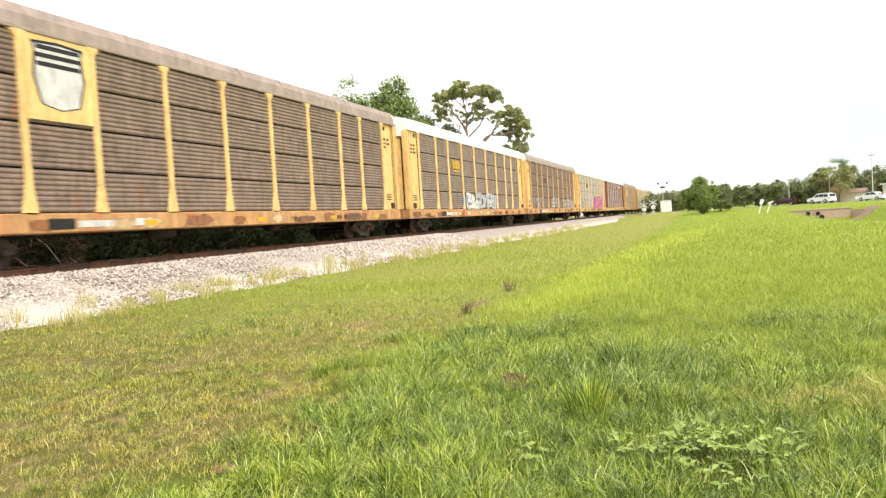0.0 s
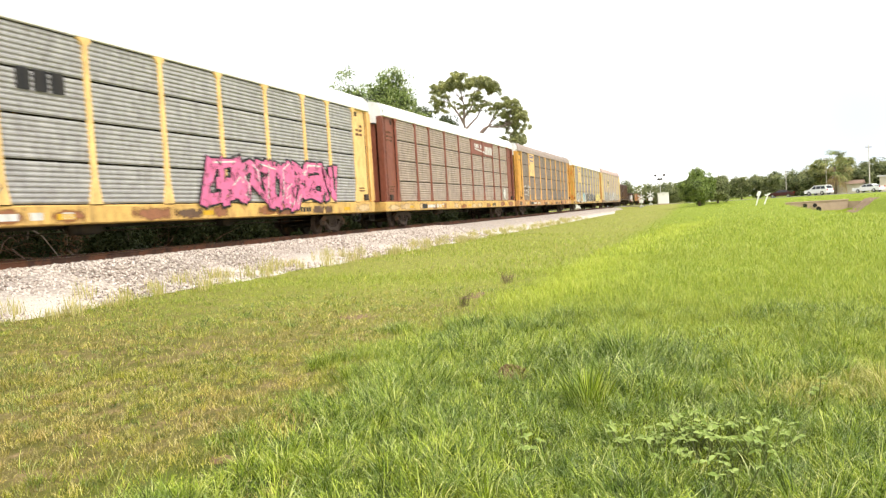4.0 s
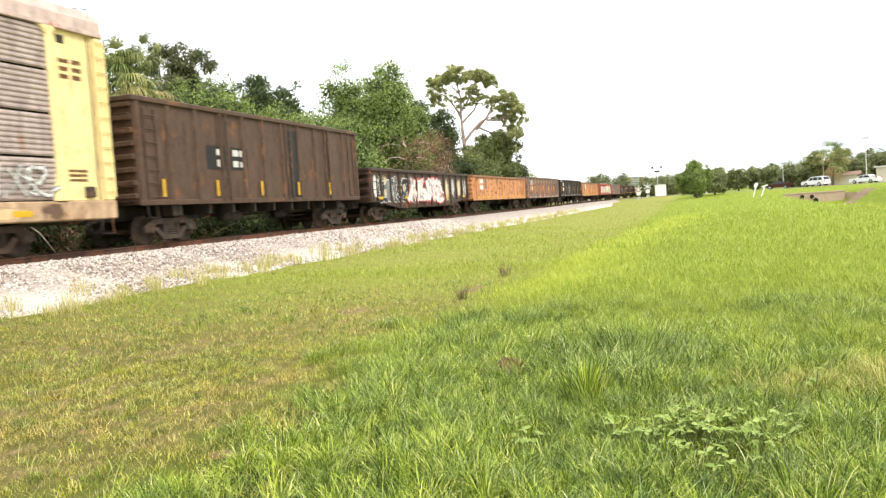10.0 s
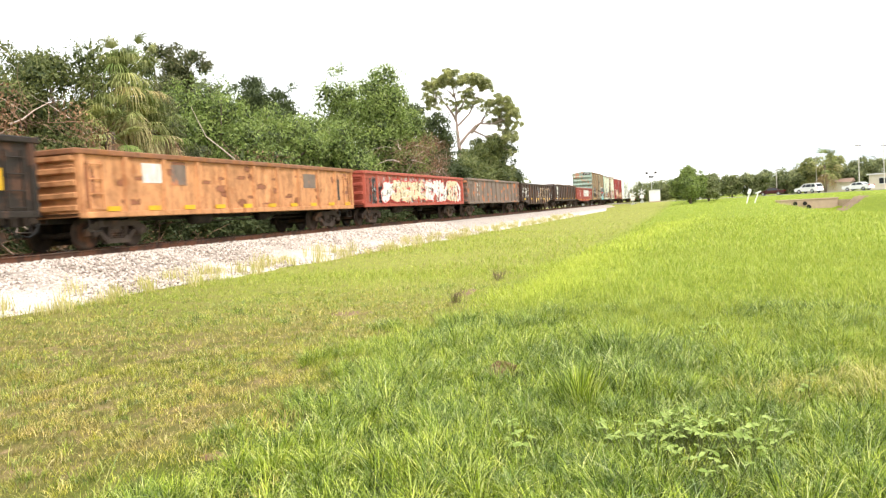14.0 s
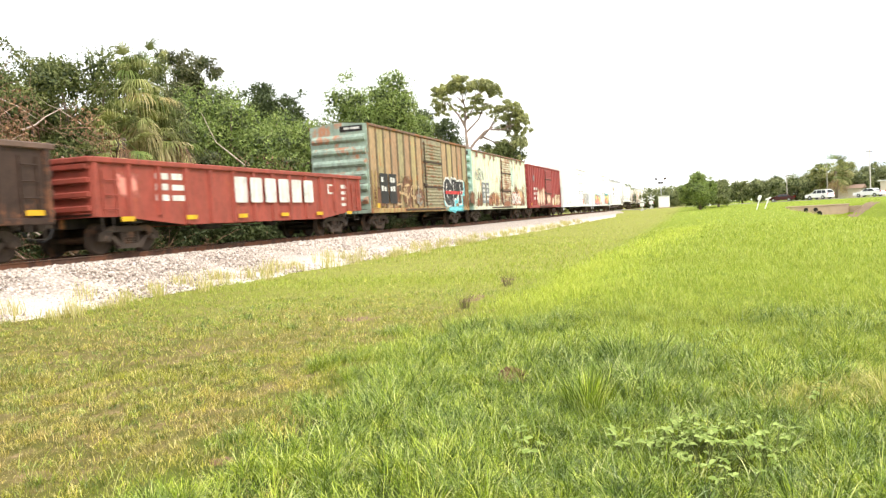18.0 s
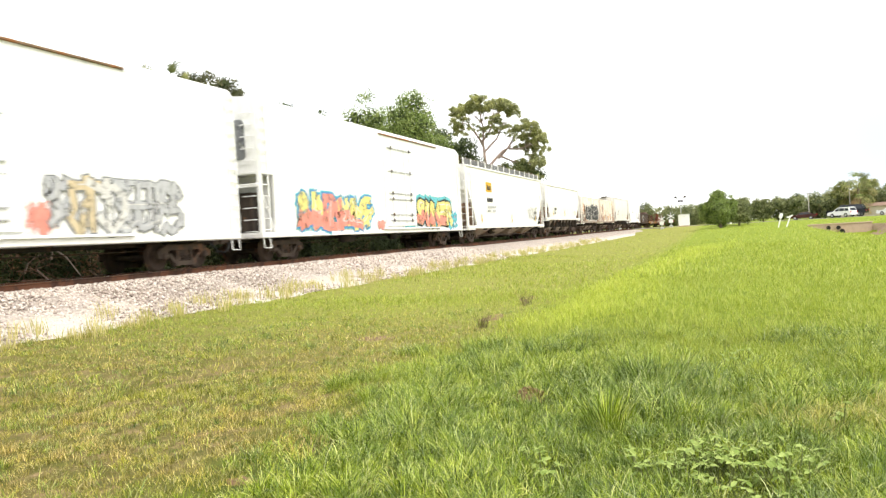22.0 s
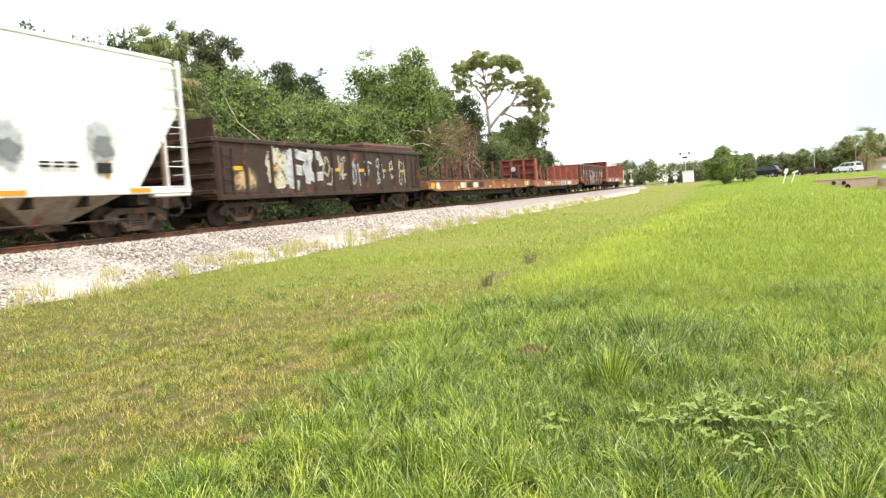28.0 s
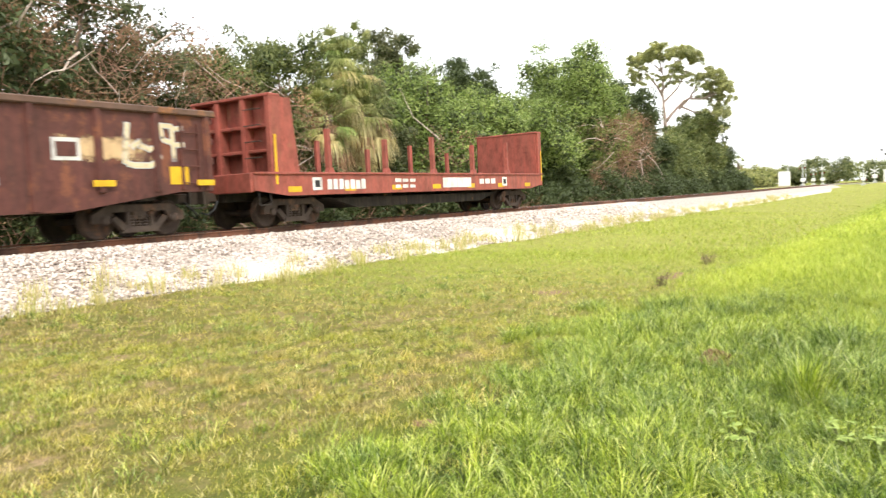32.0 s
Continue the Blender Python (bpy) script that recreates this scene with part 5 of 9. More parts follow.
RED_CAR = paint("faded_red_car", (0.33, 0.068, 0.048), rust=0.25, dirt=0.3, rust_colour=(0.24, 0.07, 0.04))
DARK_BROWN = paint("dark_brown_car", (0.058, 0.034, 0.026), rust=0.36, dirt=0.4, rust_colour=(0.13, 0.055, 0.03), dirt_colour=(0.035, 0.024, 0.018))
RUST_BLOTCH = paint("bare_rust", (0.30, 0.115, 0.06), rust=0.3, dirt=0.3, rust_colour=(0.17, 0.065, 0.035))
MAROON = paint("maroon_car", (0.115, 0.042, 0.034), rust=0.42, dirt=0.6, rust_colour=(0.13, 0.05, 0.03), dirt_colour=(0.05, 0.03, 0.025))
RED_WHITE = paint("red_and_white_car", (0.42, 0.09, 0.06), rust=0.1, dirt=0.3)

g, h = gondola(8, "tall rust-brown open hopper with black number patches", RUST_BROWN, None, 4.12, 1.15, posts=12, ribs=8)
for y in (-3.95, -2.65):
    plate(g, "number_patch", y, y + 1.0, 2.2, 2.95, 1.475, BLACK_MARK)
    bars(g, y + 0.1, y + 0.9, 2.3, 2.88, 1.484, WHITE_MARK, 2, 2)
plate(g, "door_opening", 1.15, 1.95, 1.2, 3.8, 1.476, BLACK_MARK)
reflectors(g, h, 1.35, True, 2.6)
for y in (-3.2, 0.9, 4.0):
    part("side_ladder", ladder(1.55, y - 0.02, y + 0.3, 1.2, 4.0, 0.3, 0.012), RUST_BROWN, g)
g, h = gondola(9, "low brown gondola painted over with pale red-lettered graffiti", DARK_BROWN, None, 2.58, 0.98, belly=0.35, posts=14)
for k in range(13):
    y = -h + 0.3 + k * (2 * h - 0.3) / 13
    patch(g, y, y + 0.85, 0.75 if -4.5 < y < 3.6 else 1.05, 2.35, 1.474, SPRAY[("white", "cream", "silver", "cream")[k % 4]], 90 + k, "paint_block", "pale sprayed block between posts")
graffiti(g, -3.0, 2.2, 0.75, 2.3, 1.558, ["white", "cream", "white"], "red", 4, 91, 0.34)
graffiti(g, -7.0, -3.0, 0.9, 2.2, 1.480, ["black", "grey"], "white", 4, 92, 0.25)
reflectors(g, h, 1.1, False, 3.4, 1.56)
g, h = gondola(10, "orange-tan gondola with close side posts and rusty rim", TAN_ORANGE, None, 2.56, 0.88, posts=13, rim=paint("rusted_orange_rim", (0.30, 0.13, 0.06), 0.4), ribs=5)
plate(g, "placard", -6.3, -5.4, 2.05, 2.35, 1.475, WHITE_MARK)
plate(g, "placard", -6.3, -5.4, 1.6, 1.9, 1.475, WHITE_MARK)
plate(g, "grey_patch", -5.0, -4.45, 1.65, 2.35, 1.475, GREY_RUST)
scuffs(g, h, 1000)
reflectors(g, h, 0.98, False, 1.35, 1.535, YELLOW)
g, h = gondola(11, "grey gondola with rust blotches in every panel", GREY_RUST, None, 2.76, 0.86, posts=12)
for k in range(11):
    y = -h + 0.35 + k * (2 * h - 0.3) / 11
    patch(g, y - 0.05, y + 1.15, 1.05, 2.35, 1.4735, RUST_BLOTCH, 110 + k, "rust_blotch", "blotch of bare rust")
plate(g, "placard", -6.55, -5.6, 2.05, 2.45, 1.478, WHITE_MARK)
plate(g, "placard", -6.55, -5.6, 1.55, 1.9, 1.478, WHITE_MARK)
reflectors(g, h, 1.45, True, 2.9)
for k in range(7):
    plate(g, "small_tab", -7 + 2.2 * k, -6.7 + 2.2 * k, 0.9, 0.98, 1.536, WHITE_MARK)
g, h = gondola(12, "black gondola with white placards and yellow marks", BLACK_CAR, None, 2.72, 0.92, posts=13)
plate(g, "placard", -6.1, -5.2, 2.05, 2.4, 1.478, WHITE_MARK)
plate(g, "placard", -6.1, -5.2, 1.5, 1.85, 1.478, WHITE_MARK)
bars(g, -2.2, -1.2, 1.2, 2.2, 1.478, SPRAY["silver"], 4, 2, "worn_marking")
reflectors(g, h, 1.5, True, 2.8)
for k in range(7):
    plate(g, "small_tab", -7.2 + 2.2 * k, -6.9 + 2.2 * k, 0.95, 1.05, 1.536, WHITE_MARK)
plate(g, "end_placard", -h + 0.2, -h + 0.9, 2.5, 2.62, 1.575, WHITE_MARK)
g, h = gondola(13, "orange-tan gondola scraped bare in places, rusty rim", TAN_ORANGE, None, 2.56, 0.86, posts=11, rim=paint("rusted_tan_rim", (0.28, 0.12, 0.06), 0.5), ribs=5)
plate(g, "placard", -5.7, -4.8, 1.75, 2.3, 1.475, WHITE_MARK)
plate(g, "grey_patch", -4.45, -3.75, 1.7, 2.3, 1.475, GREY_RUST)
plate(g, "grey_patch", 3.6, 4.6, 1.7, 2.25, 1.475, GREY_RUST)
plate(g, "black_patch", 6.3, 6.8, 1.2, 2.1, 1.475, BLACK_MARK)
scuffs(g, h, 1050)
reflectors(g, h, 0.98, False, 1.6, 1.535, YELLOW)
g, h = gondola(14, "red gondola covered in white and red graffiti", RED_WHITE, None, 2.56, 0.90, posts=12)
patch(g, -6.6, 7.3, 0.92, 2.45, 1.4735, SPRAY["white"], 140, "white_overspray", "white sprayed ground on red paint")
graffiti(g, -6.0, 7.0, 0.98, 2.35, 1.555, ["white", "cream", "white"], "red", 10, 141, 0.36)
graffiti(g, -7.3, -6.0, 1.0, 2.3, 1.476, ["black"], "grey", 2, 142, 0.3)
g, h = gondola(15, "grey-brown gondola with faded white marks", GREY_RUST, None, 2.6, 0.9, posts=13)
bars(g, -5.5, -4.7, 1.4, 2.3, 1.476, WHITE_MARK, 3, 1)
g, h = gondola(16, "dark brown gondola with faded chalky graffiti", DARK_BROWN, None, 2.55, 0.98, belly=0.35, posts=14)
graffiti(g, -7.4, -4.8, 1.2, 2.2, 1.476, ["white"], "silver", 3, 161, 0.2)
graffiti(g, -0.6, 7.2, 1.0, 2.3, 1.476, ["tan", "silver"], "silver", 7, 162, 0.14)
reflectors(g, h, 1.05, False, 3.1)
for k in range(5):
    patch(g, -1.4 + 1.5 * k, -0.6 + 1.5 * k, 0.75, 1.3, 1.4745, SPRAY["tan"], 165 + k)
g, h = gondola(17, "dark brown gondola with square white placards", DARK_BROWN, None, 2.72, 0.88, posts=13, rim=paint("worn_brown_rim", (0.16, 0.10, 0.08), 0.3))
plate(g, "placard", -6.1, -5.2, 2.05, 2.45, 1.478, WHITE_MARK)
plate(g, "placard", -6.1, -5.2, 1.55, 1.92, 1.478, WHITE_MARK)
bars(g, -6.2, -5.2, 1.05, 1.35, 1.478, WHITE_MARK, 2, 3)
bars(g, 5.2, 5.8, 1.6, 1.95, 1.478, WHITE_MARK, 2, 2)
reflectors(g, h, 1.05, False, 2.4)
plate(g, "end_placard", -h, -h + 1.2, 2.62, 2.735, 1.575, WHITE_MARK)
g, h = gondola(18, "faded red low gondola with large white block shapes", RED_CAR, None, 2.50, 0.98, belly=0.28, posts=14)
blocks(g, -1.9, 3.6, 1.35, 2.2, 1.560, 6, WHITE_MARK, "owner_block")
bars(g, -5.6, -4.2, 1.4, 2.2, 1.478, WHITE_MARK, 3, 2)
bars(g, 6.1, 6.9, 1.2, 2.1, 1.478, WHITE_MARK, 4, 2)
plate(g, "data_square", 4.9, 5.5, 1.7, 2.1, 1.478, WHITE_MARK)
plate(g, "data_square_field", 4.98, 5.42, 1.77, 2.03, 1.486, RED_CAR)
patch(g, -7.2, -6.2, 1.4, 2.2, 1.478, SPRAY["coral"], 181)
reflectors(g, h, 0.85, False, 2.7)


# ---- boxcars ----
def boxcar(i, label, body, top, door, height=4.85, bottom=0.95, ends=None, posts=14, post_mat=None):
    car, length = new_car(i, "boxcar", label, "rail car")
    h = length / 2 - 0.62
    d0, d1 = -0.55, 2.62
    part("body_core", Mesh().box(-1.42, 1.42, -h + 0.02, h - 0.02, bottom, height - 0.05), body, car)
    for s in (-1, 1):
        for a, b in ((-h, d0), (d1, h)):
            part("side_sheet", Mesh().box(*sorted((s * 1.42, s * 1.45)), a, b, bottom + 0.05, height - 0.02), body, car)
            n = posts if b - a > 6 else posts - 3
            for k in range(n):
                y = a + 0.08 + (b - a - 0.16) * k / (n - 1)
                me = shared("box_post|%d" % i, lambda: Mesh().prism([(0.0, -0.085), (0.06, -0.045), (0.06, 0.045), (0.0, 0.085)], "z", bottom + 0.12, height - 0.08), post_mat or body)
                q = part("side_post", me, None, car, "", (s * 1.448, y, 0))
                q.rotation_euler = (0, 0, 0 if s > 0 else math.pi)
        part("side_sill", Mesh().bevel_box(*sorted((s * 1.40, s * 1.53)), -h, h, bottom - 0.10, bottom + 0.12, 0.02), body, car)
        part("top_chord", Mesh().bevel_box(*sorted((s * 1.36, s * 1.54)), -h, h, height - 0.10, height + 0.02, 0.02), top, car)
        slab = part("door", Mesh().bevel_box(*sorted((s * 1.45, s * 1.50)), d0, d1, bottom + 0.12, height - 0.14, 0.01), door, car, "corrugated sliding boxcar door")
        if s > 0:
            for k in range(20):
                z = bottom + 0.25 + (height - bottom - 0.55) * k / 20
                part("door_rib", shared("door_rib|%d" % i, lambda: Mesh().prism([(0.0, 0.0), (0.035, 0.03), (0.035, 0.075), (0.0, 0.105)], "y", d0 + 0.1, d1 - 0.1), door), None, slab, "", (1.50, 0, z))
            for z in (bottom + 1.2, bottom + 2.6):
                part("door_band", Mesh().bevel_box(1.50, 1.55, d0, d1, z, z + 0.10, 0.01), STEEL, slab)
            part("lock_bar", Mesh().tube([(1.56, d0 + 0.15, bottom + 0.2), (1.56, d0 + 0.15, height - 0.3)], [0.03, 0.03], 6), STEEL, slab)
            part("door_latch", Mesh().bevel_box(1.50, 1.60, d0 - 0.15, d0 + 0.3, bottom + 1.3, bottom + 1.45, 0.02), STEEL, slab)
        part("door_track", Mesh().bevel_box(*sorted((s * 1.45, s * 1.58)), d0 - 3.0, d1 + 0.1, bottom - 0.02, bottom + 0.08, 0.015), STEEL, car)
    pr = [(-1.50, height), (-0.75, height + 0.10), (0, height + 0.16), (0.75, height + 0.10), (1.50, height)]
    for k in range(10):
        y0 = -h + 2 * h * k / 10
        m = Mesh()
        for (x0, z0), (x1, z1) in zip(pr, pr[1:]):
            for ya, yb, up in ((0, 0.07, 0.03), (0.07, 2 * h / 10, 0)):
                m.quad((x0, ya, z0 + up), (x1, ya, z1 + up), (x1, yb, z1 + up), (x0, yb, z0 + up))
        me = shared("roof_panel|%d" % i, lambda m=m: m, top)
        part("roof_panel", me, None, car, "", (0, y0, 0))
    for s in (-1, 1):
        a, b = sorted((s * (h - 0.02), s * (h + 0.02)))
        em = ends or body
        part("end_sheet", Mesh().prism([(-1.45, bottom - 0.08), (1.45, bottom - 0.08), (1.47, height), (0, height + 0.15), (-1.47, height)], "y", a, b), em, car)
        for k in range(6):
            z = bottom + 0.35 + (height - bottom - 0.6) * k / 6
            m = Mesh().prism([(s * (h + 0.02), z), (s * (h + 0.14), z + 0.12), (s * (h + 0.14), z + 0.24), (s * (h + 0.02), z + 0.38)], "x", -1.36, 1.36)
            part("end_corrugation", m, em, car)
        part("side_ladder", ladder(1.52, s * (h - 0.35) - 0.2, s * (h - 0.35) + 0.2, bottom, bottom + 1.9), body, car)
        part("end_ladder", end_ladder(s * (h + 0.12), 0.85, 1.3, bottom + 0.1, bottom + 2.2), STEEL, car)
        part("brake_wheel" if s < 0 else "brake_step", Mesh().lathe([(0.24, 0.0), (0.27, 0.02), (0.24, 0.04), (0.05, 0.02)], "y", (-0.6, s * (h + 0.22), bottom + 1.5), 14) if s < 0
             else Mesh().box(-1.0, 1.0, *sorted((s * (h + 0.02), s * (h + 0.35))), bottom, bottom + 0.04), STEEL, car)
        part("stirrup", stirrup(1.52, s * (h - 0.35), bottom - 0.08), BLACK, car)
    part("end_placard", Mesh().box(0.1, 1.25, -h - 0.036, -h - 0.024, height - 0.32, height - 0.05), BLACK_MARK, car)
    part("end_placard_writing", Mesh().box(0.3, 0.6, -h - 0.042, -h - 0.037, height - 0.22, height - 0.12).box(0.65, 1.1, -h - 0.042, -h - 0.037, height - 0.22, height - 0.12), WHITE_MARK, car)
    for y in (-h + 0.5, 4.2):
        plate(car, "reflector", y, y + 0.45, bottom + 0.14, bottom + 0.36, 1.512, YELLOW)
    add_underframe(car, h, h - 1.75, bottom - 0.06)
    return car, h


TAN_GREEN = paint("olive_tan_boxcar", (0.40, 0.30, 0.12), rust=0.60, dirt=0.4, rust_colour=(0.22, 0.105, 0.055), streak=1.0)
MINT_RUST = paint("mint_end_rusting", (0.34, 0.44, 0.37), rust=0.42, dirt=0.35, rust_colour=(0.33, 0.15, 0.09))
MINT = paint("pale_mint_boxcar", (0.66, 0.70, 0.56), rust=0.40, dirt=0.22, rust_colour=(0.36, 0.20, 0.10), streak=1.0)
MINT_END = paint("mint_green_end", (0.42, 0.62, 0.54), rust=0.12, dirt=0.25)
DOOR_RUST = paint("olive_door_rusting", (0.33, 0.30, 0.19), rust=0.48, dirt=0.55, rust_colour=(0.17, 0.08, 0.045))
DOOR_CREAM = paint("cream_door_rusting", (0.66, 0.60, 0.44), rust=0.52, dirt=0.5, rust_colour=(0.20, 0.09, 0.05))
RUST_TOP = paint("rusted_roof_edge", (0.20, 0.11, 0.07), rust=0.5, dirt=0.4)
OXIDE_RED = paint("oxide_red_boxcar", (0.32, 0.048, 0.045), rust=0.1, dirt=0.28, rust_colour=(0.25, 0.07, 0.04))

PRIMER = paint("cream_primer", (0.76, 0.54, 0.40), rust=0.15, dirt=0.3)
STAIN = paint("brown_rust_stain", (0.19, 0.085, 0.045), rust=0.4, dirt=0.4, rust_colour=(0.10, 0.045, 0.028))
b, h = boxcar(19, "olive and rust boxcar with mint ends and cyan graffiti", TAN_GREEN, RUST_TOP, DOOR_RUST, 5.02, ends=MINT_RUST, posts=9, post_mat=paint("grey_brown_post", (0.185, 0.135, 0.085), rust=0.4, dirt=0.5))
BAYS = [paint(n, c, rust=0.34, dirt=0.35, rust_colour=(0.34, 0.15, 0.07), streak=1.0) for n, c in (("bay_orange_tan", (0.46, 0.31, 0.17)), ("bay_olive", (0.38, 0.33, 0.18)), ("bay_ochre", (0.44, 0.35, 0.17)), ("bay_rust_red", (0.42, 0.26, 0.15)))]
for a0, a1, n in ((-h, -0.55, 9), (2.62, h, 6)):
    for k in range(n - 1):
        q0, q1 = (a0 + 0.08 + (a1 - a0 - 0.16) * (k + j) / (n - 1) for j in (0, 1))
        plate(b, "side_panel", q0 + 0.09, q1 - 0.09, 1.12, 4.88, 1.4525, BAYS[(2 * k + k // 3) % 4])
for y in (-6.7, -5.6):
    plate(b, "number_patch", y, y + 0.95, 1.3, 2.75, 1.513, BLACK_MARK)
    bars(b, y + 0.1, y + 0.8, 1.9, 2.6, 1.520, WHITE_MARK, 2, 2)
graffiti(b, 3.0, 6.5, 1.10, 2.75, 1.516, ["black"], "white", 3, 191, 0.42, "aqua", (0, 1, 2), None, (0.13, -0.14))
part("graffiti_band", Mesh().box(1.536, 1.540, 3.0, 6.4, 1.85, 2.05), SPRAY["red"], b)
patch(b, 2.8, 6.9, 0.75, 1.15, 1.545, SPRAY["aqua"], 192, "paint_drip", "cyan drip line of graffiti")
graffiti(b, -4.6, -1.2, 1.1, 2.3, 1.516, ["tan", "grey"], "cream", 4, 193, 0.16)
for k in range(10):
    y = -h + 0.2 + 1.72 * k
    if not -1.9 < y < 2.3:
        patch(b, y, y + 1.9, 0.95 + 0.15 * (k % 2), 2.2 + 0.35 * (k % 3), 1.5125, STAIN, 900 + k, "rust_stain", "brown rust stain creeping up from the sill")
OLD_MINT = paint("old_mint_patch", (0.50, 0.68, 0.58), rust=0.1, dirt=0.2)
b, h = boxcar(20, "pale mint boxcar streaked with rust, old tags scraped off", MINT, RUST_TOP, DOOR_CREAM, 4.90, ends=MINT_END, posts=10)
for y in (-5.9, -4.9):
    plate(b, "number_patch", y, y + 0.75, 1.3, 2.75, 1.513, SPRAY["grey"])
    bars(b, y + 0.08, y + 0.66, 1.5, 2.6, 1.520, WHITE_MARK, 4, 2)
patch(b, -4.0, -0.8, 1.05, 2.2, 1.516, SPRAY["tan"], 201)
patch(b, 3.0, 7.6, 1.05, 2.6, 1.516, SPRAY["tan"], 202)
graffiti(b, 2.9, 5.2, 1.15, 2.2, 1.520, ["white"], "coral", 3, 203, 0.3)
graffiti(b, -7.4, -5.6, 2.9, 3.7, 1.516, ["grey"], "grey", 3, 204, 0.12)
rng = random.Random(920)
for k in range(46):
    y = rng.choice((rng.uniform(-h + 0.3, -0.9), rng.uniform(2.7, h - 1.2)))
    wide, low = rng.uniform(0.22, 0.75), rng.uniform(0.85, 1.25)
    tall = rng.uniform(0.4, 1.2) if abs(y - 2.5) > 4.2 or rng.random() < 0.5 else rng.uniform(1.0, 2.3)
    patch(b, y, y + wide, low, low + tall, 1.5168 + 0.00025 * (k % 12), RUST_BLOTCH if k % 3 else STAIN, 920 + k, "rust_stain", "brown rust streak on mint paint")
for k in range(9):
    y = rng.uniform(-h + 0.5, h - 1.4)
    patch(b, y, y + rng.uniform(0.3, 0.8), 4.4, 4.85, 1.5125 + 0.0003 * k, RUST_BLOTCH, 980 + k, "rust_stain", "rust streak under the roof edge")
for k, (ya, yb, za, zb) in enumerate(((-0.7, -0.15, 0.95, 3.6), (2.2, 2.62, 0.95, 2.6), (-0.3, 2.6, 0.95, 1.55), (-0.3, 2.6, 2.05, 2.45), (0.2, 0.7, 1.4, 2.1), (1.5, 2.0, 1.4, 1.9))):
    patch(b, ya, yb, za, zb, 1.537 + 0.0004 * k, STAIN if k % 2 else RUST_BLOTCH, 930 + k, "rust_stain", "brown rust stain on the door")
patch(b, 2.75, 3.5, 2.5, 4.4, 1.516, OLD_MINT, 941, "mint_patch", "brighter mint paint patch")
b, h = boxcar(21, "oxide red boxcar with bare cream patches low down", OXIDE_RED, OXIDE_RED, OXIDE_RED, 4.74, posts=10)
for k, (ya, yb, zb) in enumerate(((-4.6, -3.1, 2.75), (-3.4, -1.9, 2.6), (-2.3, -0.6, 2.9), (2.7, 4.2, 2.0), (4.0, 5.6, 2.3), (5.4, 7.3, 2.1))):
    patch(b, ya, yb, 0.85, zb, 1.516, PRIMER, 211 + k, "bare_primer", "cream primer where paint has peeled")
patch(b, -0.2, 2.2, 1.1, 2.2, 1.545, PRIMER, 219, "bare_primer", "cream primer where paint has peeled")
graffiti(b, 5.0, 7.4, 1.2, 2.2, 1.520, ["cream"], "tan", 3, 214, 0.2)
for y in (-5.9, -4.8):
    bars(b, y, y + 0.7, 1.6, 2.75, 1.516, WHITE_MARK, 3, 3)
part("sprayed_star", Mesh().prism([(-5.75 + r * math.cos(a), 3.55 + r * math.sin(a)) for a, r in ((math.pi / 2 + math.pi * k / 5, 0.42 if k % 2 == 0 else 0.2) for k in range(10))], "x", 1.516, 1.519), SPRAY["grey"], b)


# ---- white refrigerator cars ----
REEFER_WHITE = paint("reefer_white", (0.86, 0.86, 0.85), rust=0.0, dirt=0.05, rough=0.4)
HOPPER_WHITE = paint("hopper_white", (0.86, 0.85, 0.83), rust=0.0, dirt=0.10, rough=0.45, dirt_colour=(0.45, 0.36, 0.26))
HOPPER_CREAM = paint("hopper_dirty_white", (0.80, 0.775, 0.73), rust=0.05, dirt=0.15, rough=0.5, rust_colour=(0.40, 0.22, 0.10), dirt_colour=(0.36, 0.25, 0.16))
HOPPER_GREY = paint("hopper_underside", (0.40, 0.32, 0.26), rust=0.36, dirt=0.5, rust_colour=(0.20, 0.09, 0.05))


GRATING = plain("grey_walk_grating", (0.17, 0.17, 0.175), 0.6, 0.3)
RUSTY_SLOPE = paint("rust_stained_slope", (0.30, 0.19, 0.13), rust=0.4, dirt=0.4, rust_colour=(0.22, 0.10, 0.05))


RUSTY_RAIL = paint("rust_brown_rail", (0.24, 0.15, 0.09), rust=0.5, dirt=0.4)


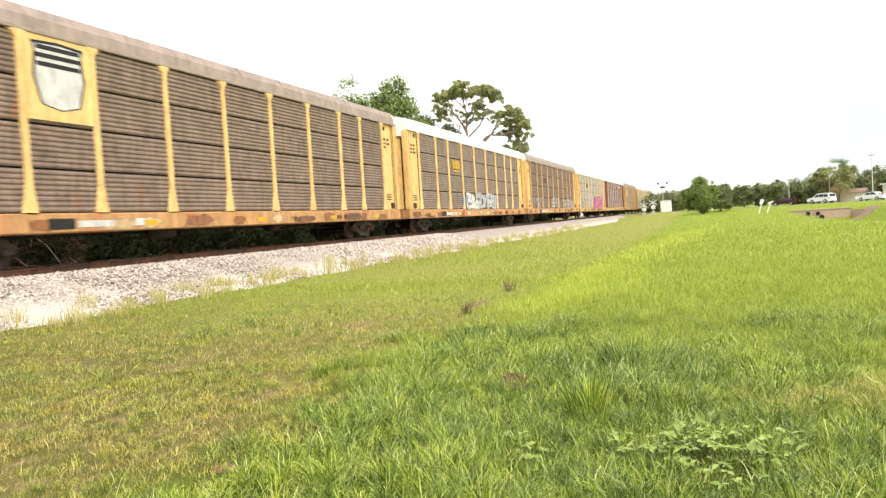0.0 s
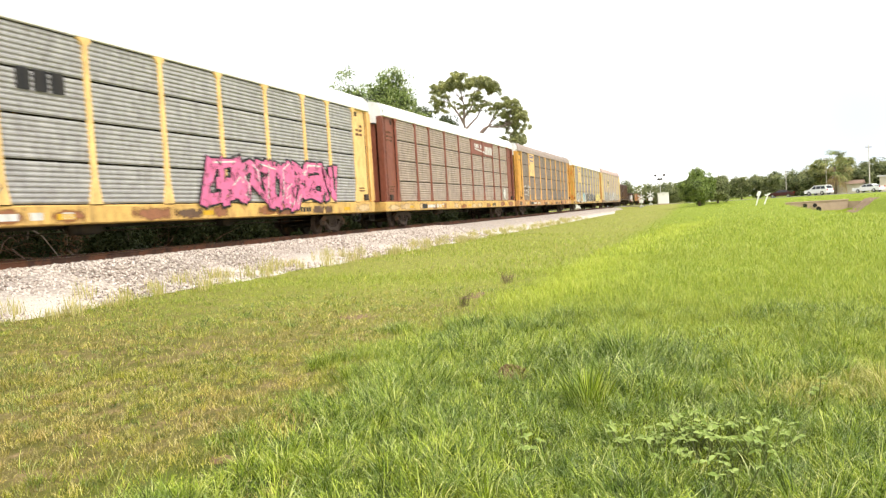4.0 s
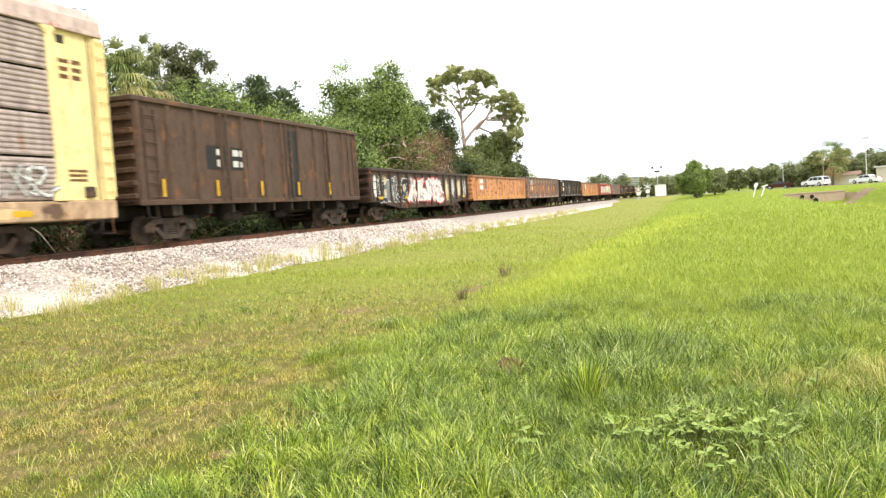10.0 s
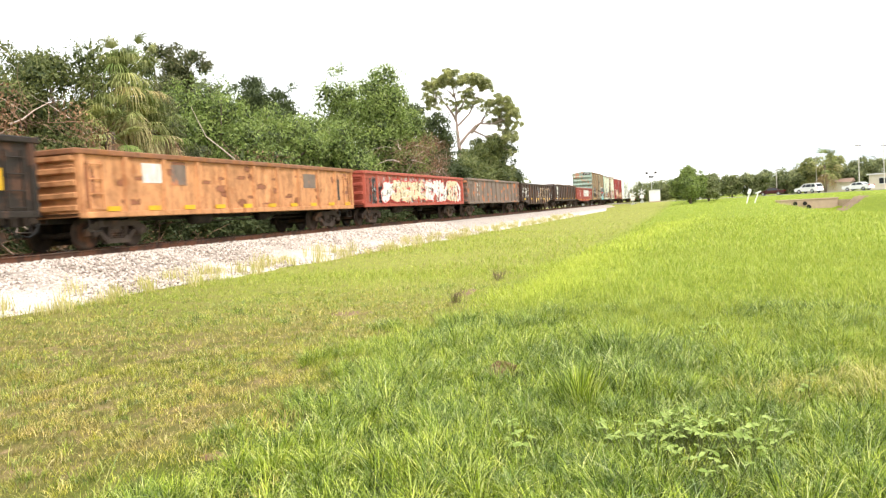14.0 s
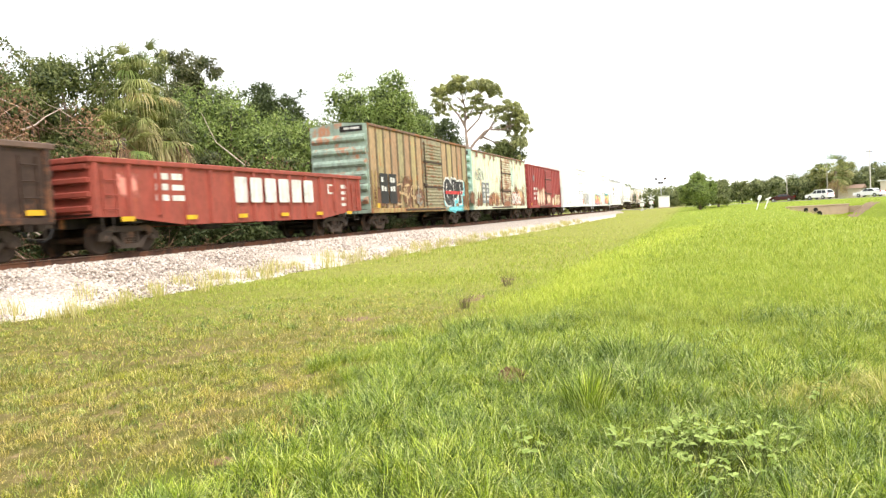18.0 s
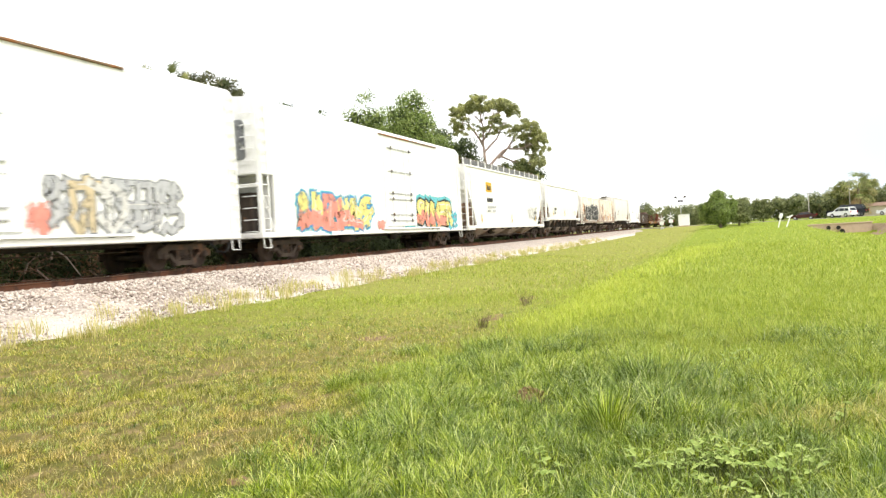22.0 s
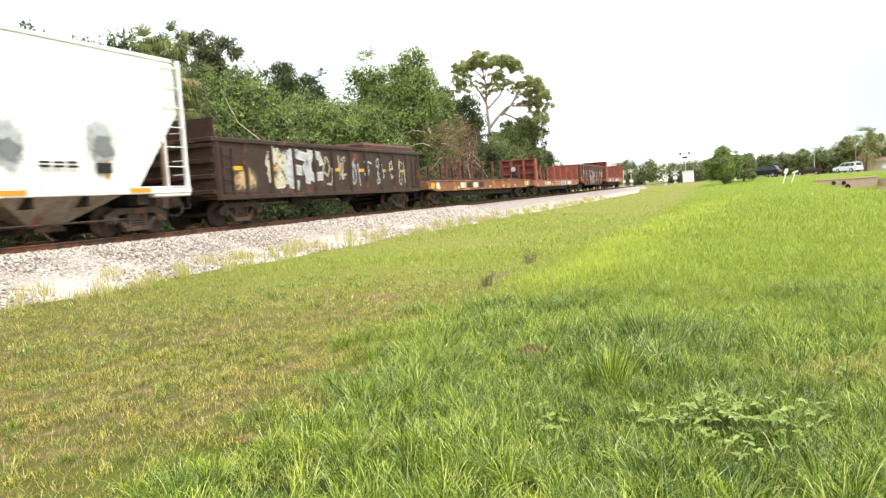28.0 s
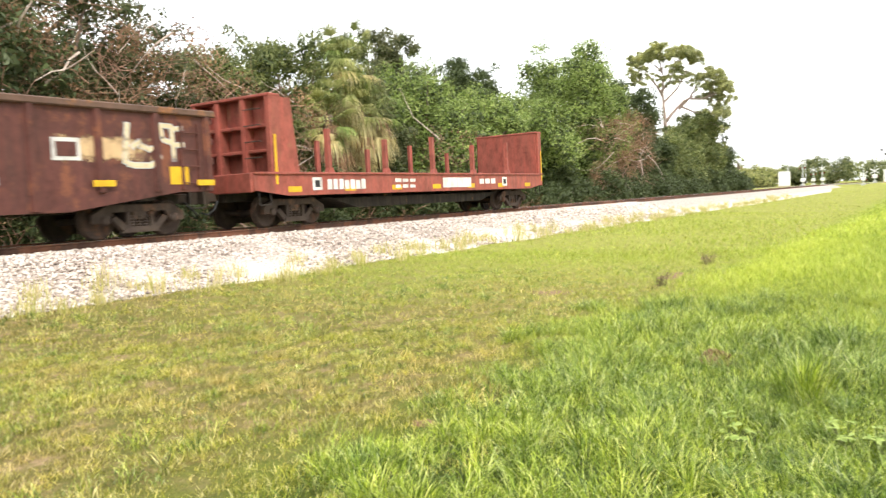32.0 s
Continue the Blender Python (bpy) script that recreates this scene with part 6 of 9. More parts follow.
def reefer(i, label, height=5.60, bottom=0.95):
    car, length = new_car(i, "refrigerator_car", label, "rail car")
    h = length / 2 - 0.62
    part("body", Mesh().prism([(-1.50, bottom), (1.50, bottom), (1.52, height - 0.25), (1.35, height), (0, height + 0.12), (-1.35, height), (-1.52, height - 0.25)], "y", -h + 1.0, h), REEFER_WHITE, car)
    part("front_bulkhead", Mesh().prism([(-1.50, 3.0), (1.50, 3.0), (1.52, height - 0.25), (1.35, height), (0, height + 0.12), (-1.35, height), (-1.52, height - 0.25)], "y", -h, -h + 1.0), REEFER_WHITE, car)
    part("side_sill", Mesh().bevel_box(-1.54, 1.54, -h, h, bottom - 0.12, bottom + 0.06, 0.02), REEFER_WHITE, car)
    for y in (-h + 0.06, -h + 0.95):
        part("unit_post", Mesh().bevel_box(1.40, 1.52, y - 0.06, y + 0.06, bottom, 3.0, 0.01), REEFER_WHITE, car)
        part("unit_post", Mesh().bevel_box(-1.52, -1.40, y - 0.06, y + 0.06, bottom, 3.0, 0.01), REEFER_WHITE, car)
    part("unit_brace", Mesh().tube([(1.42, -h + 0.1, 2.6), (1.42, -h + 0.9, 1.05)], [0.05, 0.05], 4), REEFER_WHITE, car)
    part("unit_rail", Mesh().bevel_box(-1.5, 1.5, -h - 0.02, -h + 0.05, 2.55, 2.68, 0.01), REEFER_WHITE, car)
    part("cooling_unit", Mesh().bevel_box(-1.1, 1.1, -h + 0.15, -h + 0.85, bottom + 0.1, 2.4, 0.05), BLACK, car)
    part("unit_vent", Mesh().prism([(0.35, 3.5), (0.95, 3.5), (1.05, 3.6), (1.05, 4.7), (0.95, 4.85), (0.35, 4.85), (0.28, 4.75), (0.28, 3.6)], "y", -h - 0.03, -h - 0.01), SPRAY["grey"], car, "dark vent opening at the car's end")
    d0, d1 = -0.3, 3.3
    door = part("plug_door", Mesh().bevel_box(1.515, 1.565, d0, d1, bottom + 0.2, height - 0.55, 0.015), REEFER_WHITE, car, "white insulated plug door")
    for y in (d0 + 0.7, d0 + 1.35, d1 - 1.35, d1 - 0.7):
        part("lock_rod", Mesh().tube([(1.60, y, bottom + 0.3), (1.60, y, height - 0.7)], [0.022, 0.022], 5), REEFER_WHITE, door)
    for z in (bottom + 0.45, bottom + 0.72, bottom + 1.45, bottom + 1.72, bottom + 2.75, height - 0.82):
        part("lock_bar", Mesh().bevel_box(1.575, 1.615, d0 + 0.35, d1 - 0.35, z, z + 0.035, 0.005), SPRAY["silver"], door)
        for y in (d0 + 0.7, d1 - 0.7):
            part("bar_keeper", Mesh().bevel_box(1.60, 1.64, y - 0.05, y + 0.05, z - 0.05, z + 0.09, 0.01), STEEL, door)
    part("door_rail", Mesh().bevel_box(1.50, 1.58, d0 - 0.4, d1 + 3.4, height - 0.26, height - 0.20, 0.01), RUSTY_RAIL, car, "rust-brown door rail under the roof edge")
    part("door_rail", Mesh().bevel_box(1.52, 1.62, d0 - 0.4, d1 + 3.4, bottom + 0.05, bottom + 0.12, 0.01), REEFER_WHITE, car)
    for s in (-1, 1):
        y = s * (h - 0.28)
        part("side_ladder", ladder(1.53, y - 0.2, y + 0.2, bottom, height - 0.3), REEFER_WHITE, car)
        part("stirrup", stirrup(1.53, y, bottom - 0.08), REEFER_WHITE, car)
        part("end_ladder", end_ladder(s * (h + 0.01), 0.9, 1.35, bottom + 0.1, height - 0.4), REEFER_WHITE, car)
    plate(car, "reflector", -h + 2.6, -h + 3.0, bottom + 0.2, bottom + 0.45, 1.525, YELLOW)
    bars(car, -h + 4.2, -h + 6.0, bottom + 0.3, bottom + 0.6, 1.527, SPRAY["silver"], 2, 5)
    add_underframe(car, h, h - 2.2, bottom - 0.05)
    return car, h


r, h = reefer(22, "white insulated refrigerator car with faded graffiti")
graffiti(r, 3.9, 8.4, 1.0, 2.5, 1.535, ["silver", "cream", "white"], "grey", 6, 221, 0.30)
patch(r, 3.4, 4.3, 1.0, 1.9, 1.53, SPRAY["coral"], 222)
r, h = reefer(23, "white insulated refrigerator car with yellow and blue graffiti")
graffiti(r, -8.2, -2.0, 0.95, 2.5, 1.535, ["yellow", "coral", "yellow", "aqua"], "blue", 6, 231, 0.36, "aqua", (), "coral")
patch(r, -1.4, -0.4, 0.95, 1.5, 1.545, SPRAY["coral"], 234)
graffiti(r, 3.5, 8.7, 1.02, 2.55, 1.535, ["yellow"], "black", 5, 232, 0.40, "aqua", (6, 3, 4, 8, 5), "coral", (0.0, 0.10))
part("graffiti_spike", Mesh().prism([(2.2, 2.2), (1.6, 2.75), (2.9, 2.5), (3.4, 2.2), (2.8, 1.9), (1.9, 2.05)], "x", 1.528, 1.532), SPRAY["grey"], r, "grey sprayed spike beside the graffiti")
patch(r, 1.2, 3.8, 0.95, 1.75, 1.531, SPRAY["aqua"], 235, "sprayed_cloud", "pale blue sprayed cloud")
patch(r, 3.2, 9.0, 2.2, 2.75, 1.529, SPRAY["aqua"], 238, "sprayed_cloud", "pale blue sprayed cloud")
graffiti(r, 8.2, 9.3, 0.9, 2.0, 1.535, ["aqua"], "blue", 2, 236, 0.3)


# ---- covered hoppers ----
def hopper(i, label, body, height, bottom, bays, curved=False, ribs=0, railing=False, under=None, clean_sill=False):
    """A covered hopper: slope-sheet ends, discharge chutes, roof walk."""
    car, length = new_car(i, "covered_hopper", label, "rail car")
    h = length / 2 - 0.62
    under = under or HOPPER_GREY
    run_in = 2.1
    out = [(-h + run_in, bottom), (h - run_in, bottom), (h - 0.35, height - 1.5), (h - 0.35, height), (-h + 0.35, height), (-h + 0.35, height - 1.5)]
    if curved:
        n = 7
        prof = [(1.50 - 0.10 * (1 - math.sin(math.pi * k / (n - 1))), bottom + (height - bottom) * k / (n - 1)) for k in range(n)]
    else:
        prof = [(1.50, bottom), (1.50, height - 0.15), (1.42, height)]
    m = Mesh()
    def cut(z):
        t = min(1.0, max(0.0, (z - bottom) / (height - 1.5 - bottom)))
        return (h - run_in) + (run_in - 0.35) * t
    zs = sorted(set([p[1] for p in prof] + [height - 1.5]))
    def xo(z):
        for (x0, z0), (x1, z1) in zip(prof, prof[1:]):
            if z0 - 1e-6 <= z <= z1 + 1e-6:
                return x0 + (x1 - x0) * (z - z0) / (z1 - z0)
        return prof[-1][0]
    for z0, z1 in zip(zs, zs[1:]):
        for s in (-1, 1):
            m.quad((s * xo(z0), -cut(z0), z0), (s * xo(z0), cut(z0), z0), (s * xo(z1), cut(z1), z1), (s * xo(z1), -cut(z1), z1))
            m.quad((-xo(z0), s * cut(z0), z0), (xo(z0), s * cut(z0), z0), (xo(z1), s * cut(z1), z1), (-xo(z1), s * cut(z1), z1))
    m.quad((-xo(bottom), -cut(bottom), bottom), (xo(bottom), -cut(bottom), bottom), (xo(bottom), cut(bottom), bottom), (-xo(bottom), cut(bottom), bottom))
    part("body", m, body, car)
    e = h - 0.35
    x = prof[-1][0]
    part("roof", Mesh().prism([(-x, height), (x, height), (x - 0.15, height + 0.09), (0, height + 0.16), (-x + 0.15, height + 0.09)], "y", -e, e), body, car)
    part("roof_walk", Mesh().bevel_box(-0.45, 0.45, -h, h, height + 0.22, height + 0.26, 0.01), STEEL, car)
    for k in range(5):
        y = -e + 1.2 + (2 * e - 2.4) * k / 4
        part("hatch", Mesh().bevel_box(-0.40, 0.40, y - 0.7, y + 0.7, height + 0.14, height + 0.22, 0.02), body, car)
    if railing:
        m = Mesh()
        for s in (-1, 1):
            m.tube([(s * 1.2, -e, height + 0.46), (s * 1.2, e, height + 0.46)], [0.025, 0.025], 5)
        part("walk_rail", m, HOPPER_GREY, car)
        for s in (-1, 1):
            for q in range(6):
                z = height + 0.07 + 0.065 * q
                part("grating_bar", Mesh().bevel_box(*sorted((s * 1.20, s * 1.24)), -e, e, z, z + 0.05, 0.005), GRATING, car)
        k = -e
        while k < e + 0.1:
            for q in (-1.30, 1.25):
                part("rail_bracket", shared("rail_bracket|%.2f|%.2f" % (height, q), lambda: Mesh().bevel_box(q, q + 0.05, -0.05, 0.05, height - 0.02, height + 0.50, 0.01), body), None, car, "", (0, k, 0))
            k += 1.55
    sx = 1.53
    for s in (-1, 1):
        part("side_sill", Mesh().bevel_box(*sorted((s * 1.44, s * sx)), -h, h, bottom - 0.14, bottom + 0.06, 0.02), body if clean_sill or not ribs else under, car)
        part("top_chord", Mesh().bevel_box(*sorted((s * (x - 0.05), s * (x + 0.08))), -e, e, height - 0.06, height + 0.05, 0.02), body, car)
        part("end_platform", Mesh().bevel_box(-1.5, 1.5, *sorted((s * (h - 1.5), s * h)), bottom - 0.22, bottom - 0.12, 0.02), body, car)
        for q in (-1, 1):
            part("corner_post", Mesh().bevel_box(*sorted((q * 1.38, q * 1.50)), s * (h - 0.06) - 0.06, s * (h - 0.06) + 0.06, bottom - 0.15, height + 0.05, 0.02), body, car)
            part("brace_post", Mesh().bevel_box(*sorted((q * 1.40, q * 1.50)), s * (h - 1.0) - 0.05, s * (h - 1.0) + 0.05, bottom, height - 1.3, 0.02), RUSTY_SLOPE, car)
        part("side_ladder", ladder(1.50, s * (h - 0.52) - 0.42, s * (h - 0.52) + 0.40, bottom - 0.1, height - 0.2, 0.55), body, car)
        part("end_ladder", end_ladder(s * h, 0.95, 1.38, bottom, height), body, car)
        part("slope_sheet", Mesh().quad((-1.35, s * (h - run_in + 0.1), bottom - 0.05), (1.35, s * (h - run_in + 0.1), bottom - 0.05), (1.35, s * (h - 0.42), height - 1.5), (-1.35, s * (h - 0.42), height - 1.5)), RUSTY_SLOPE, car)
        part("stirrup", stirrup(1.5, s * (h - 0.3), bottom - 0.2), BLACK, car)
    span = 2 * (h - run_in) / bays
    for k in range(bays):
        y = -(h - run_in) + span * (k + 0.5)
        m = Mesh()
        b0, b1, g = span * 0.48, 0.38, 0.36
        for s in (-1, 1):
            m.quad((s * 1.42, y - b0, bottom), (s * 1.42, y + b0, bottom), (s * 0.5, y + b1, g), (s * 0.5, y - b1, g))
            m.quad((-1.42, y + s * b0, bottom), (1.42, y + s * b0, bottom), (0.5, y + s * b1, g), (-0.5, y + s * b1, g))
        part("chute", m, under, car, "sloped discharge chute")
        part("outlet_gate", Mesh().bevel_box(-0.7, 0.7, y - 0.45, y + 0.45, 0.26, 0.38, 0.02), STEEL, car)
    part("brake_pipe", Mesh().tube([(1.1, -h + 2.2, 0.45), (1.1, h - 2.2, 0.45)], [0.03, 0.03], 5), STEEL, car)
    if ribs:
        for k in range(ribs):
            y = -(h - run_in) - 1.0 + (2 * (h - run_in) + 2.0) * k / (ribs - 1)
            zb = bottom + 0.04 if abs(y) < h - run_in else bottom + (abs(y) - (h - run_in)) / 1.75 * (height - 1.5 - bottom) + 0.1
            me = shared("hopper_rib|%d|%.2f" % (i, zb), lambda zb=zb: Mesh().prism([(0.0, -0.07), (0.07, -0.04), (0.07, 0.04), (0.0, 0.07)], "z", zb, height - 0.1), body)
            for s in (-1, 1):
                q = part("side_rib", me, None, car, "", (s * 1.498, y, 0))
                q.rotation_euler = (0, 0, 0 if s > 0 else math.pi)
    for y in (-h + 2.8, -0.2, h - 3.2):
        plate(car, "reflector", y, y + 0.12, bottom + 0.25, bottom + 0.75, 1.515 if not curved else 1.52, YELLOW)
    add_underframe(car, h, h - 1.75, bottom - 0.14)
    return car, h


c, h = hopper(24, "long white covered hopper with roof rails and yellow board", HOPPER_WHITE, 4.82, 1.05, 4, curved=True, railing=True)
plate(c, "emblem_board", -6.3, -5.0, 3.3, 3.95, 1.50, YELLOW, "yellow board with worn black bars")
bars(c, -6.1, -5.2, 3.42, 3.75, 1.508, BLACK_MARK, 1, 5)
bars(c, -6.2, -4.9, 2.65, 2.95, 1.515, BLACK_MARK, 1, 4)
bars(c, -6.2, -4.2, 2.0, 2.4, 1.515, SPRAY["silver"], 2, 5)
graffiti(c, 5.0, 8.2, 1.6, 2.5, 1.52, ["white"], "silver", 4, 241, 0.12)
bars(c, 7.0, 8.0, 1.5, 2.2, 1.515, SPRAY["grey"], 2, 2)
c, h = hopper(25, "white covered hopper with brown-stained end frames", HOPPER_WHITE, 4.62, 1.62, 3, curved=True, under=paint("tan_grey_chute", (0.34, 0.28, 0.23), 0.25, 0.5))
bars(c, -5.2, -4.0, 2.0, 2.6, 1.52, BLACK_MARK, 2, 3)
STAINED = paint("stained_white_hopper", (0.84, 0.80, 0.74), rust=0.38, dirt=0.2, rust_colour=(0.46, 0.24, 0.11), dirt_colour=(0.45, 0.32, 0.22), streak=1.0)
c, h = hopper(26, "short stained white covered hopper with black graffiti", STAINED, 4.05, 1.28, 3, ribs=9)
graffiti(c, -4.2, 4.6, 1.35, 3.3, 1.575, ["black"], "white", 6, 261, 0.34)
for k in range(4):
    patch(c, -5.0 + 2.6 * k, -3.0 + 2.6 * k, 1.3, 2.0, 1.502, STAIN if k % 2 else RUST_BLOTCH, 950 + k, "rust_stain", "rust stain above the sill")
for s in (-1, 1):
    patch(c, *sorted((s * (h - 2.4), s * (h - 0.6))), 1.9, 3.4, 1.504, STAIN, 940 + s, "rust_stain", "brown stain on the slope sheet")
c, h = hopper(27, "short cream covered hopper stained with rust", paint("cream_rusting_hopper", (0.84, 0.75, 0.66), rust=0.34, dirt=0.25, rust_colour=(0.46, 0.24, 0.12), dirt_colour=(0.48, 0.32, 0.2)), 4.05, 1.28, 3, ribs=9)
bars(c, -1.2, -0.7, 1.6, 3.2, 1.575, SPRAY["silver"], 4, 1)
for k in range(5):
    patch(c, -5.4 + 2.2 * k, -3.4 + 2.2 * k, 1.3, 2.1 + 0.3 * (k % 2), 1.502, STAIN if k % 2 else RUST_BLOTCH, 960 + k, "rust_stain", "rust stain above the sill")
for s in (-1, 1):
    patch(c, *sorted((s * (h - 2.4), s * (h - 0.6))), 1.9, 3.6, 1.504, STAIN, 970 + s, "rust_stain", "brown stain on the slope sheet")
c, h = hopper(28, "white covered hopper with grime along its sill", HOPPER_CREAM, 4.70, 1.55, 3, curved=True)
bars(c, -5.2, -3.8, 2.2, 2.9, 1.52, SPRAY["grey"], 2, 3)
c, h = hopper(29, "dull white ribbed covered hopper with faint grey marks", HOPPER_WHITE, 4.78, 1.22, 3, ribs=12, clean_sill=True)
bars(c, -4.6, -2.8, 2.7, 3.2, 1.573, SPRAY["silver"], 2, 3)
for k, (y, z) in enumerate(((2.6, 2.15), (5.3, 2.3))):
    patch(c, y - 0.5, y + 0.55, z - 0.55, z + 0.75, 1.574, SPRAY["silver"], 291 + k, "faded_badge", "grey worn-off badge")
    patch(c, y - 0.3, y + 0.45, z - 0.35, z + 0.3, 1.578, SPRAY["grey"], 295 + k, "faded_badge", "dark worn-off badge")
plate(c, "data_square", 5.1, 5.6, 1.62, 1.88, 1.576, BLACK_MARK)
bars(c, 3.4, 4.6, 1.75, 1.9, 1.573, BLACK_MARK, 2, 3)
for y in (2.3, 6.2):
    plate(c, "amber_reflector", y, y + 0.75, 1.12, 1.24, 1.535, paint("amber_reflector", (0.80, 0.34, 0.03), 0.0, 0.15))


# ---- gondolas and flat cars at the rear ----
g, h = gondola(30, "dark brown gondola with pale sprayed figures and end boards", DARK_BROWN, None, 2.74, 0.86, posts=12)
patch(g, -7.3, -6.0, 1.0, 1.9, 1.476, SPRAY["tan"], 300, "faded_patch", "tan sprayed smear")
graffiti(g, -5.2, -2.2, 1.1, 2.55, 1.476, ["cream", "silver"], "white", 3, 301, 0.26)
for k, y in enumerate((-1.5, -0.3, 0.9, 2.1, 3.3, 4.6, 5.7)):
    graffiti(g, y, y + 0.62, 1.15 + 0.25 * (k % 2), 2.35, 1.476, ["cream", "silver"], "silver", 1, 302 + k, 0.14)
reflectors(g, h, 1.75, False, 2.2, 1.475)
part("scrap_load", Mesh().bevel_box(-1.3, 1.3, 2.4, h - 0.1, 1.6, 3.05, 0.1), MAROON, g, "rusty steel plates loaded in the car")
part("tall_end", Mesh().box(-1.5, 1.5, -h, -h + 0.06, 2.7, 3.34), DARK_BROWN, g)


def flat_car(i, label, sill, deck=1.25, bottom=0.70, front=3.2, back=3.0, bulk=None, stakes=True, posts=6, inset=0.0, flare=0.9):
    """A flat car, with bulkheads and stake posts where it has them."""
    car, length = new_car(i, "bulkhead_flat_car" if front else "flat_car", label, "rail car")
    h = length / 2 - 0.62
    bulk = bulk or sill
    part("deck", Mesh().bevel_box(-1.50, 1.50, -h, h, deck - 0.10, deck, 0.02), STEEL, car)
    for s in (-1, 1):
        part("side_sill", Mesh().prism([(-h, deck - 0.02), (-h, bottom + 0.2), (-h + 1.2, bottom + 0.04), (h - 1.2, bottom + 0.04), (h, bottom + 0.2), (h, deck - 0.02)], "x", *sorted((s * 1.46, s * 1.53))), sill, car)
        part("sill_flange", Mesh().bevel_box(*sorted((s * 1.42, s * 1.58)), -h, h, deck - 0.04, deck + 0.02, 0.01), sill, car)
    part("belly_sill", Mesh().prism([(-h + 3.4, 0.72), (-h + 4.6, 0.42), (h - 4.6, 0.42), (h - 3.4, 0.72)], "x", -1.05, 1.05), BLACK, car)
    if stakes:
        n = posts
        for k in range(n):
            y = -h + 3.0 + (2 * h - 6.0) * k / (n - 1)
            for s in (-1, 1):
                tall = deck + 1.15 + 0.12 * math.sin(3.1 * k + s)
                q = part("stake_post", Mesh().prism([(-0.07, -0.09), (0.05, -0.06), (0.05, 0.06), (-0.07, 0.09)], "z", 0, tall - deck), bulk, car, "", (s * 1.42, y, deck))
                q.rotation_euler = (0, 0, 0) if s > 0 else (0, 0, math.pi)
                part("stake_foot", Mesh().prism([(-0.16, 0), (0.16, 0), (0.07, 0.16), (-0.07, 0.16)], "x", *sorted((s * 1.36, s * 1.50))), bulk, car, "", (0, y, deck))
    for s, top in ((-1, front), (1, back)):
        if not top:
            continue
        e = h - (inset if s < 0 else 0.0)
        part("bulkhead", Mesh().box(-1.42, 1.42, *sorted((s * (e - 0.34), s * (e - 0.27))), deck - 0.1, top), bulk, car, "steel bulkhead plate")
        for x in (-1.42, -0.5, 0.5, 1.42):
            part("bulkhead_post", Mesh().bevel_box(x - 0.09, x + 0.09, *sorted((s * (e - 0.27), s * (e + 0.06))), bottom + 0.2 if not (inset and s < 0) else deck, top + 0.03, 0.02), bulk, car)
        for z in (deck + 0.55, deck + 1.2):
            part("bulkhead_rib", Mesh().bevel_box(-1.40, 1.40, *sorted((s * (e - 0.27), s * (e + 0.0))), z, z + 0.09, 0.02), bulk, car)
        part("bulkhead_cap", Mesh().bevel_box(-1.52, 1.52, *sorted((s * (e - 0.36), s * (e + 0.08))), top, top + 0.08, 0.02), bulk, car)
        if s < 0:
            for q in (-1, 1):
                part("gusset", Mesh().prism([(s * (e - 0.1), deck - 0.05), (s * (e - 0.1 - flare), deck - 0.05), (s * (e - 0.1 - 0.72 * flare), top), (s * (e - 0.1), top)], "x", *sorted((q * 1.44, q * 1.51))), bulk, car, "side gusset of a bulkhead")
        part("bulkhead_ladder", end_ladder(s * (e + 0.06), 0.62, 1.18, deck, top - 0.1, 0.42), STEEL, car)
        plate(car, "bulkhead_stripe", *sorted((s * (e - 0.1), s * (e - 0.02))), deck - 0.3, deck + 1.0 if flare > 0.8 else deck - 0.05, 1.535, YELLOW)
    for s in (-1, 1):
        part("stirrup", stirrup(1.5, s * (h - 0.4), bottom + 0.2), BLACK, car)
        part("end_sill", Mesh().bevel_box(-1.5, 1.5, *sorted((s * (h - 0.05), s * (h + 0.08))), bottom + 0.15, deck, 0.02), sill, car)
    for k in range(7):
        y = -h + 1.2 + (2 * h - 2.9) * k / 6
        plate(car, "reflector", y, y + 0.5, bottom + 0.13, bottom + 0.28, 1.534, YELLOW)
    add_underframe(car, h, h - 1.9, deck - 0.12)
    return car, h


YELLOW_RUST_FLAT = paint("flat_car_yellow_rusting", (0.60, 0.28, 0.06), rust=0.80, dirt=0.5, rust_colour=(0.15, 0.065, 0.04))
c, h = flat_car(31, "rusty yellow-brown flat car with stake posts and loaded rails", YELLOW_RUST_FLAT, 1.32, 0.72, 0, 0, MAROON, True, 8)
for k in range(4):
    plate(c, "number_patch", -5.9 + 1.2 * k, -5.0 + 1.2 * k, 0.9, 1.2, 1.535, BLACK_MARK if k % 2 else WHITE_MARK)
for x, y0, y1, z in ((-1.1, 0.6, 1.2, 1.46), (0.3, 0.6, 1.2, 1.44), (0.9, 1.0, 2.0, 1.45)):
    part("loaded_rail", Mesh().bevel_box(x, x + 0.3, -h + y0, h - y1, 1.32, z, 0.02), STEEL, c, "long rusty rail loaded on the deck")
for y in (-h + 0.25, h - 1.9):
    plate(c, "end_plate_mark", y, y + 0.55, 0.92, 1.22, 1.536, YELLOW)
    plate(c, "data_square", y + 0.75, y + 1.25, 0.9, 1.22, 1.536, WHITE_MARK)
FADED_RED_FLAT = paint("flat_car_faded_red", (0.33, 0.085, 0.062), rust=0.25, dirt=0.4, rust_colour=(0.20, 0.08, 0.05))
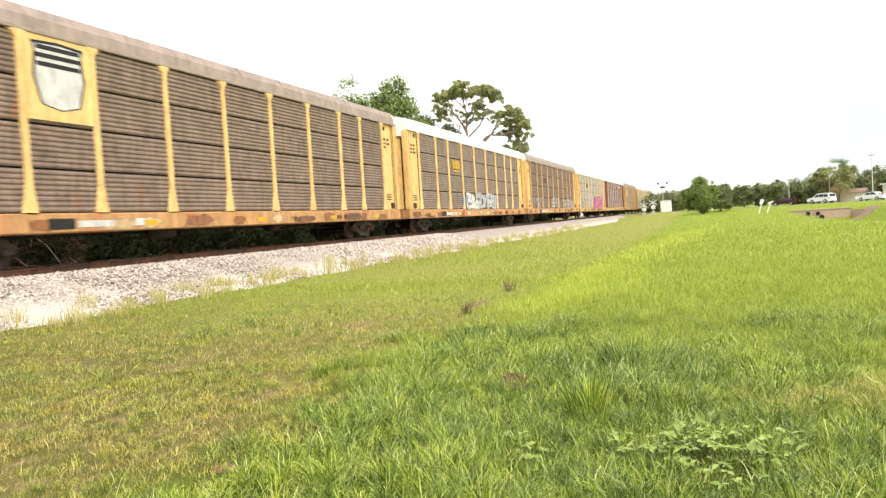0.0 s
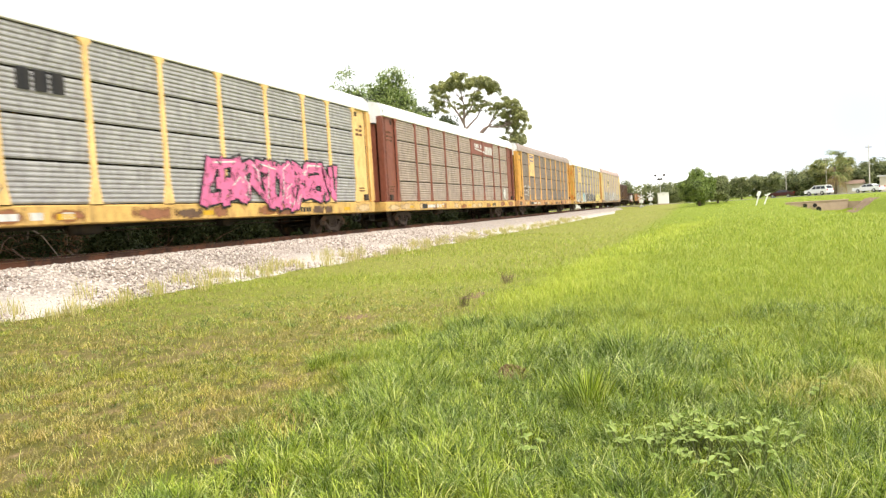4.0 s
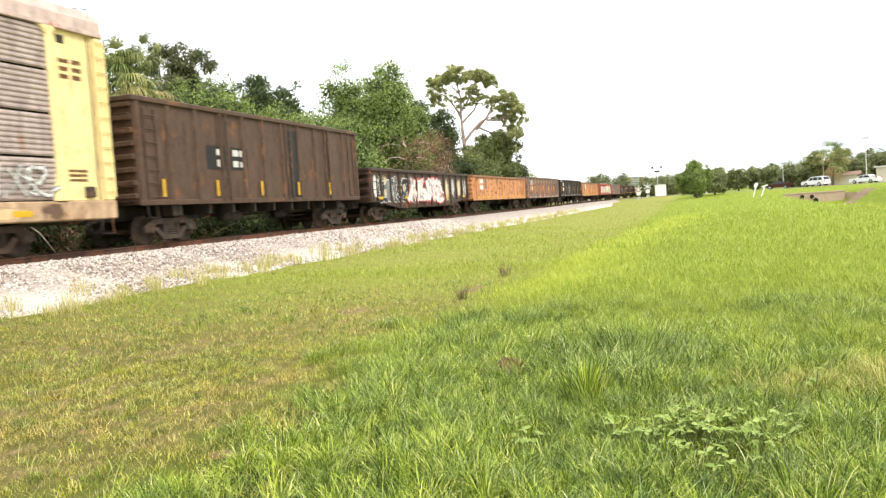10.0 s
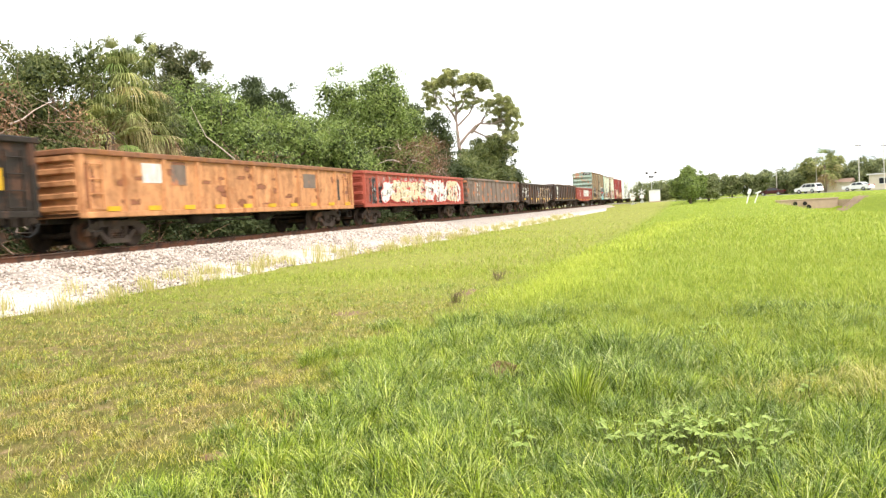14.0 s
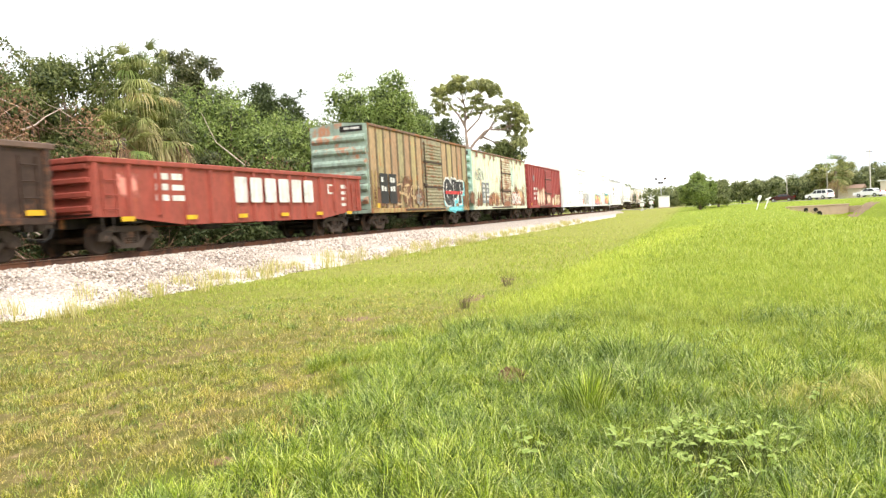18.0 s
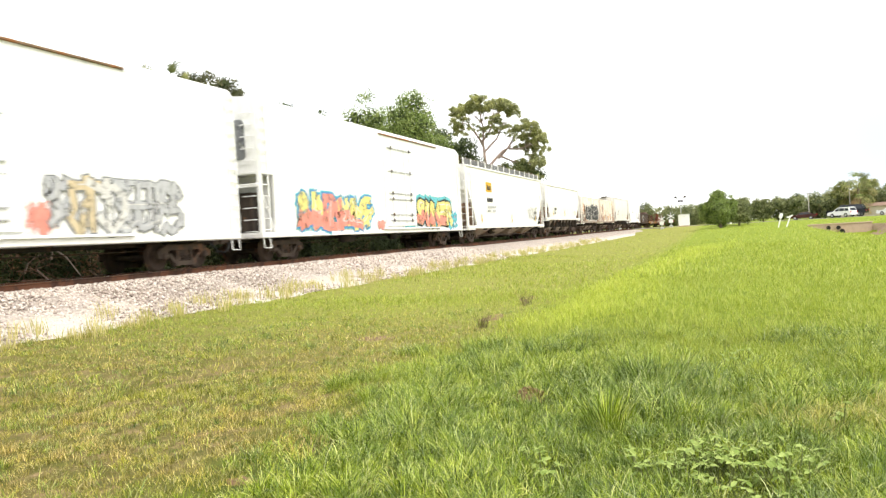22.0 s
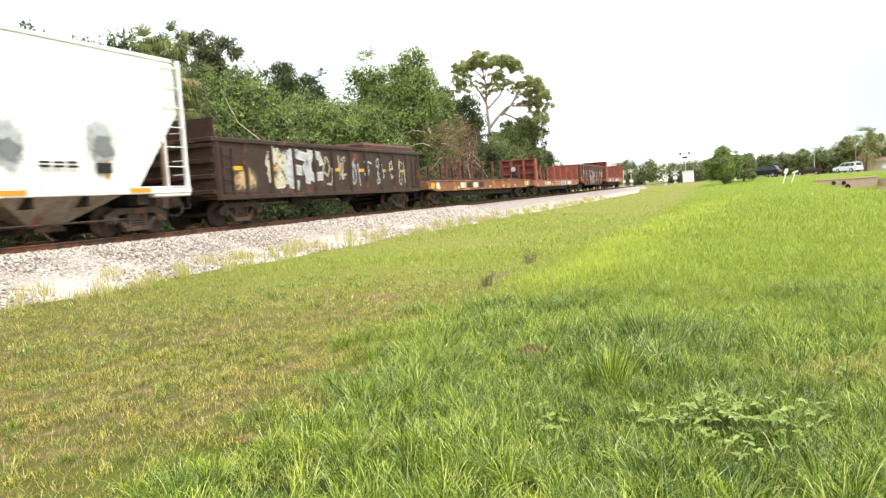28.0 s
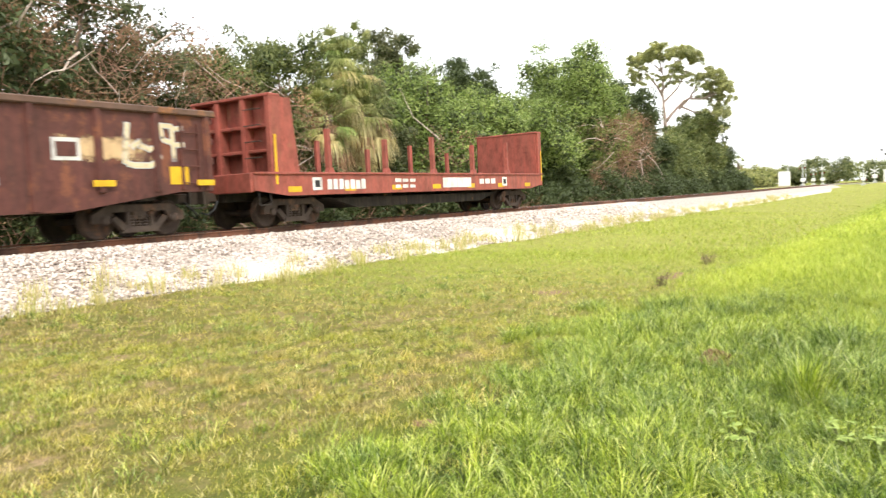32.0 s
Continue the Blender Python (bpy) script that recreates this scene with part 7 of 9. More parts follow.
c, h = flat_car(32, "faded red bulkhead flat car with pale side markings", paint("red_brown_sill", (0.34, 0.125, 0.078), 0.3, 0.4), 1.25, 0.68, 2.95, 2.75, FADED_RED_FLAT, True, 6, 1.0, 0.5)
part("brake_wheel", Mesh().lathe([(0.15, 0.0), (0.20, 0.02), (0.15, 0.04), (0.0, 0.02)], "y", (-0.35, -h + 0.85, 2.25), 14), WHITE_MARK, c, "white-painted brake wheel")
part("brake_mast", Mesh().bevel_box(-0.5, -0.2, -h + 0.86, -h + 0.95, 1.25, 2.1, 0.02), BLACK, c)
bars(c, -5.8, -3.2, 0.85, 1.15, 1.535, WHITE_MARK, 1, 8)
bars(c, -1.8, 0.2, 0.85, 1.15, 1.535, SPRAY["cream"], 2, 5)
plate(c, "white_board", 3.9, 5.8, 0.82, 1.15, 1.535, WHITE_MARK)
graffiti(c, 0.6, 3.2, 0.75, 1.2, 1.536, ["white"], "silver", 4, 321, 0.3)
g, h = gondola(33, "maroon gondola with a dented rim and chalk-white tags", MAROON, None, 2.84, 0.98, belly=0.36, posts=13, rim=paint("brown_rim_worn", (0.13, 0.075, 0.055), 0.4))
graffiti(g, -3.0, 0.2, 0.8, 2.3, 1.5585, ["white"], "silver", 4, 331, 0.10)
graffiti(g, 0.8, 3.6, 1.0, 2.2, 1.476, ["silver"], "silver", 3, 332, 0.08)
bars(g, -6.4, -4.0, 1.8, 2.3, 1.476, SPRAY["silver"], 2, 4)
patch(g, 4.6, 6.9, 1.6, 2.2, 1.476, SPRAY["tan"], 333)
graffiti(g, 6.2, 7.7, 1.5, 2.5, 1.476, ["cream"], "silver", 2, 334, 0.2)
plate(g, "data_square", 4.6, 5.2, 1.65, 2.1, 1.476, WHITE_MARK)
plate(g, "data_square_field", 4.68, 5.12, 1.73, 2.02, 1.484, MAROON)
reflectors(g, h, 1.12, False, 2.6)
plate(g, "warning_plate", h - 1.2, h - 0.7, 1.15, 1.55, 1.476, YELLOW)
plate(g, "warning_plate", -h + 0.7, -h + 1.2, 1.15, 1.55, 1.476, YELLOW)
c, h = flat_car(34, "faded red bulkhead flat car, last car of the train", FADED_RED_FLAT, 1.42, 0.78, 3.40, 3.15, FADED_RED_FLAT, True, 5, 0.75, 0.85)
bars(c, -5.6, -3.6, 0.96, 1.26, 1.535, WHITE_MARK, 1, 8)
bars(c, -2.4, -1.2, 0.96, 1.26, 1.535, WHITE_MARK, 2, 3)
plate(c, "white_board", 0.4, 2.3, 0.94, 1.28, 1.535, WHITE_MARK)
for y in (-6.2, 4.7):
    plate(c, "data_square", y, y + 0.38, 0.95, 1.3, 1.535, WHITE_MARK)
    plate(c, "data_square_field", y + 0.09, y + 0.29, 1.03, 1.22, 1.543, BLACK_MARK)
bars(c, 2.9, 4.2, 1.05, 1.25, 1.535, WHITE_MARK, 1, 3)
# ---- trees and undergrowth ----
def leaf_quads(r, centres, radii, n, size, flat=0.0, hollow=0.55, droop=0.0):
    """Narrow pointed leaves over the shells of many clumps, turned outward and upward."""
    centres, radii = np.asarray(centres, float), np.asarray(radii, float)
    wts = radii ** 2
    idx = r.choice(len(centres), n, p=wts / wts.sum())
    d = r.randn(n, 3)
    d[:, 2] += 0.35
    d /= np.linalg.norm(d, axis=1)[:, None]
    rad = radii[idx] * (hollow + (1 - hollow) * r.rand(n) ** 0.5) * (0.8 + 0.45 * r.rand(n))
    p = centres[idx] + d * rad[:, None] * np.array([1, 1, 1 - flat])
    u = r.randn(n, 3)
    u[:, 2] -= droop
    u /= np.linalg.norm(u, axis=1)[:, None]
    w = np.cross(u, d + np.array([0, 0, 0.4]) + 0.45 * r.randn(n, 3))
    w /= np.linalg.norm(w, axis=1)[:, None] + 1e-9
    s = (size * (0.55 + 0.9 * r.rand(n)))[:, None]
    v = np.stack([p - u * s * 0.4 - w * s * 0.28, p - u * s * 0.4 + w * s * 0.28, p + u * s * 0.6], 1)
    return v.reshape(-1, 3), np.arange(3 * n).reshape(-1, 3)


def crown_clumps(r, height, radius, base, count, clump, top_heavy=0.0):
    """Clump places within an uneven crown."""
    c, q = [], []
    for _ in range(count):
        while True:
            d = r.uniform(-1, 1, 3)
            if 0.25 < np.dot(d, d) < 1:
                break
        d = d / max(1e-6, np.linalg.norm(d)) * (0.45 + 0.47 * r.rand())
        k = 1 + 0.16 * math.sin(3 * math.atan2(d[1], d[0]) + 2 * d[2])
        z = base + (height - base) * (0.5 + 0.5 * d[2])
        wide = radius * k * (1 - 0.25 * top_heavy * (0.5 - 0.5 * d[2]))
        c.append((d[0] * wide, d[1] * wide, z - clump * 0.35))
        q.append(clump * (0.55 + 0.75 * r.rand()))
    # small leading shoots along the outline
    for _ in range(count // 4):
        a, u = r.uniform(0, 2 * math.pi), r.uniform(0.0, 0.9)
        k, w = r.uniform(0.86, 1.0), math.sqrt(1 - u * u)
        c.append((radius * w * k * math.cos(a), radius * w * k * math.sin(a), base + (height - base) * (0.5 + 0.5 * u * k)))
        q.append(clump * r.uniform(0.28, 0.5))
    return c, q


BARK = plain("grey_brown_bark", (0.17, 0.13, 0.10), 0.9, 0, 0.5, 3.0)
PINE_BARK = plain("pinkish_pine_bark", (0.36, 0.27, 0.23), 0.9, 0, 0.5, 3.0)
LEAF = {k: leaf_material("leaf_" + k, v, 0.32, 0.5, None, ((0.58, 0.60, 0.60), (1.38, 1.32, 1.15)), 0.85) for k, v in dict(
    bright=[(0.0, (0.115, 0.172, 0.042)), (0.5, (0.24, 0.322, 0.080)), (1.0, (0.37, 0.425, 0.15))],
    mid=[(0.0, (0.085, 0.108, 0.034)), (0.5, (0.170, 0.200, 0.063)), (1.0, (0.27, 0.285, 0.115))],
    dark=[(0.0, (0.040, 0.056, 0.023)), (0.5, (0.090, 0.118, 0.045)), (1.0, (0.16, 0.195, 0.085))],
    olive=[(0.0, (0.060, 0.064, 0.030)), (0.5, (0.125, 0.130, 0.058)), (1.0, (0.215, 0.215, 0.105))],
    yellow=[(0.0, (0.22, 0.25, 0.07)), (0.5, (0.36, 0.38, 0.13)), (1.0, (0.54, 0.52, 0.25))],
    pine=[(0.0, (0.20, 0.22, 0.090)), (0.5, (0.38, 0.40, 0.165)), (1.0, (0.56, 0.55, 0.28))],
    # far: haze of distance put into a paler, greyer leaf colour
    far=[(0.0, (0.10, 0.125, 0.055)), (0.5, (0.25, 0.28, 0.12)), (1.0, (0.42, 0.43, 0.21))],
    straw=[(0.0, (0.34, 0.27, 0.12)), (0.5, (0.52, 0.44, 0.20)), (1.0, (0.66, 0.58, 0.32))],
    dead=[(0.0, (0.15, 0.082, 0.045)), (0.5, (0.29, 0.17, 0.095)), (1.0, (0.44, 0.28, 0.17))]).items()}


def limb(m, r, p, d, length, radius, bend=0.25, n=5):
    pts, rad = [p], [radius]
    p, d = Vector(p), Vector(d).normalized()
    for k in range(n):
        d = (d + Vector(r.uniform(-bend, bend, 3))).normalized()
        p = p + d * (length / n)
        pts.append(tuple(p))
        rad.append(radius * (1 - 0.8 * (k + 1) / n))
    m.tube(pts, rad, 4)
    return pts[-1]


def tree(label, x, y, height, radius, leaf, seed, leaves=9000, size=0.22, base=0.0, clumps=38, clump=None, trunk=0.22, z=None, category="tree", name="tree", hollow=0.55):
    r = np.random.RandomState(seed)
    z = float(ground_z(x, y)) if z is None else z
    t = thing(name, label, category, pose(x, y, z), "")
    c, q = crown_clumps(r, height, radius, base, int(clumps * 1.8), (clump or radius * 0.36) * 0.95)
    m = Mesh()
    top = (r.uniform(-0.3, 0.3), r.uniform(-0.3, 0.3), height * 0.62)
    m.tube([(0, 0, -0.2), (0.05, 0.02, height * 0.25), tuple(0.6 * np.array(top)), top], [trunk * 1.25, trunk, trunk * 0.75, trunk * 0.3], 8)
    part("trunk", m, BARK, t)
    for k in range(5):
        j = r.randint(len(c))
        a = np.array(top) * (0.45 + 0.1 * k)
        m = Mesh()
        e = np.array(c[j])
        mid = (a + e) / 2 + r.uniform(-0.4, 0.4, 3)
        m.tube([tuple(a), tuple(mid), tuple(e)], [trunk * 0.5, trunk * 0.32, trunk * 0.1], 6)
        part("limb", m, BARK, t)
    v, f = leaf_quads(r, c, q, int(leaves * 2.05), size * 0.80, 0.15, hollow * 0.8)
    part("crown", fast_mesh("crown", v, f, 3, LEAF[leaf]), None, t)
    # larger filling leaves, coloured dark for the shade inside the crown
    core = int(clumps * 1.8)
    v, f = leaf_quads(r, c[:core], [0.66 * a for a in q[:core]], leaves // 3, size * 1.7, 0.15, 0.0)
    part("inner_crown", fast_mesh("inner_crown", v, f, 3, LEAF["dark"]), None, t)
    return t


def twigs(r, n, spread, height, length, radius=0.018):
    m = Mesh()
    for _ in range(n):
        p = (r.uniform(-spread[0], spread[0]), r.uniform(-spread[1], spread[1]), r.uniform(0.0, height))
        limb(m, r, p, (r.uniform(-0.6, 0.8), r.uniform(-1, 1), r.uniform(-0.7, 0.8)), length * r.uniform(0.5, 1.3), radius * r.uniform(0.4, 1.2), 0.45, 4)
    return m


DEAD_WOOD = plain("dead_reddish_vine", (0.32, 0.185, 0.125), 0.9, 0, 0.5, 4.0)
GREY_WOOD = plain("bleached_branch", (0.52, 0.42, 0.35), 0.9, 0, 0.4, 4.0)


def vine_tangle(x, y, z, spread, height, seed, count=70, leaves=900):
    r = np.random.RandomState(seed)
    t = thing("dead_vines", "tangle of dead reddish-brown vines among green leaves", "vines", pose(x, y, z))
    part("vine_mass", twigs(r, count, spread, height, 1.5, 0.014), DEAD_WOOD, t)
    for _ in range(count // 14 if height > 2 else 0):
        part("bleached_branch", twigs(r, 1, spread, height, 2.6, 0.038), GREY_WOOD, t)
    c = [(r.uniform(-spread[0], spread[0]), r.uniform(-spread[1], spread[1]), r.uniform(0.1, 1) * height) for _ in range(14)]
    v, f = leaf_quads(r, c, [0.7] * 14, leaves, 0.11, 0, 0.1)
    part("dry_foliage", fast_mesh("dry_leaves", v, f, 3, LEAF["dead"]), None, t)
    return t


def palm(x, y, height, seed, label, fronds=46, reach=2.0, z=None, skirt=14):
    """A cabbage palm: fan leaves on long stalks whose fingers bend over and hang, dead ones below."""
    r = np.random.RandomState(seed)
    t = thing("palm_tree", label, "palm tree", pose(x, y, float(ground_z(x, y)) if z is None else z))
    m = Mesh()
    m.tube([(0, 0, -0.2), (0.08, 0.05, height * 0.4), (0.0, 0.1, height * 0.85)], [0.24, 0.2, 0.22], 9)
    part("trunk", m, BARK, t)
    for kind, n in (("frond", fronds), ("dead_frond", skirt)):
        for k in range(n):
            a = r.uniform(0, 2 * math.pi)
            live = kind == "frond"
            el = r.uniform(-0.7, 1.25) if live else r.uniform(-1.2, -0.45)
            d = Vector((math.cos(a) * math.cos(el), math.sin(a) * math.cos(el), math.sin(el)))
            b = Vector((0, 0.1, height * (r.uniform(0.74, 0.88) if live else r.uniform(0.62, 0.84))))
            hub = b + d * reach * r.uniform(0.3, 0.85)
            side = d.cross(Vector((0, 0, 1))).normalized()
            upv = side.cross(d)
            f = Mesh()
            f.tube([tuple(b), tuple((b + hub) / 2 + Vector((0, 0, 0.06))), tuple(hub)], [0.03, 0.024, 0.018], 4)
            sag = r.uniform(0.25, 1.0) if live else r.uniform(0.9, 1.3)
            for j in range(19):
                w = (j - 9) / 9 * 1.35
                e = (d * math.cos(w) + side * math.sin(w)).normalized()
                ln = reach * r.uniform(0.55, 0.85) * (0.75 + 0.25 * math.cos(w))
                p1 = hub + e * ln * 0.36 + Vector((0, 0, 0.04 * ln))
                p2 = p1 + e * ln * 0.22 + Vector((0, 0, -ln * 0.26 * sag))
                p3 = p2 + e * ln * 0.06 + Vector((r.uniform(-0.03, 0.03), r.uniform(-0.03, 0.03), -ln * r.uniform(0.35, 0.6) * sag))
                q = e.cross(upv).normalized() * 0.024
                n0 = len(f.v)
                f.v += [tuple(hub - q * 0.5), tuple(hub + q * 0.5), tuple(p1 + q), tuple(p1 - q), tuple(p2 + q * 0.8), tuple(p2 - q * 0.8), tuple(p3)]
                f.f += [(n0, n0 + 1, n0 + 2, n0 + 3), (n0 + 3, n0 + 2, n0 + 4, n0 + 5), (n0 + 5, n0 + 4, n0 + 6)]
            part(kind, f, LEAF[("yellow", "yellow", "mid", "bright", "straw" if el < 0.2 else "mid")[r.randint(5)]] if live else LEAF["straw" if r.rand() < 0.65 else "dead"], t)
    return t


def pine(x, y, height, seed, label):
    """A slash pine: bare stem forking high, open limbs, a broad rounded crown of needle clumps."""
    r = np.random.RandomState(seed)
    z = float(ground_z(x, y))
    t = thing("pine_tree", label, "pine tree", pose(x, y, z, 0, 0, -74))
    h = height
    fork = Vector((0, -0.3, h * 0.50))
    left, right = Vector((0, -0.5, h * 0.72)), Vector((0, 3.0, h * 0.66))
    part("trunk", Mesh().tube([(0, 0.2, -0.3), (0, 0.0, h * 0.3), tuple(fork), (0, -0.4, h * 0.6), tuple(left)], [0.32, 0.27, 0.24, 0.18, 0.11], 9), PINE_BARK, t)
    part("limb", Mesh().tube([tuple(fork), (0.2, 0.6, h * 0.56), (0.2, 1.9, h * 0.63), tuple(right)], [0.21, 0.18, 0.14, 0.09], 7), PINE_BARK, t)
    c, q = [], []
    # a flat-topped dome of needle plates over the fork, then a lobe falling to one side; open sky between
    spec = []
    for k in range(15):
        a = math.radians(176 - 11.5 * k)
        spec.append((left, -0.1 + 3.7 * math.cos(a), h * (0.815 + 0.165 * math.sin(a) ** 0.7)))
    for k in range(9):
        spec.append((left, r.uniform(-2.8, 2.8), h * r.uniform(0.91, 0.965)))
    spec += [(left, -3.7, h * 0.80), (left, -3.2, h * 0.84), (left, 0.7, h * 0.84), (left, 1.6, h * 0.80), (left, -0.5, h * 0.80)]
    for k in range(13):
        a = math.radians(115 - 14 * k)
        spec.append((right, 4.6 + 2.1 * math.cos(a), h * (0.64 + 0.15 * math.sin(a))))
    for k in range(10):
        spec.append((right, r.uniform(3.4, 6.3), h * r.uniform(0.50, 0.74)))
    boughs = []
    for start, ey, ez in ((0.75, -2.5, 0.86), (0.9, -0.8, 0.92), (0.95, 1.1, 0.90), (0.6, 2.3, 0.83), (0.8, -1.6, 0.78)):
        root, tip = fork.lerp(left, start), Vector((r.uniform(-1.2, 1.2), ey, h * ez))
        mid = root.lerp(tip, 0.5) + Vector((0.2, 0.3, -0.25))
        boughs.append((root, mid, tip))
    for start, ey, ez in ((0.5, 3.6, 0.74), (0.9, 5.4, 0.66), (0.6, 4.6, 0.55)):
        root, tip = fork.lerp(right, start), Vector((r.uniform(-1.0, 1.0), ey, h * ez))
        boughs.append((root, root.lerp(tip, 0.5) + Vector((0, 0, -0.3)), tip))
    for root, mid, tip in boughs:
        part("bough", Mesh().tube([tuple(root), tuple(mid), tuple(tip)], [0.14, 0.10, 0.05], 6), PINE_BARK, t)
    spec += [(left, r.uniform(-2.6, 2.6), h * r.uniform(0.74, 0.88)) for _ in range(9)] + [(right, r.uniform(2.6, 6.6), h * r.uniform(0.42, 0.62)) for _ in range(9)]
    for k, (_, ey, ez) in enumerate(spec):
        e = Vector((r.uniform(-2.2, 2.2), ey, ez))
        root, mid, tip = min(boughs, key=lambda q: (q[2] - e).length)
        b = mid.lerp(tip, r.uniform(0.1, 0.9))
        part("limb", Mesh().tube([tuple(b), tuple(b.lerp(e, 0.5) + Vector((r.uniform(-0.2, 0.2), r.uniform(-0.3, 0.3), -0.15))), tuple(e)], [0.045, 0.035, 0.018], 5), PINE_BARK, t)
        few = k >= len(spec) - 18
        for _ in range(4 if few else 9):
            c.append(tuple(e + Vector((r.uniform(-1.0, 1.0), r.uniform(-0.95, 0.95), r.uniform(-0.42, 0.42)))))
            q.append(r.uniform(0.22, 0.42) if few else r.uniform(0.26, 0.52))
    v, f = leaf_quads(r, c, q, 46000, 0.21, 0.3, 0.0)
    part("needle_crown", fast_mesh("needles", v, f, 3, LEAF["pine"]), None, t)
    return t


# the wooded strip behind the line, from near to far
palm(-22.4, 26.6, 8.6, 5, "shaggy cabbage palm with yellowing fan leaves", 84, 1.75, None, 26)
palm(-21.8, 27.4, 6.6, 6, "lower cabbage palm with hanging dead leaves", 52, 1.6, None, 34)
palm(-21.8, 24.9, 6.0, 7, "low cabbage palm with straw-coloured hanging leaves", 40, 1.5, None, 30)
STRIP = (
    (-23.5, 6.0, 12.5, 3.8, "dark", 11000, 0.20), (-24.0, 10.5, 14.5, 3.9, "dark", 15000, 0.20), (-24.2, 13.6, 11.4, 2.9, "olive", 13000, 0.18), (-23.4, 16.9, 8.4, 2.1, "olive", 10000, 0.16),
    (-24.2, 21.9, 8.6, 2.1, "mid", 11000, 0.16), (-24.6, 25.2, 9.0, 2.6, "mid", 13000, 0.17), (-24.0, 30.2, 7.2, 2.1, "olive", 9000, 0.18), (-24.2, 35.4, 8.3, 3.6, "bright", 18000, 0.19), (-23.4, 41.0, 7.6, 2.8, "bright", 12000, 0.2),
    (-24.0, 46.0, 7.8, 3.2, "bright", 15000, 0.22), (-25.0, 51.0, 6.4, 2.6, "bright", 12000, 0.24), (-25.8, 59.4, 13.5, 4.0, "bright", 26000, 0.23), (-25.4, 64.6, 11.2, 3.0, "bright", 14000, 0.24),
    (-25.0, 69.8, 12.0, 3.2, "dark", 16000, 0.25), (-24.6, 75.0, 8.6, 2.4, "dark", 11000, 0.26), (-23.8, 81.0, 6.4, 3.2, "mid", 11000, 0.27), (-24.2, 88.0, 6.6, 3.6, "mid", 12000, 0.28), (-24.8, 94.0, 9.8, 3.4, "mid", 14000, 0.30), (-25.6, 101.0, 10.4, 3.3, "dark", 14000, 0.30),
    (-25.6, 106.5, 7.4, 2.6, "dark", 11000, 0.32))
for k, (x, y, hgt, rad, leaf, n, size) in enumerate(STRIP):
    tree("dense leafy tree of the strip behind the railway", x, y, hgt * 1.07, rad * 1.06, leaf, 300 + k, n, size, 0.2, 46 if n > 14000 else 34)
for k, (x, y, hgt, rad, leaf, n) in enumerate(((-36, 47.0, 15.0, 2.9, "olive", 10000), (-36.5, 51.0, 15.8, 2.9, "olive", 10000), (-36.5, 55.4, 13.2, 1.8, "olive", 4000), (-36, 59.5, 14.6, 3.4, "dark", 12000), (-36.5, 64.0, 14.8, 3.6, "dark", 12000), (-34, 30.0, 10.0, 4.0, "dark", 8000), (-33, 20.0, 10.0, 4.4, "dark", 8000), (-31, 70, 10, 5, "dark", 8000))):
    tree("darker taller tree standing behind the strip", x, y, hgt, rad, leaf, 340 + k, n, 0.26, 2.0, 30)
for k in range(11):
    y = 14 + 7.0 * k
    tree("shaded low tree deeper in the strip", -29.5 + 1.2 * math.sin(1.9 * k), y, 5.6 + 1.2 * math.sin(2.3 * k), 3.6, ("dark", "olive")[k % 2], 380 + k, 3200, 0.34, -0.3, 26, 1.3, 0.10)
pine(-27.5, 93.5, 18.3, 9, "tall slash pine with open flat-topped crown")
for k in range(29):
    y = 5 + 3.6 * k
    # dark leaves throughout: the train's shade on the undergrowth is in their colour
    tree("low leafy undergrowth beside the railway", -21.6 - 0.5 * math.sin(2.1 * k), y, 2.4 + 1.2 * math.sin(1.7 * k) ** 2, 1.6, "dark", 400 + k, 3000, 0.15 + 0.0012 * y, -0.2, 16, 0.8, 0.05, None, "shrub", "shrub")
for k, (x, y, z, sp, hh) in enumerate(((-20.9, 12.0, -0.6, (0.8, 3.0), 7.4), (-20.9, 16.5, -0.6, (0.7, 2.2), 7.0), (-21.0, 20.5, -0.6, (0.7, 2.4), 5.6), (-21.2, 9.0, -0.9, (0.8, 4.0), 1.6), (-21.0, 25, -0.9, (0.6, 6.0), 1.0), (-21.0, 36, -0.9, (0.6, 6.0), 0.9),
                                      (-21.2, 57.5, 0.5, (0.8, 4.0), 5.6), (-21.4, 64.0, 1.0, (0.8, 3.5), 5.6), (-21.0, 34.0, 1.0, (0.6, 2.5), 3.0), (-21.0, 48, -0.9, (0.6, 6.0), 0.9), (-20.9, 8.0, -0.6, (0.8, 3.0), 7.4))):
    vine_tangle(x, y, z, sp, hh, 500 + k, 230 if hh > 5 else 120 if hh > 3 else 60, 2600 if hh > 3 else 500)

# field bush and the far right
tree("rounded green tree standing alone in the field", -0.35, 108.5, 4.9, 2.3, "bright", 601, 11000, 0.22, 0.3, 34, 0.75, 0.16)
tree("smaller tree beside the field tree", 2.1, 116, 3.9, 1.9, "far", 602, 7000, 0.28, 0.3, 24, 0.8, 0.14)
# ---- road, crossing and far side ----
def road_y(x):
    return 145 - 0.41 * (x + 16)


ROAD_TURN = -22.3
WHITE_PAINT = plain("white_enamel", (0.78, 0.78, 0.76), 0.35, 0, 0.12)
ALUMINIUM = plain("dull_aluminium", (0.62, 0.62, 0.60), 0.4, 0.7, 0.15)
CONCRETE = plain("stained_concrete", (0.42, 0.31, 0.23), 0.9, 0, 0.7, 2.0)
GLASS = plain("dark_car_glass", (0.02, 0.025, 0.03), 0.06, 0, 0.05)
TYRE = plain("tyre_rubber", (0.025, 0.025, 0.025), 0.85)
DARK_BODY = plain("black_car_paint_gloss", (0.018, 0.02, 0.026), 0.15, 0.2, 0.1)
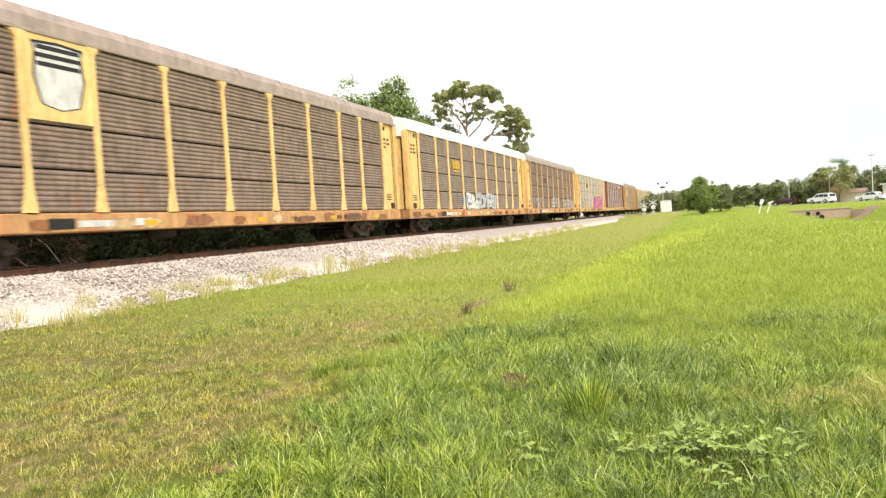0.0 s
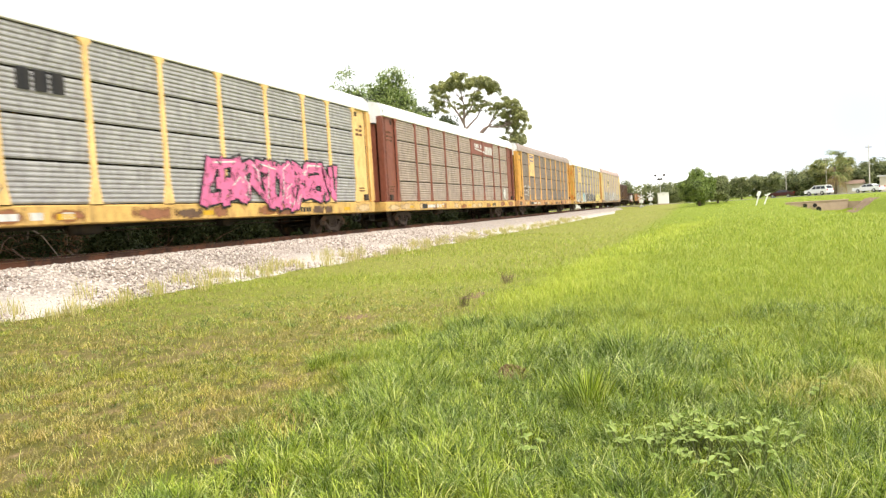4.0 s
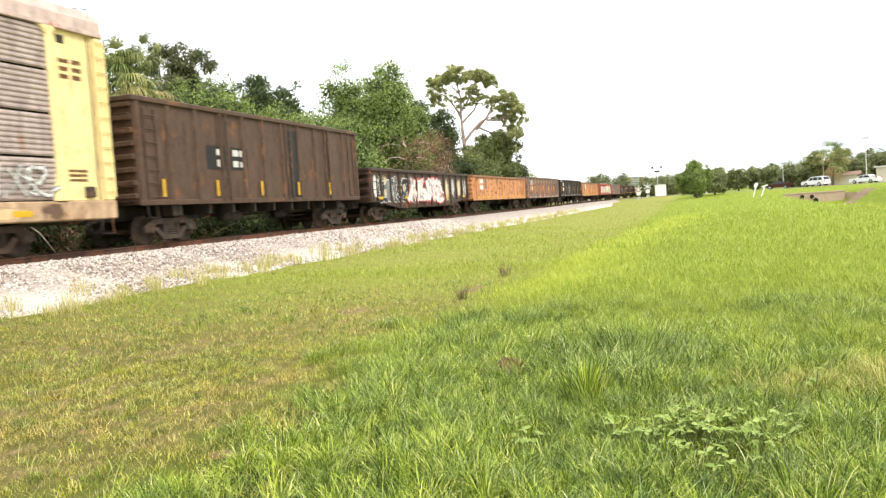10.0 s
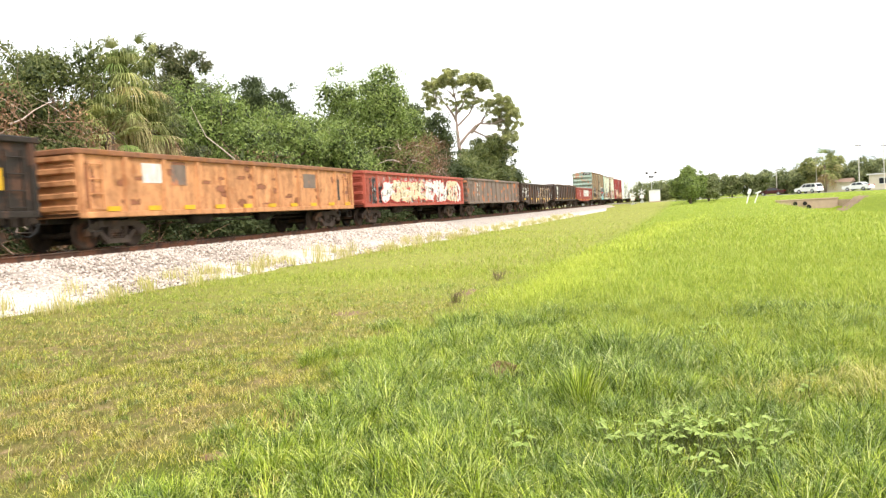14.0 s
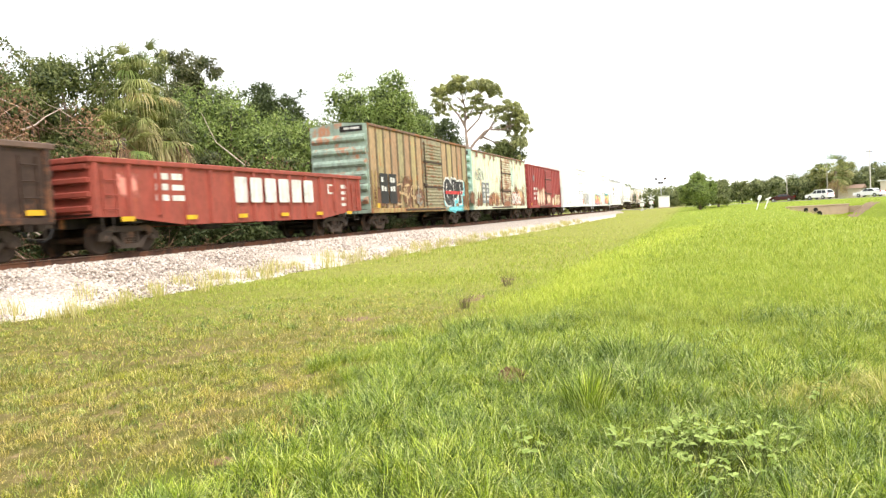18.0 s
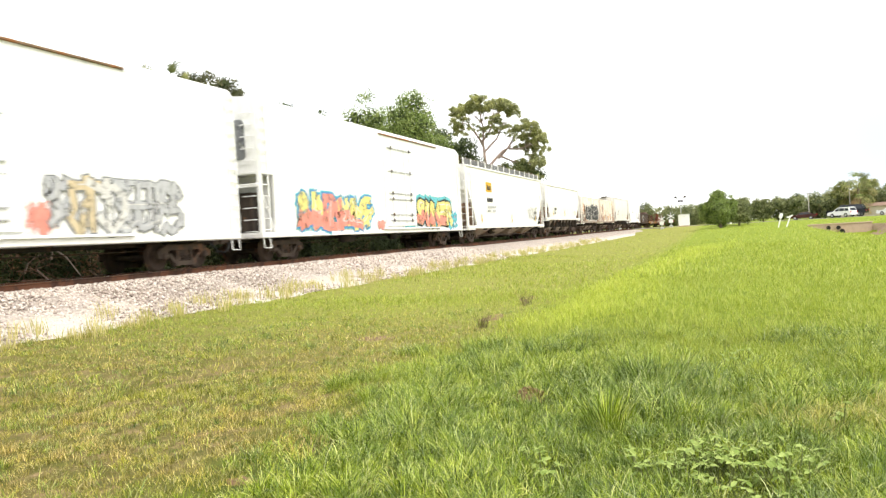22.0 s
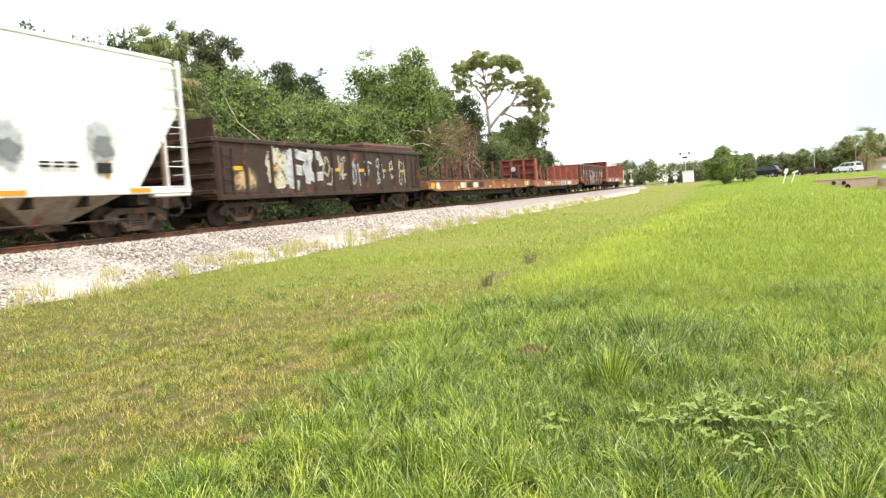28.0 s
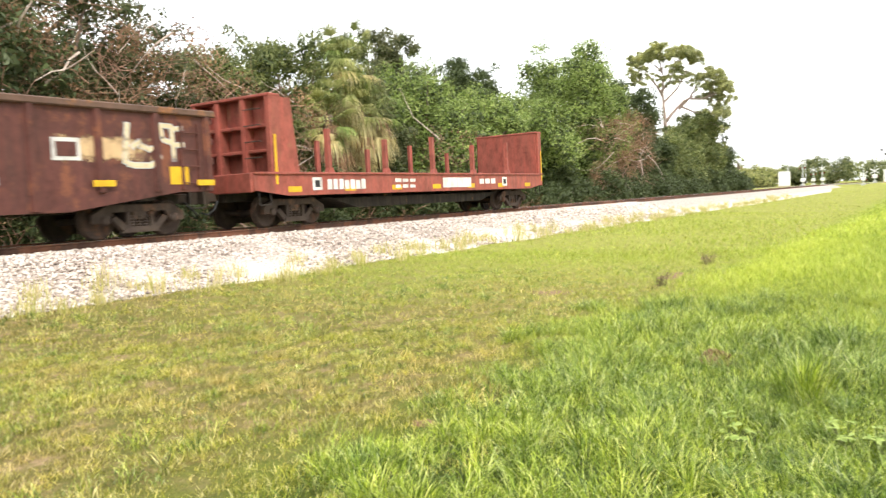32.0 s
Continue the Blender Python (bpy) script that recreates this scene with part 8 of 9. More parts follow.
CHROME = plain("wheel_alloy", (0.5, 0.5, 0.5), 0.3, 0.9)
LAMP_RED = plain("tail_lamp", (0.4, 0.02, 0.02), 0.2)
LAMP_CLEAR = plain("head_lamp", (0.75, 0.75, 0.72), 0.15)

n = Nodes("sun_bleached_asphalt", 0.9)
grit, worn = n.noise(60, 3), n.noise(0.6, 4)
road_mat = n.done(n.mix(n.ramp(worn, [(0.3, 0.0), (0.7, 0.6)]), n.mix(grit, (0.20, 0.19, 0.18), (0.32, 0.30, 0.28)), (0.40, 0.37, 0.33)))
m = Mesh()
for a, b in ((-90, -18.3), (-13.7, 110)):
    m.prism([(a, road_y(a) - 3.6), (b, road_y(b) - 3.6), (b, road_y(b) + 3.6), (a, road_y(a) + 3.6)], "z", -0.30, -0.07)
solid("road", m, road_mat, "pale asphalt road that crosses the railway", "road", kind="structure")
m = Mesh()
for a, b in ((-18.3, -16.86), (-16.64, -15.36), (-15.14, -13.7)):
    m.prism([(a, road_y(a) - 3.9), (b, road_y(b) - 3.9), (b, road_y(b) + 3.9), (a, road_y(a) + 3.9)], "z", -0.25, -0.012)
solid("crossing_panels", m, plain("crossing_concrete", (0.42, 0.40, 0.37), 0.85), "concrete panels of the level crossing between rails", "level crossing", kind="structure")
m = Mesh()
for a, b in ((-90, -20), (-12, 110)):
    m.prism([(a, road_y(a) - 0.12), (b, road_y(b) - 0.12), (b, road_y(b) + 0.12), (a, road_y(a) + 0.12)], "z", -0.068, -0.064)
solid("road_line", m, plain("yellow_road_paint", (0.55, 0.42, 0.08), 0.7), "worn yellow line along the road", "road marking", kind="structure")


def cabinet(x, y, w, d, h, label, mast=0.0):
    z = float(ground_z(x, y))
    c = thing("signal_cabinet", label, "signal cabinet", pose(x, y, z, 0, 0, 6))
    part("plinth", Mesh().bevel_box(-w / 2 - 0.06, w / 2 + 0.06, -d / 2 - 0.06, d / 2 + 0.06, -0.3, 0.14, 0.02), CONCRETE, c)
    part("housing", Mesh().bevel_box(-w / 2, w / 2, -d / 2, d / 2, 0.14, h - 0.1, 0.03), WHITE_PAINT, c)
    part("roof_cap", Mesh().prism([(-w / 2 - 0.08, h - 0.1), (w / 2 + 0.08, h - 0.1), (w / 2 + 0.08, h - 0.04), (0, h + 0.05), (-w / 2 - 0.08, h - 0.04)], "y", -d / 2 - 0.08, d / 2 + 0.08), ALUMINIUM, c)
    door = part("door", Mesh().bevel_box(-w * 0.28, w * 0.28, -d / 2 - 0.03, -d / 2 + 0.01, 0.22, h - 0.3, 0.01), WHITE_PAINT, c)
    part("handle", Mesh().bevel_box(w * 0.18, w * 0.22, -d / 2 - 0.07, -d / 2 - 0.02, h * 0.45, h * 0.55, 0.005), ALUMINIUM, door)
    for k in range(4):
        part("vent_slat", Mesh().box(-0.16, 0.16, -d / 2 - 0.045, -d / 2 - 0.025, h * 0.75 + 0.06 * k, h * 0.75 + 0.03 + 0.06 * k), ALUMINIUM, c)
    if mast:
        part("mast", Mesh().tube([(w * 0.3, d * 0.6, 0), (w * 0.3, d * 0.6, mast)], [0.09, 0.07], 8), ALUMINIUM, c)
    return c


cabinet(-6.15, 134.5, 1.75, 1.5, 2.05, "white metal signal cabinet beside the crossing")
cabinet(-24.3, 156.0, 2.0, 1.6, 2.9, "tall white equipment cabinet across the tracks", 5.1)


def crossing_signal(x, y, h, label, gate=True):
    z = float(ground_z(x, y))
    c = thing("crossing_signal", label, "crossing signal", pose(x, y, z), "signals of the level crossing")
    part("mast", Mesh().tube([(0, 0, -0.2), (0, 0, h)], [0.09, 0.07], 8), ALUMINIUM, c)
    part("mast_base", Mesh().bevel_box(-0.3, 0.3, -0.3, 0.3, -0.2, 0.35, 0.04), ALUMINIUM, c)
    part("gate_box", Mesh().bevel_box(-0.35, 0.35, -0.3, 0.3, 0.75, 1.35, 0.04), WHITE_PAINT, c)
    for s in (-1, 1):
        part("crossbuck_blade", Mesh().prism([(-0.6, h - 0.65 - 0.07 - s * 0.35), (-0.6, h - 0.65 + 0.07 - s * 0.35), (0.6, h - 0.65 + 0.07 + s * 0.35), (0.6, h - 0.65 - 0.07 + s * 0.35)], "y", -0.14 - 0.012 * s, -0.125 - 0.012 * s), WHITE_PAINT, c)
        part("lamp_hood", Mesh().lathe([(0.0, 0.05), (0.15, 0.05), (0.16, -0.12), (0.13, -0.12), (0.13, 0.02), (0, 0.02)], "y", (s * 0.38, -0.12, h - 1.5), 12), BLACK, c)
        part("lamp_lens", Mesh().lathe([(0, -0.01), (0.12, 0.0)], "y", (s * 0.38, -0.13, h - 1.5), 12), LAMP_RED, c)
    part("lamp_arm", Mesh().tube([(-0.38, -0.03, h - 1.5), (0.38, -0.03, h - 1.5)], [0.035, 0.035], 6), ALUMINIUM, c)
    if gate:
        part("gate_arm", Mesh().prism([(0.42, 1.0), (0.50, 1.0), (0.47, 5.0), (0.43, 5.0)], "y", -0.03, 0.03), WHITE_PAINT, c, "raised white gate arm")
        part("counterweight", Mesh().bevel_box(0.36, 0.56, -0.08, 0.08, 0.35, 0.85, 0.03), BLACK, c)
    return c


crossing_signal(-9.95, 137.4, 2.4, "low crossing signal with a white box at its mast", False)
crossing_signal(-8.35, 136.6, 2.5, "crossing signal mast by the cabinet", False)
crossing_signal(-19.6, 144.5, 4.6, "tall crossing signal with crossed white boards")
crossing_signal(-18.9, 165.0, 3.8, "crossing signal on the far side of the road", False)
crossing_signal(-20.6, 166.0, 3.6, "second crossing signal beyond the road", False)

mast = thing("floodlight_mast", "slim grey mast with four small floodlights", "light mast", pose(-6.75, 138.6, float(ground_z(-6.75, 138.6))))
part("pole", Mesh().tube([(0, 0, -0.2), (0, 0, 5.1)], [0.06, 0.045], 8), ALUMINIUM, mast)
part("cross_arm", Mesh().tube([(-0.75, 0, 4.9), (0.75, 0, 4.9)], [0.035, 0.035], 6), ALUMINIUM, mast)
for k, (x, z) in enumerate(((-0.75, 5.1), (0.75, 5.1), (-0.25, 4.4), (0.25, 4.4))):
    part("floodlight", Mesh().prism([(-0.22, -0.16), (0.22, -0.16), (0.16, 0.16), (-0.16, 0.16)], "y", -0.12, 0.10), BLACK, mast, "", (x, -0.05, z))
part("lower_arm", Mesh().tube([(-0.3, 0, 4.25), (0.3, 0, 4.25)], [0.03, 0.03], 6), ALUMINIUM, mast)

# leaning white posts in the field
post = thing("leaning_sign", "white sign post leaning over in the grass", "sign post", pose(5.5, 90, float(ground_z(5.5, 90))))
part("post", Mesh().prism([(-0.06, -0.15), (0.06, -0.15), (0.52, 1.55), (0.40, 1.55)], "y", -0.06, 0.06), WHITE_PAINT, post)
part("board", Mesh().prism([(0.10, 1.05), (0.42, 0.95), (0.62, 1.45), (0.28, 1.55)], "y", -0.10, -0.065), WHITE_PAINT, post)
part("brace", Mesh().prism([(0.75, -0.1), (0.87, -0.1), (1.35, 1.2), (1.23, 1.2)], "y", -0.05, 0.05), WHITE_PAINT, post)
part("top_board", Mesh().prism([(0.95, 0.95), (1.55, 1.15), (1.5, 1.3), (0.9, 1.1)], "y", -0.09, -0.055), WHITE_PAINT, post)

# culvert under the road bank
cul = thing("culvert_headwall", "stained concrete culvert headwall with two dark pipe mouths", "culvert", pose(0, 0, 0))
part("wall_block", Mesh().bevel_box(9.0, 15.3, 95.0, 95.4, -2.3, -0.66, 0.03), CONCRETE, cul)
part("coping", Mesh().bevel_box(8.9, 15.4, 94.93, 95.5, -0.66, -0.54, 0.02), CONCRETE, cul)
part("wing_wall", Mesh().prism([(15.3, 95.1), (16.3, 93.6), (16.6, 93.8), (15.6, 95.3)], "z", -2.3, -0.8), CONCRETE, cul)
for x, z, rr in ((10.95, -1.02, 0.24), (11.95, -1.05, 0.24), (12.3, -1.48, 0.30)):
    part("pipe_mouth", Mesh().lathe([(rr + 0.06, 94.90), (rr + 0.06, 95.02), (rr, 95.02), (rr, 94.90), (rr + 0.06, 94.90)], "y", (x, 0, z), 16), CONCRETE, cul)
    # flat black disc closes the pipe; its colour stands for the shade inside
    part("pipe_bore", Mesh().lathe([(0.0, 94.995), (rr, 94.99)], "y", (x, 0, z), 16), BLACK_MARK, cul)
for k in range(4):
    part("footing_stone", Mesh().bevel_box(7.7 + 0.35 * k, 7.95 + 0.35 * k, 94.7, 95.0, -1.7, -0.95 + 0.12 * (k % 2), 0.04), CONCRETE, cul)
bank = Mesh()
nx, ny = 9, 10
for j in range(ny):
    for i in range(nx):
        x, y = 14.6 + 0.34 * i + 0.15 * math.sin(2.1 * j), 88.6 + 0.72 * j
        bank.v.append((x, y, float(rough_ground(np.array(x), np.array(y))) + (0.05 if 0 < i < nx - 1 and 0 < j < ny - 1 else -0.08) + 0.05 * math.sin(3.7 * i + 2.3 * j)))
bank.f = [(j * nx + i, j * nx + i + 1, (j + 1) * nx + i + 1, (j + 1) * nx + i) for j in range(ny - 1) for i in range(nx - 1)]
solid("eroded_bank", bank, plain("bare_sandy_soil", (0.24, 0.16, 0.10), 0.95, 0, 0.7, 3.0), "bare eroded sandy bank beside the culvert", "bank", kind="structure")

marker = thing("cable_marker", "short orange and white utility marker post", "marker post", pose(1.12, 131.0, float(ground_z(1.12, 131.0))))
part("post", Mesh().lathe([(0.0, 1.0), (0.14, 0.98), (0.15, 0.6), (0.15, -0.1)], "z", (0, 0, 0), 10), WHITE_PAINT, marker)
part("orange_top", Mesh().lathe([(0.0, 1.45), (0.15, 1.4), (0.17, 1.0), (0.0, 0.98)], "z", (0, 0, 0), 10), plain("orange_plastic", (0.75, 0.25, 0.04), 0.5), marker)


# ---- road vehicles: length along x, front towards -x ----
def vehicle(name, label, category, m, body, kind):
    v = thing(name, label, category, m)
    if kind == "suv":
        low = [(-2.3, 0.35), (2.3, 0.35), (2.35, 0.7), (2.3, 1.05), (-1.15, 1.05), (-2.2, 0.92), (-2.38, 0.65)]
        cabin = [(-1.25, 1.04), (2.25, 1.04), (2.0, 1.66), (1.6, 1.74), (-0.35, 1.72)]
        panes = [[(-0.95, 1.08), (0.02, 1.08), (0.02, 1.60), (-0.33, 1.60)], [(0.10, 1.08), (1.05, 1.08), (1.05, 1.60), (0.10, 1.60)], [(1.13, 1.08), (1.95, 1.08), (1.78, 1.58), (1.13, 1.60)]]
    elif kind == "sedan":
        low = [(-2.35, 0.30), (2.35, 0.30), (2.4, 0.65), (2.3, 0.95), (-1.1, 0.92), (-2.25, 0.78), (-2.42, 0.55)]
        cabin = [(-1.15, 0.92), (1.75, 0.94), (1.0, 1.40), (0.3, 1.44), (-0.35, 1.40)]
        panes = [[(-0.90, 0.96), (0.1, 0.96), (0.1, 1.35), (-0.33, 1.33)], [(0.18, 0.96), (1.35, 0.97), (0.9, 1.34), (0.18, 1.36)]]
    else:
        low = [(-2.75, 0.45), (2.75, 0.45), (2.8, 0.8), (2.75, 1.15), (-1.5, 1.15), (-2.65, 1.08), (-2.82, 0.75)]
        cabin = [(-1.6, 1.14), (2.5, 1.14), (2.2, 1.78), (1.8, 1.86), (-0.75, 1.85)]
        panes = [[(-1.25, 1.2), (-0.15, 1.2), (-0.15, 1.72), (-0.72, 1.72)], [(-0.05, 1.2), (1.05, 1.2), (1.05, 1.72), (-0.05, 1.72)], [(1.15, 1.2), (2.2, 1.2), (2.0, 1.70), (1.15, 1.72)]]
    part("body_shell", Mesh().prism(low, "y", -0.90, 0.90), body, v)
    c = Mesh()
    k = len(cabin)
    for s, w in ((-1, 0.74), (1, 0.74)):
        c.v += [(a, s * (0.86 if b < cabin[2][1] - 0.2 else w), b) for a, b in cabin]
    c.f = [tuple(range(k)), tuple(2 * k - 1 - q for q in range(k))] + [((q + 1) % k, q, k + q, k + (q + 1) % k) for q in range(k)]
    part("cabin", c, body, v)
    for pane in panes:
        for s in (-1, 1):
            lean = lambda b: s * (0.875 - 0.13 * (b - pane[0][1]) / 0.6)
            part("side_window", Mesh().quad(*[(a, lean(b), b) for a, b in pane]), GLASS, v)
    a, b = cabin[-1], cabin[0]
    part("windscreen", Mesh().quad((b[0] - 0.012, -0.78, b[1] + 0.05), (b[0] - 0.012, 0.78, b[1] + 0.05), (a[0] - 0.03, 0.68, a[1] - 0.06), (a[0] - 0.03, -0.68, a[1] - 0.06)), GLASS, v)
    a, b = cabin[2], cabin[1]
    part("rear_window", Mesh().quad((b[0] + 0.012, -0.74, b[1] + 0.06), (b[0] + 0.012, 0.74, b[1] + 0.06), (a[0] + 0.02, 0.66, a[1] - 0.05), (a[0] + 0.02, -0.66, a[1] - 0.05)), GLASS, v)
    rr = 0.36 if kind != "sedan" else 0.32
    for x in (low[0][0] + 0.95, low[1][0] - 0.95):
        for s in (-1, 1):
            w = part("wheel", Mesh().lathe([(rr * 0.55, -0.11), (rr * 0.9, -0.12), (rr, -0.08), (rr, 0.08), (rr * 0.9, 0.12), (rr * 0.55, 0.11)], "y", (0, 0, 0), 18), TYRE, v, "", (x, s * 0.82, rr), True)
            part("rim", Mesh().lathe([(0.0, 0.09), (rr * 0.2, 0.10), (rr * 0.56, 0.115), (rr * 0.6, 0.06), (rr * 0.6, -0.06), (rr * 0.56, -0.115), (rr * 0.2, -0.10), (0, -0.09)], "y", (0, 0, 0), 14), CHROME, w)
    for s in (-1, 1):
        part("headlight", Mesh().bevel_box(low[-1][0] + 0.02, low[-1][0] + 0.2, s * 0.68 - 0.16, s * 0.68 + 0.16, 0.70, 0.86, 0.03), LAMP_CLEAR, v)
        part("tail_light", Mesh().bevel_box(low[2][0] - 0.12, low[2][0] + 0.01, s * 0.76 - 0.12, s * 0.76 + 0.12, 0.75, 1.0, 0.02), LAMP_RED, v)
        part("mirror", Mesh().bevel_box(cabin[0][0] + 0.35, cabin[0][0] + 0.5, s * 0.98 - 0.1, s * 0.98 + 0.1, cabin[0][1] + 0.02, cabin[0][1] + 0.17, 0.03), body, v)
    part("bumper", Mesh().bevel_box(low[-1][0] - 0.04, low[-1][0] + 0.12, -0.82, 0.82, 0.32, 0.55, 0.04), BLACK, v)
    return v


on_road = -0.07
SMALL = Matrix.Scale(0.86, 4)  # compact cars
vehicle("suv", "white sport utility car standing on the road", "car", pose(17.0, 130.2, on_road, 0, 0, ROAD_TURN - 24) @ SMALL, WHITE_PAINT, "suv")
vehicle("sedan", "white saloon car standing on the road", "car", pose(23.3, 127.6, on_road, 0, 0, ROAD_TURN - 18) @ SMALL, WHITE_PAINT, "sedan")
vehicle("parked_car", "dark maroon car parked beyond the road", "car", pose(12.5, 139.4, float(ground_z(12.5, 139.4)), 0, 0, -15) @ SMALL, plain("maroon_gloss", (0.06, 0.018, 0.018), 0.2), "sedan")
pickup = vehicle("dark_suv", "black sport utility car driving slowly to the crossing", "car", pose(120, road_y(120) + 1.6, on_road, 0, 0, ROAD_TURN), DARK_BODY, "truck")
DRIVE = ((0, 122), (6, 92), (12, 60), (16, 40), (18.5, 28.5), (20, 22.6), (21, 20.8), (22.5, 16.6), (23.5, 14.6), (24.5, 12.8), (25.5, 10.6), (27.5, 6.4), (28.5, 4.7), (29.5, 3.3), (31, 1.8), (32, 1.2))
MOVERS = [(pickup, [(t, pose(x, road_y(x) + 1.6, on_road, 0, 0, ROAD_TURN)) for t, x in DRIVE])]

# ---- far trees, palm, building, poles ----
palm(20.4, 137.5, 5.2, 71, "tall yellowish palm with a thick pale trunk", 48, 2.6, None, 10)
for k, (x, y, hgt, rad, leaf) in enumerate(((15.0, 140.5, 4.4, 2.6, "bright"), (17.4, 143.0, 4.6, 2.2, "bright"), (18.6, 141.0, 6.4, 2.0, "yellow"), (22.2, 141.0, 6.2, 1.9, "yellow"), (24.2, 141.5, 4.8, 2.4, "bright"), (27.0, 143.5, 5.4, 2.2, "mid"), (30.0, 146.0, 5.6, 2.8, "bright"), (36.0, 145.0, 6.4, 3.2, "bright"),
        (43.0, 143.0, 6.5, 3.6, "mid"), (7.1, 156.0, 4.6, 1.9, "mid"), (9.8, 158.0, 4.0, 2.4, "olive"), (12.6, 156.0, 4.6, 2.4, "olive"), (4.2, 160.0, 3.4, 2.2, "bright"), (2.4, 150.0, 2.8, 1.8, "bright"), (0.4, 157.0, 3.4, 2.6, "bright"), (-3.2, 168.0, 4.2, 3.0, "bright"), (-6.6, 176.0, 4.2, 3.4, "mid"),
        (-10.5, 186.0, 4.6, 3.6, "bright"), (-17.5, 178.0, 5.6, 3.6, "bright"), (-21.0, 172.0, 5.6, 3.0, "bright"), (-25.0, 176.0, 5.2, 3.2, "bright"), (-30.0, 172.0, 4.2, 3.0, "yellow"), (-34.0, 178.0, 4.6, 3.4, "yellow"), (-28.0, 150.0, 2.6, 2.4, "yellow"), (-33.0, 152.0, 3.6, 3.0, "yellow"), (-40.0, 160.0, 6.0, 4.0, "bright"), (-48.0, 150.0, 8.0, 5.0, "bright"))):
    tree("far leafy tree beyond the road", x, y, hgt * 1.05, rad, leaf if leaf == "yellow" else "far", 700 + k, 3600, 0.30, 0.1, 22, rad * 0.42, 0.14)
palm(-38.0, 182.0, 7.0, 72, "small palm beyond the crossing", 26, 2.0, None, 4)


def far_woods():
    """A low belt of woods that closes the horizon."""
    r = np.random.RandomState(77)
    c, q = [], []
    for k in range(420):
        x = -260 + 520 * k / 420 + r.uniform(-1, 1)
        y = 225 + 25 * r.rand() - 0.12 * abs(x)
        for _ in range(2):
            c.append((x + r.uniform(-2, 2), y + r.uniform(-2, 2), r.uniform(0.2, 3.2 + 1.6 * math.sin(0.11 * x) ** 2)))
            q.append(r.uniform(1.0, 1.8))
    v, f = leaf_quads(r, c, q, 30000, 0.85, 0.1, 0.4)
    tagged(new("far_woods", fast_mesh("far_woods", v, f, 3, LEAF["far"])), "belt of distant woods along the horizon", "woods", kind="stuff")


far_woods()
house = thing("low_building", "low beige building with a flat roof behind the road", "building", pose(32.5, 136.0, float(ground_z(32.5, 136.0)), 0, 0, -20))
STUCCO = plain("beige_stucco", (0.62, 0.55, 0.46), 0.9, 0, 0.2)
part("wall", Mesh().bevel_box(-5.5, 6.5, -3.5, 3.5, -0.3, 2.3, 0.02), STUCCO, house)
part("roof", Mesh().bevel_box(-5.8, 6.8, -3.8, 3.8, 2.3, 2.5, 0.03), plain("pale_roofing", (0.6, 0.58, 0.55), 0.8), house)
for x in (-3.5, 0.0, 3.5):
    w = part("window", Mesh().bevel_box(x - 0.6, x + 0.6, -3.56, -3.49, 0.9, 1.8, 0.01), GLASS, house)
    part("window_frame", Mesh().box(x - 0.66, x + 0.66, -3.58, -3.50, 1.8, 1.87).box(x - 0.66, x + 0.66, -3.58, -3.50, 0.83, 0.9), WHITE_PAINT, w)
shed = thing("low_wall_house", "low pinkish house wall behind the palm", "building", pose(21.5, 140.0, float(ground_z(21.5, 140.0)), 0, 0, -20))
part("wall", Mesh().bevel_box(-3.2, 3.2, -1.5, 1.5, -0.3, 1.5, 0.02), STUCCO, shed)
part("roof", Mesh().prism([(-1.8, 1.5), (1.8, 1.5), (0, 2.1)], "x", -3.5, 3.5), plain("brown_shingle", (0.30, 0.20, 0.15), 0.9), shed)
for x, y, h in ((23.9, 129.8, 7.2), (27.0, 128.6, 6.9), (19.2, 138.0, 6.0), (13.3, 139.0, 4.6)):
    u = thing("utility_pole", "pale utility pole with a short cross-arm", "utility pole", pose(x, y, float(ground_z(x, y))), "poles along the road")
    part("pole", Mesh().tube([(0, 0, -0.3), (0, 0, h)], [0.075, 0.05], 8), plain("bleached_pole_wood", (0.62, 0.58, 0.52), 0.9), u)
    part("cross_arm", Mesh().bevel_box(-0.4, 0.4, -0.04, 0.04, h - 0.47, h - 0.37, 0.01), BARK, u)
    for q in (-0.4, 0.4):
        part("insulator", Mesh().lathe([(0.0, 0.16), (0.05, 0.14), (0.06, 0.02), (0.03, 0.0)], "z", (q, 0, h - 0.36), 8), WHITE_PAINT, u)

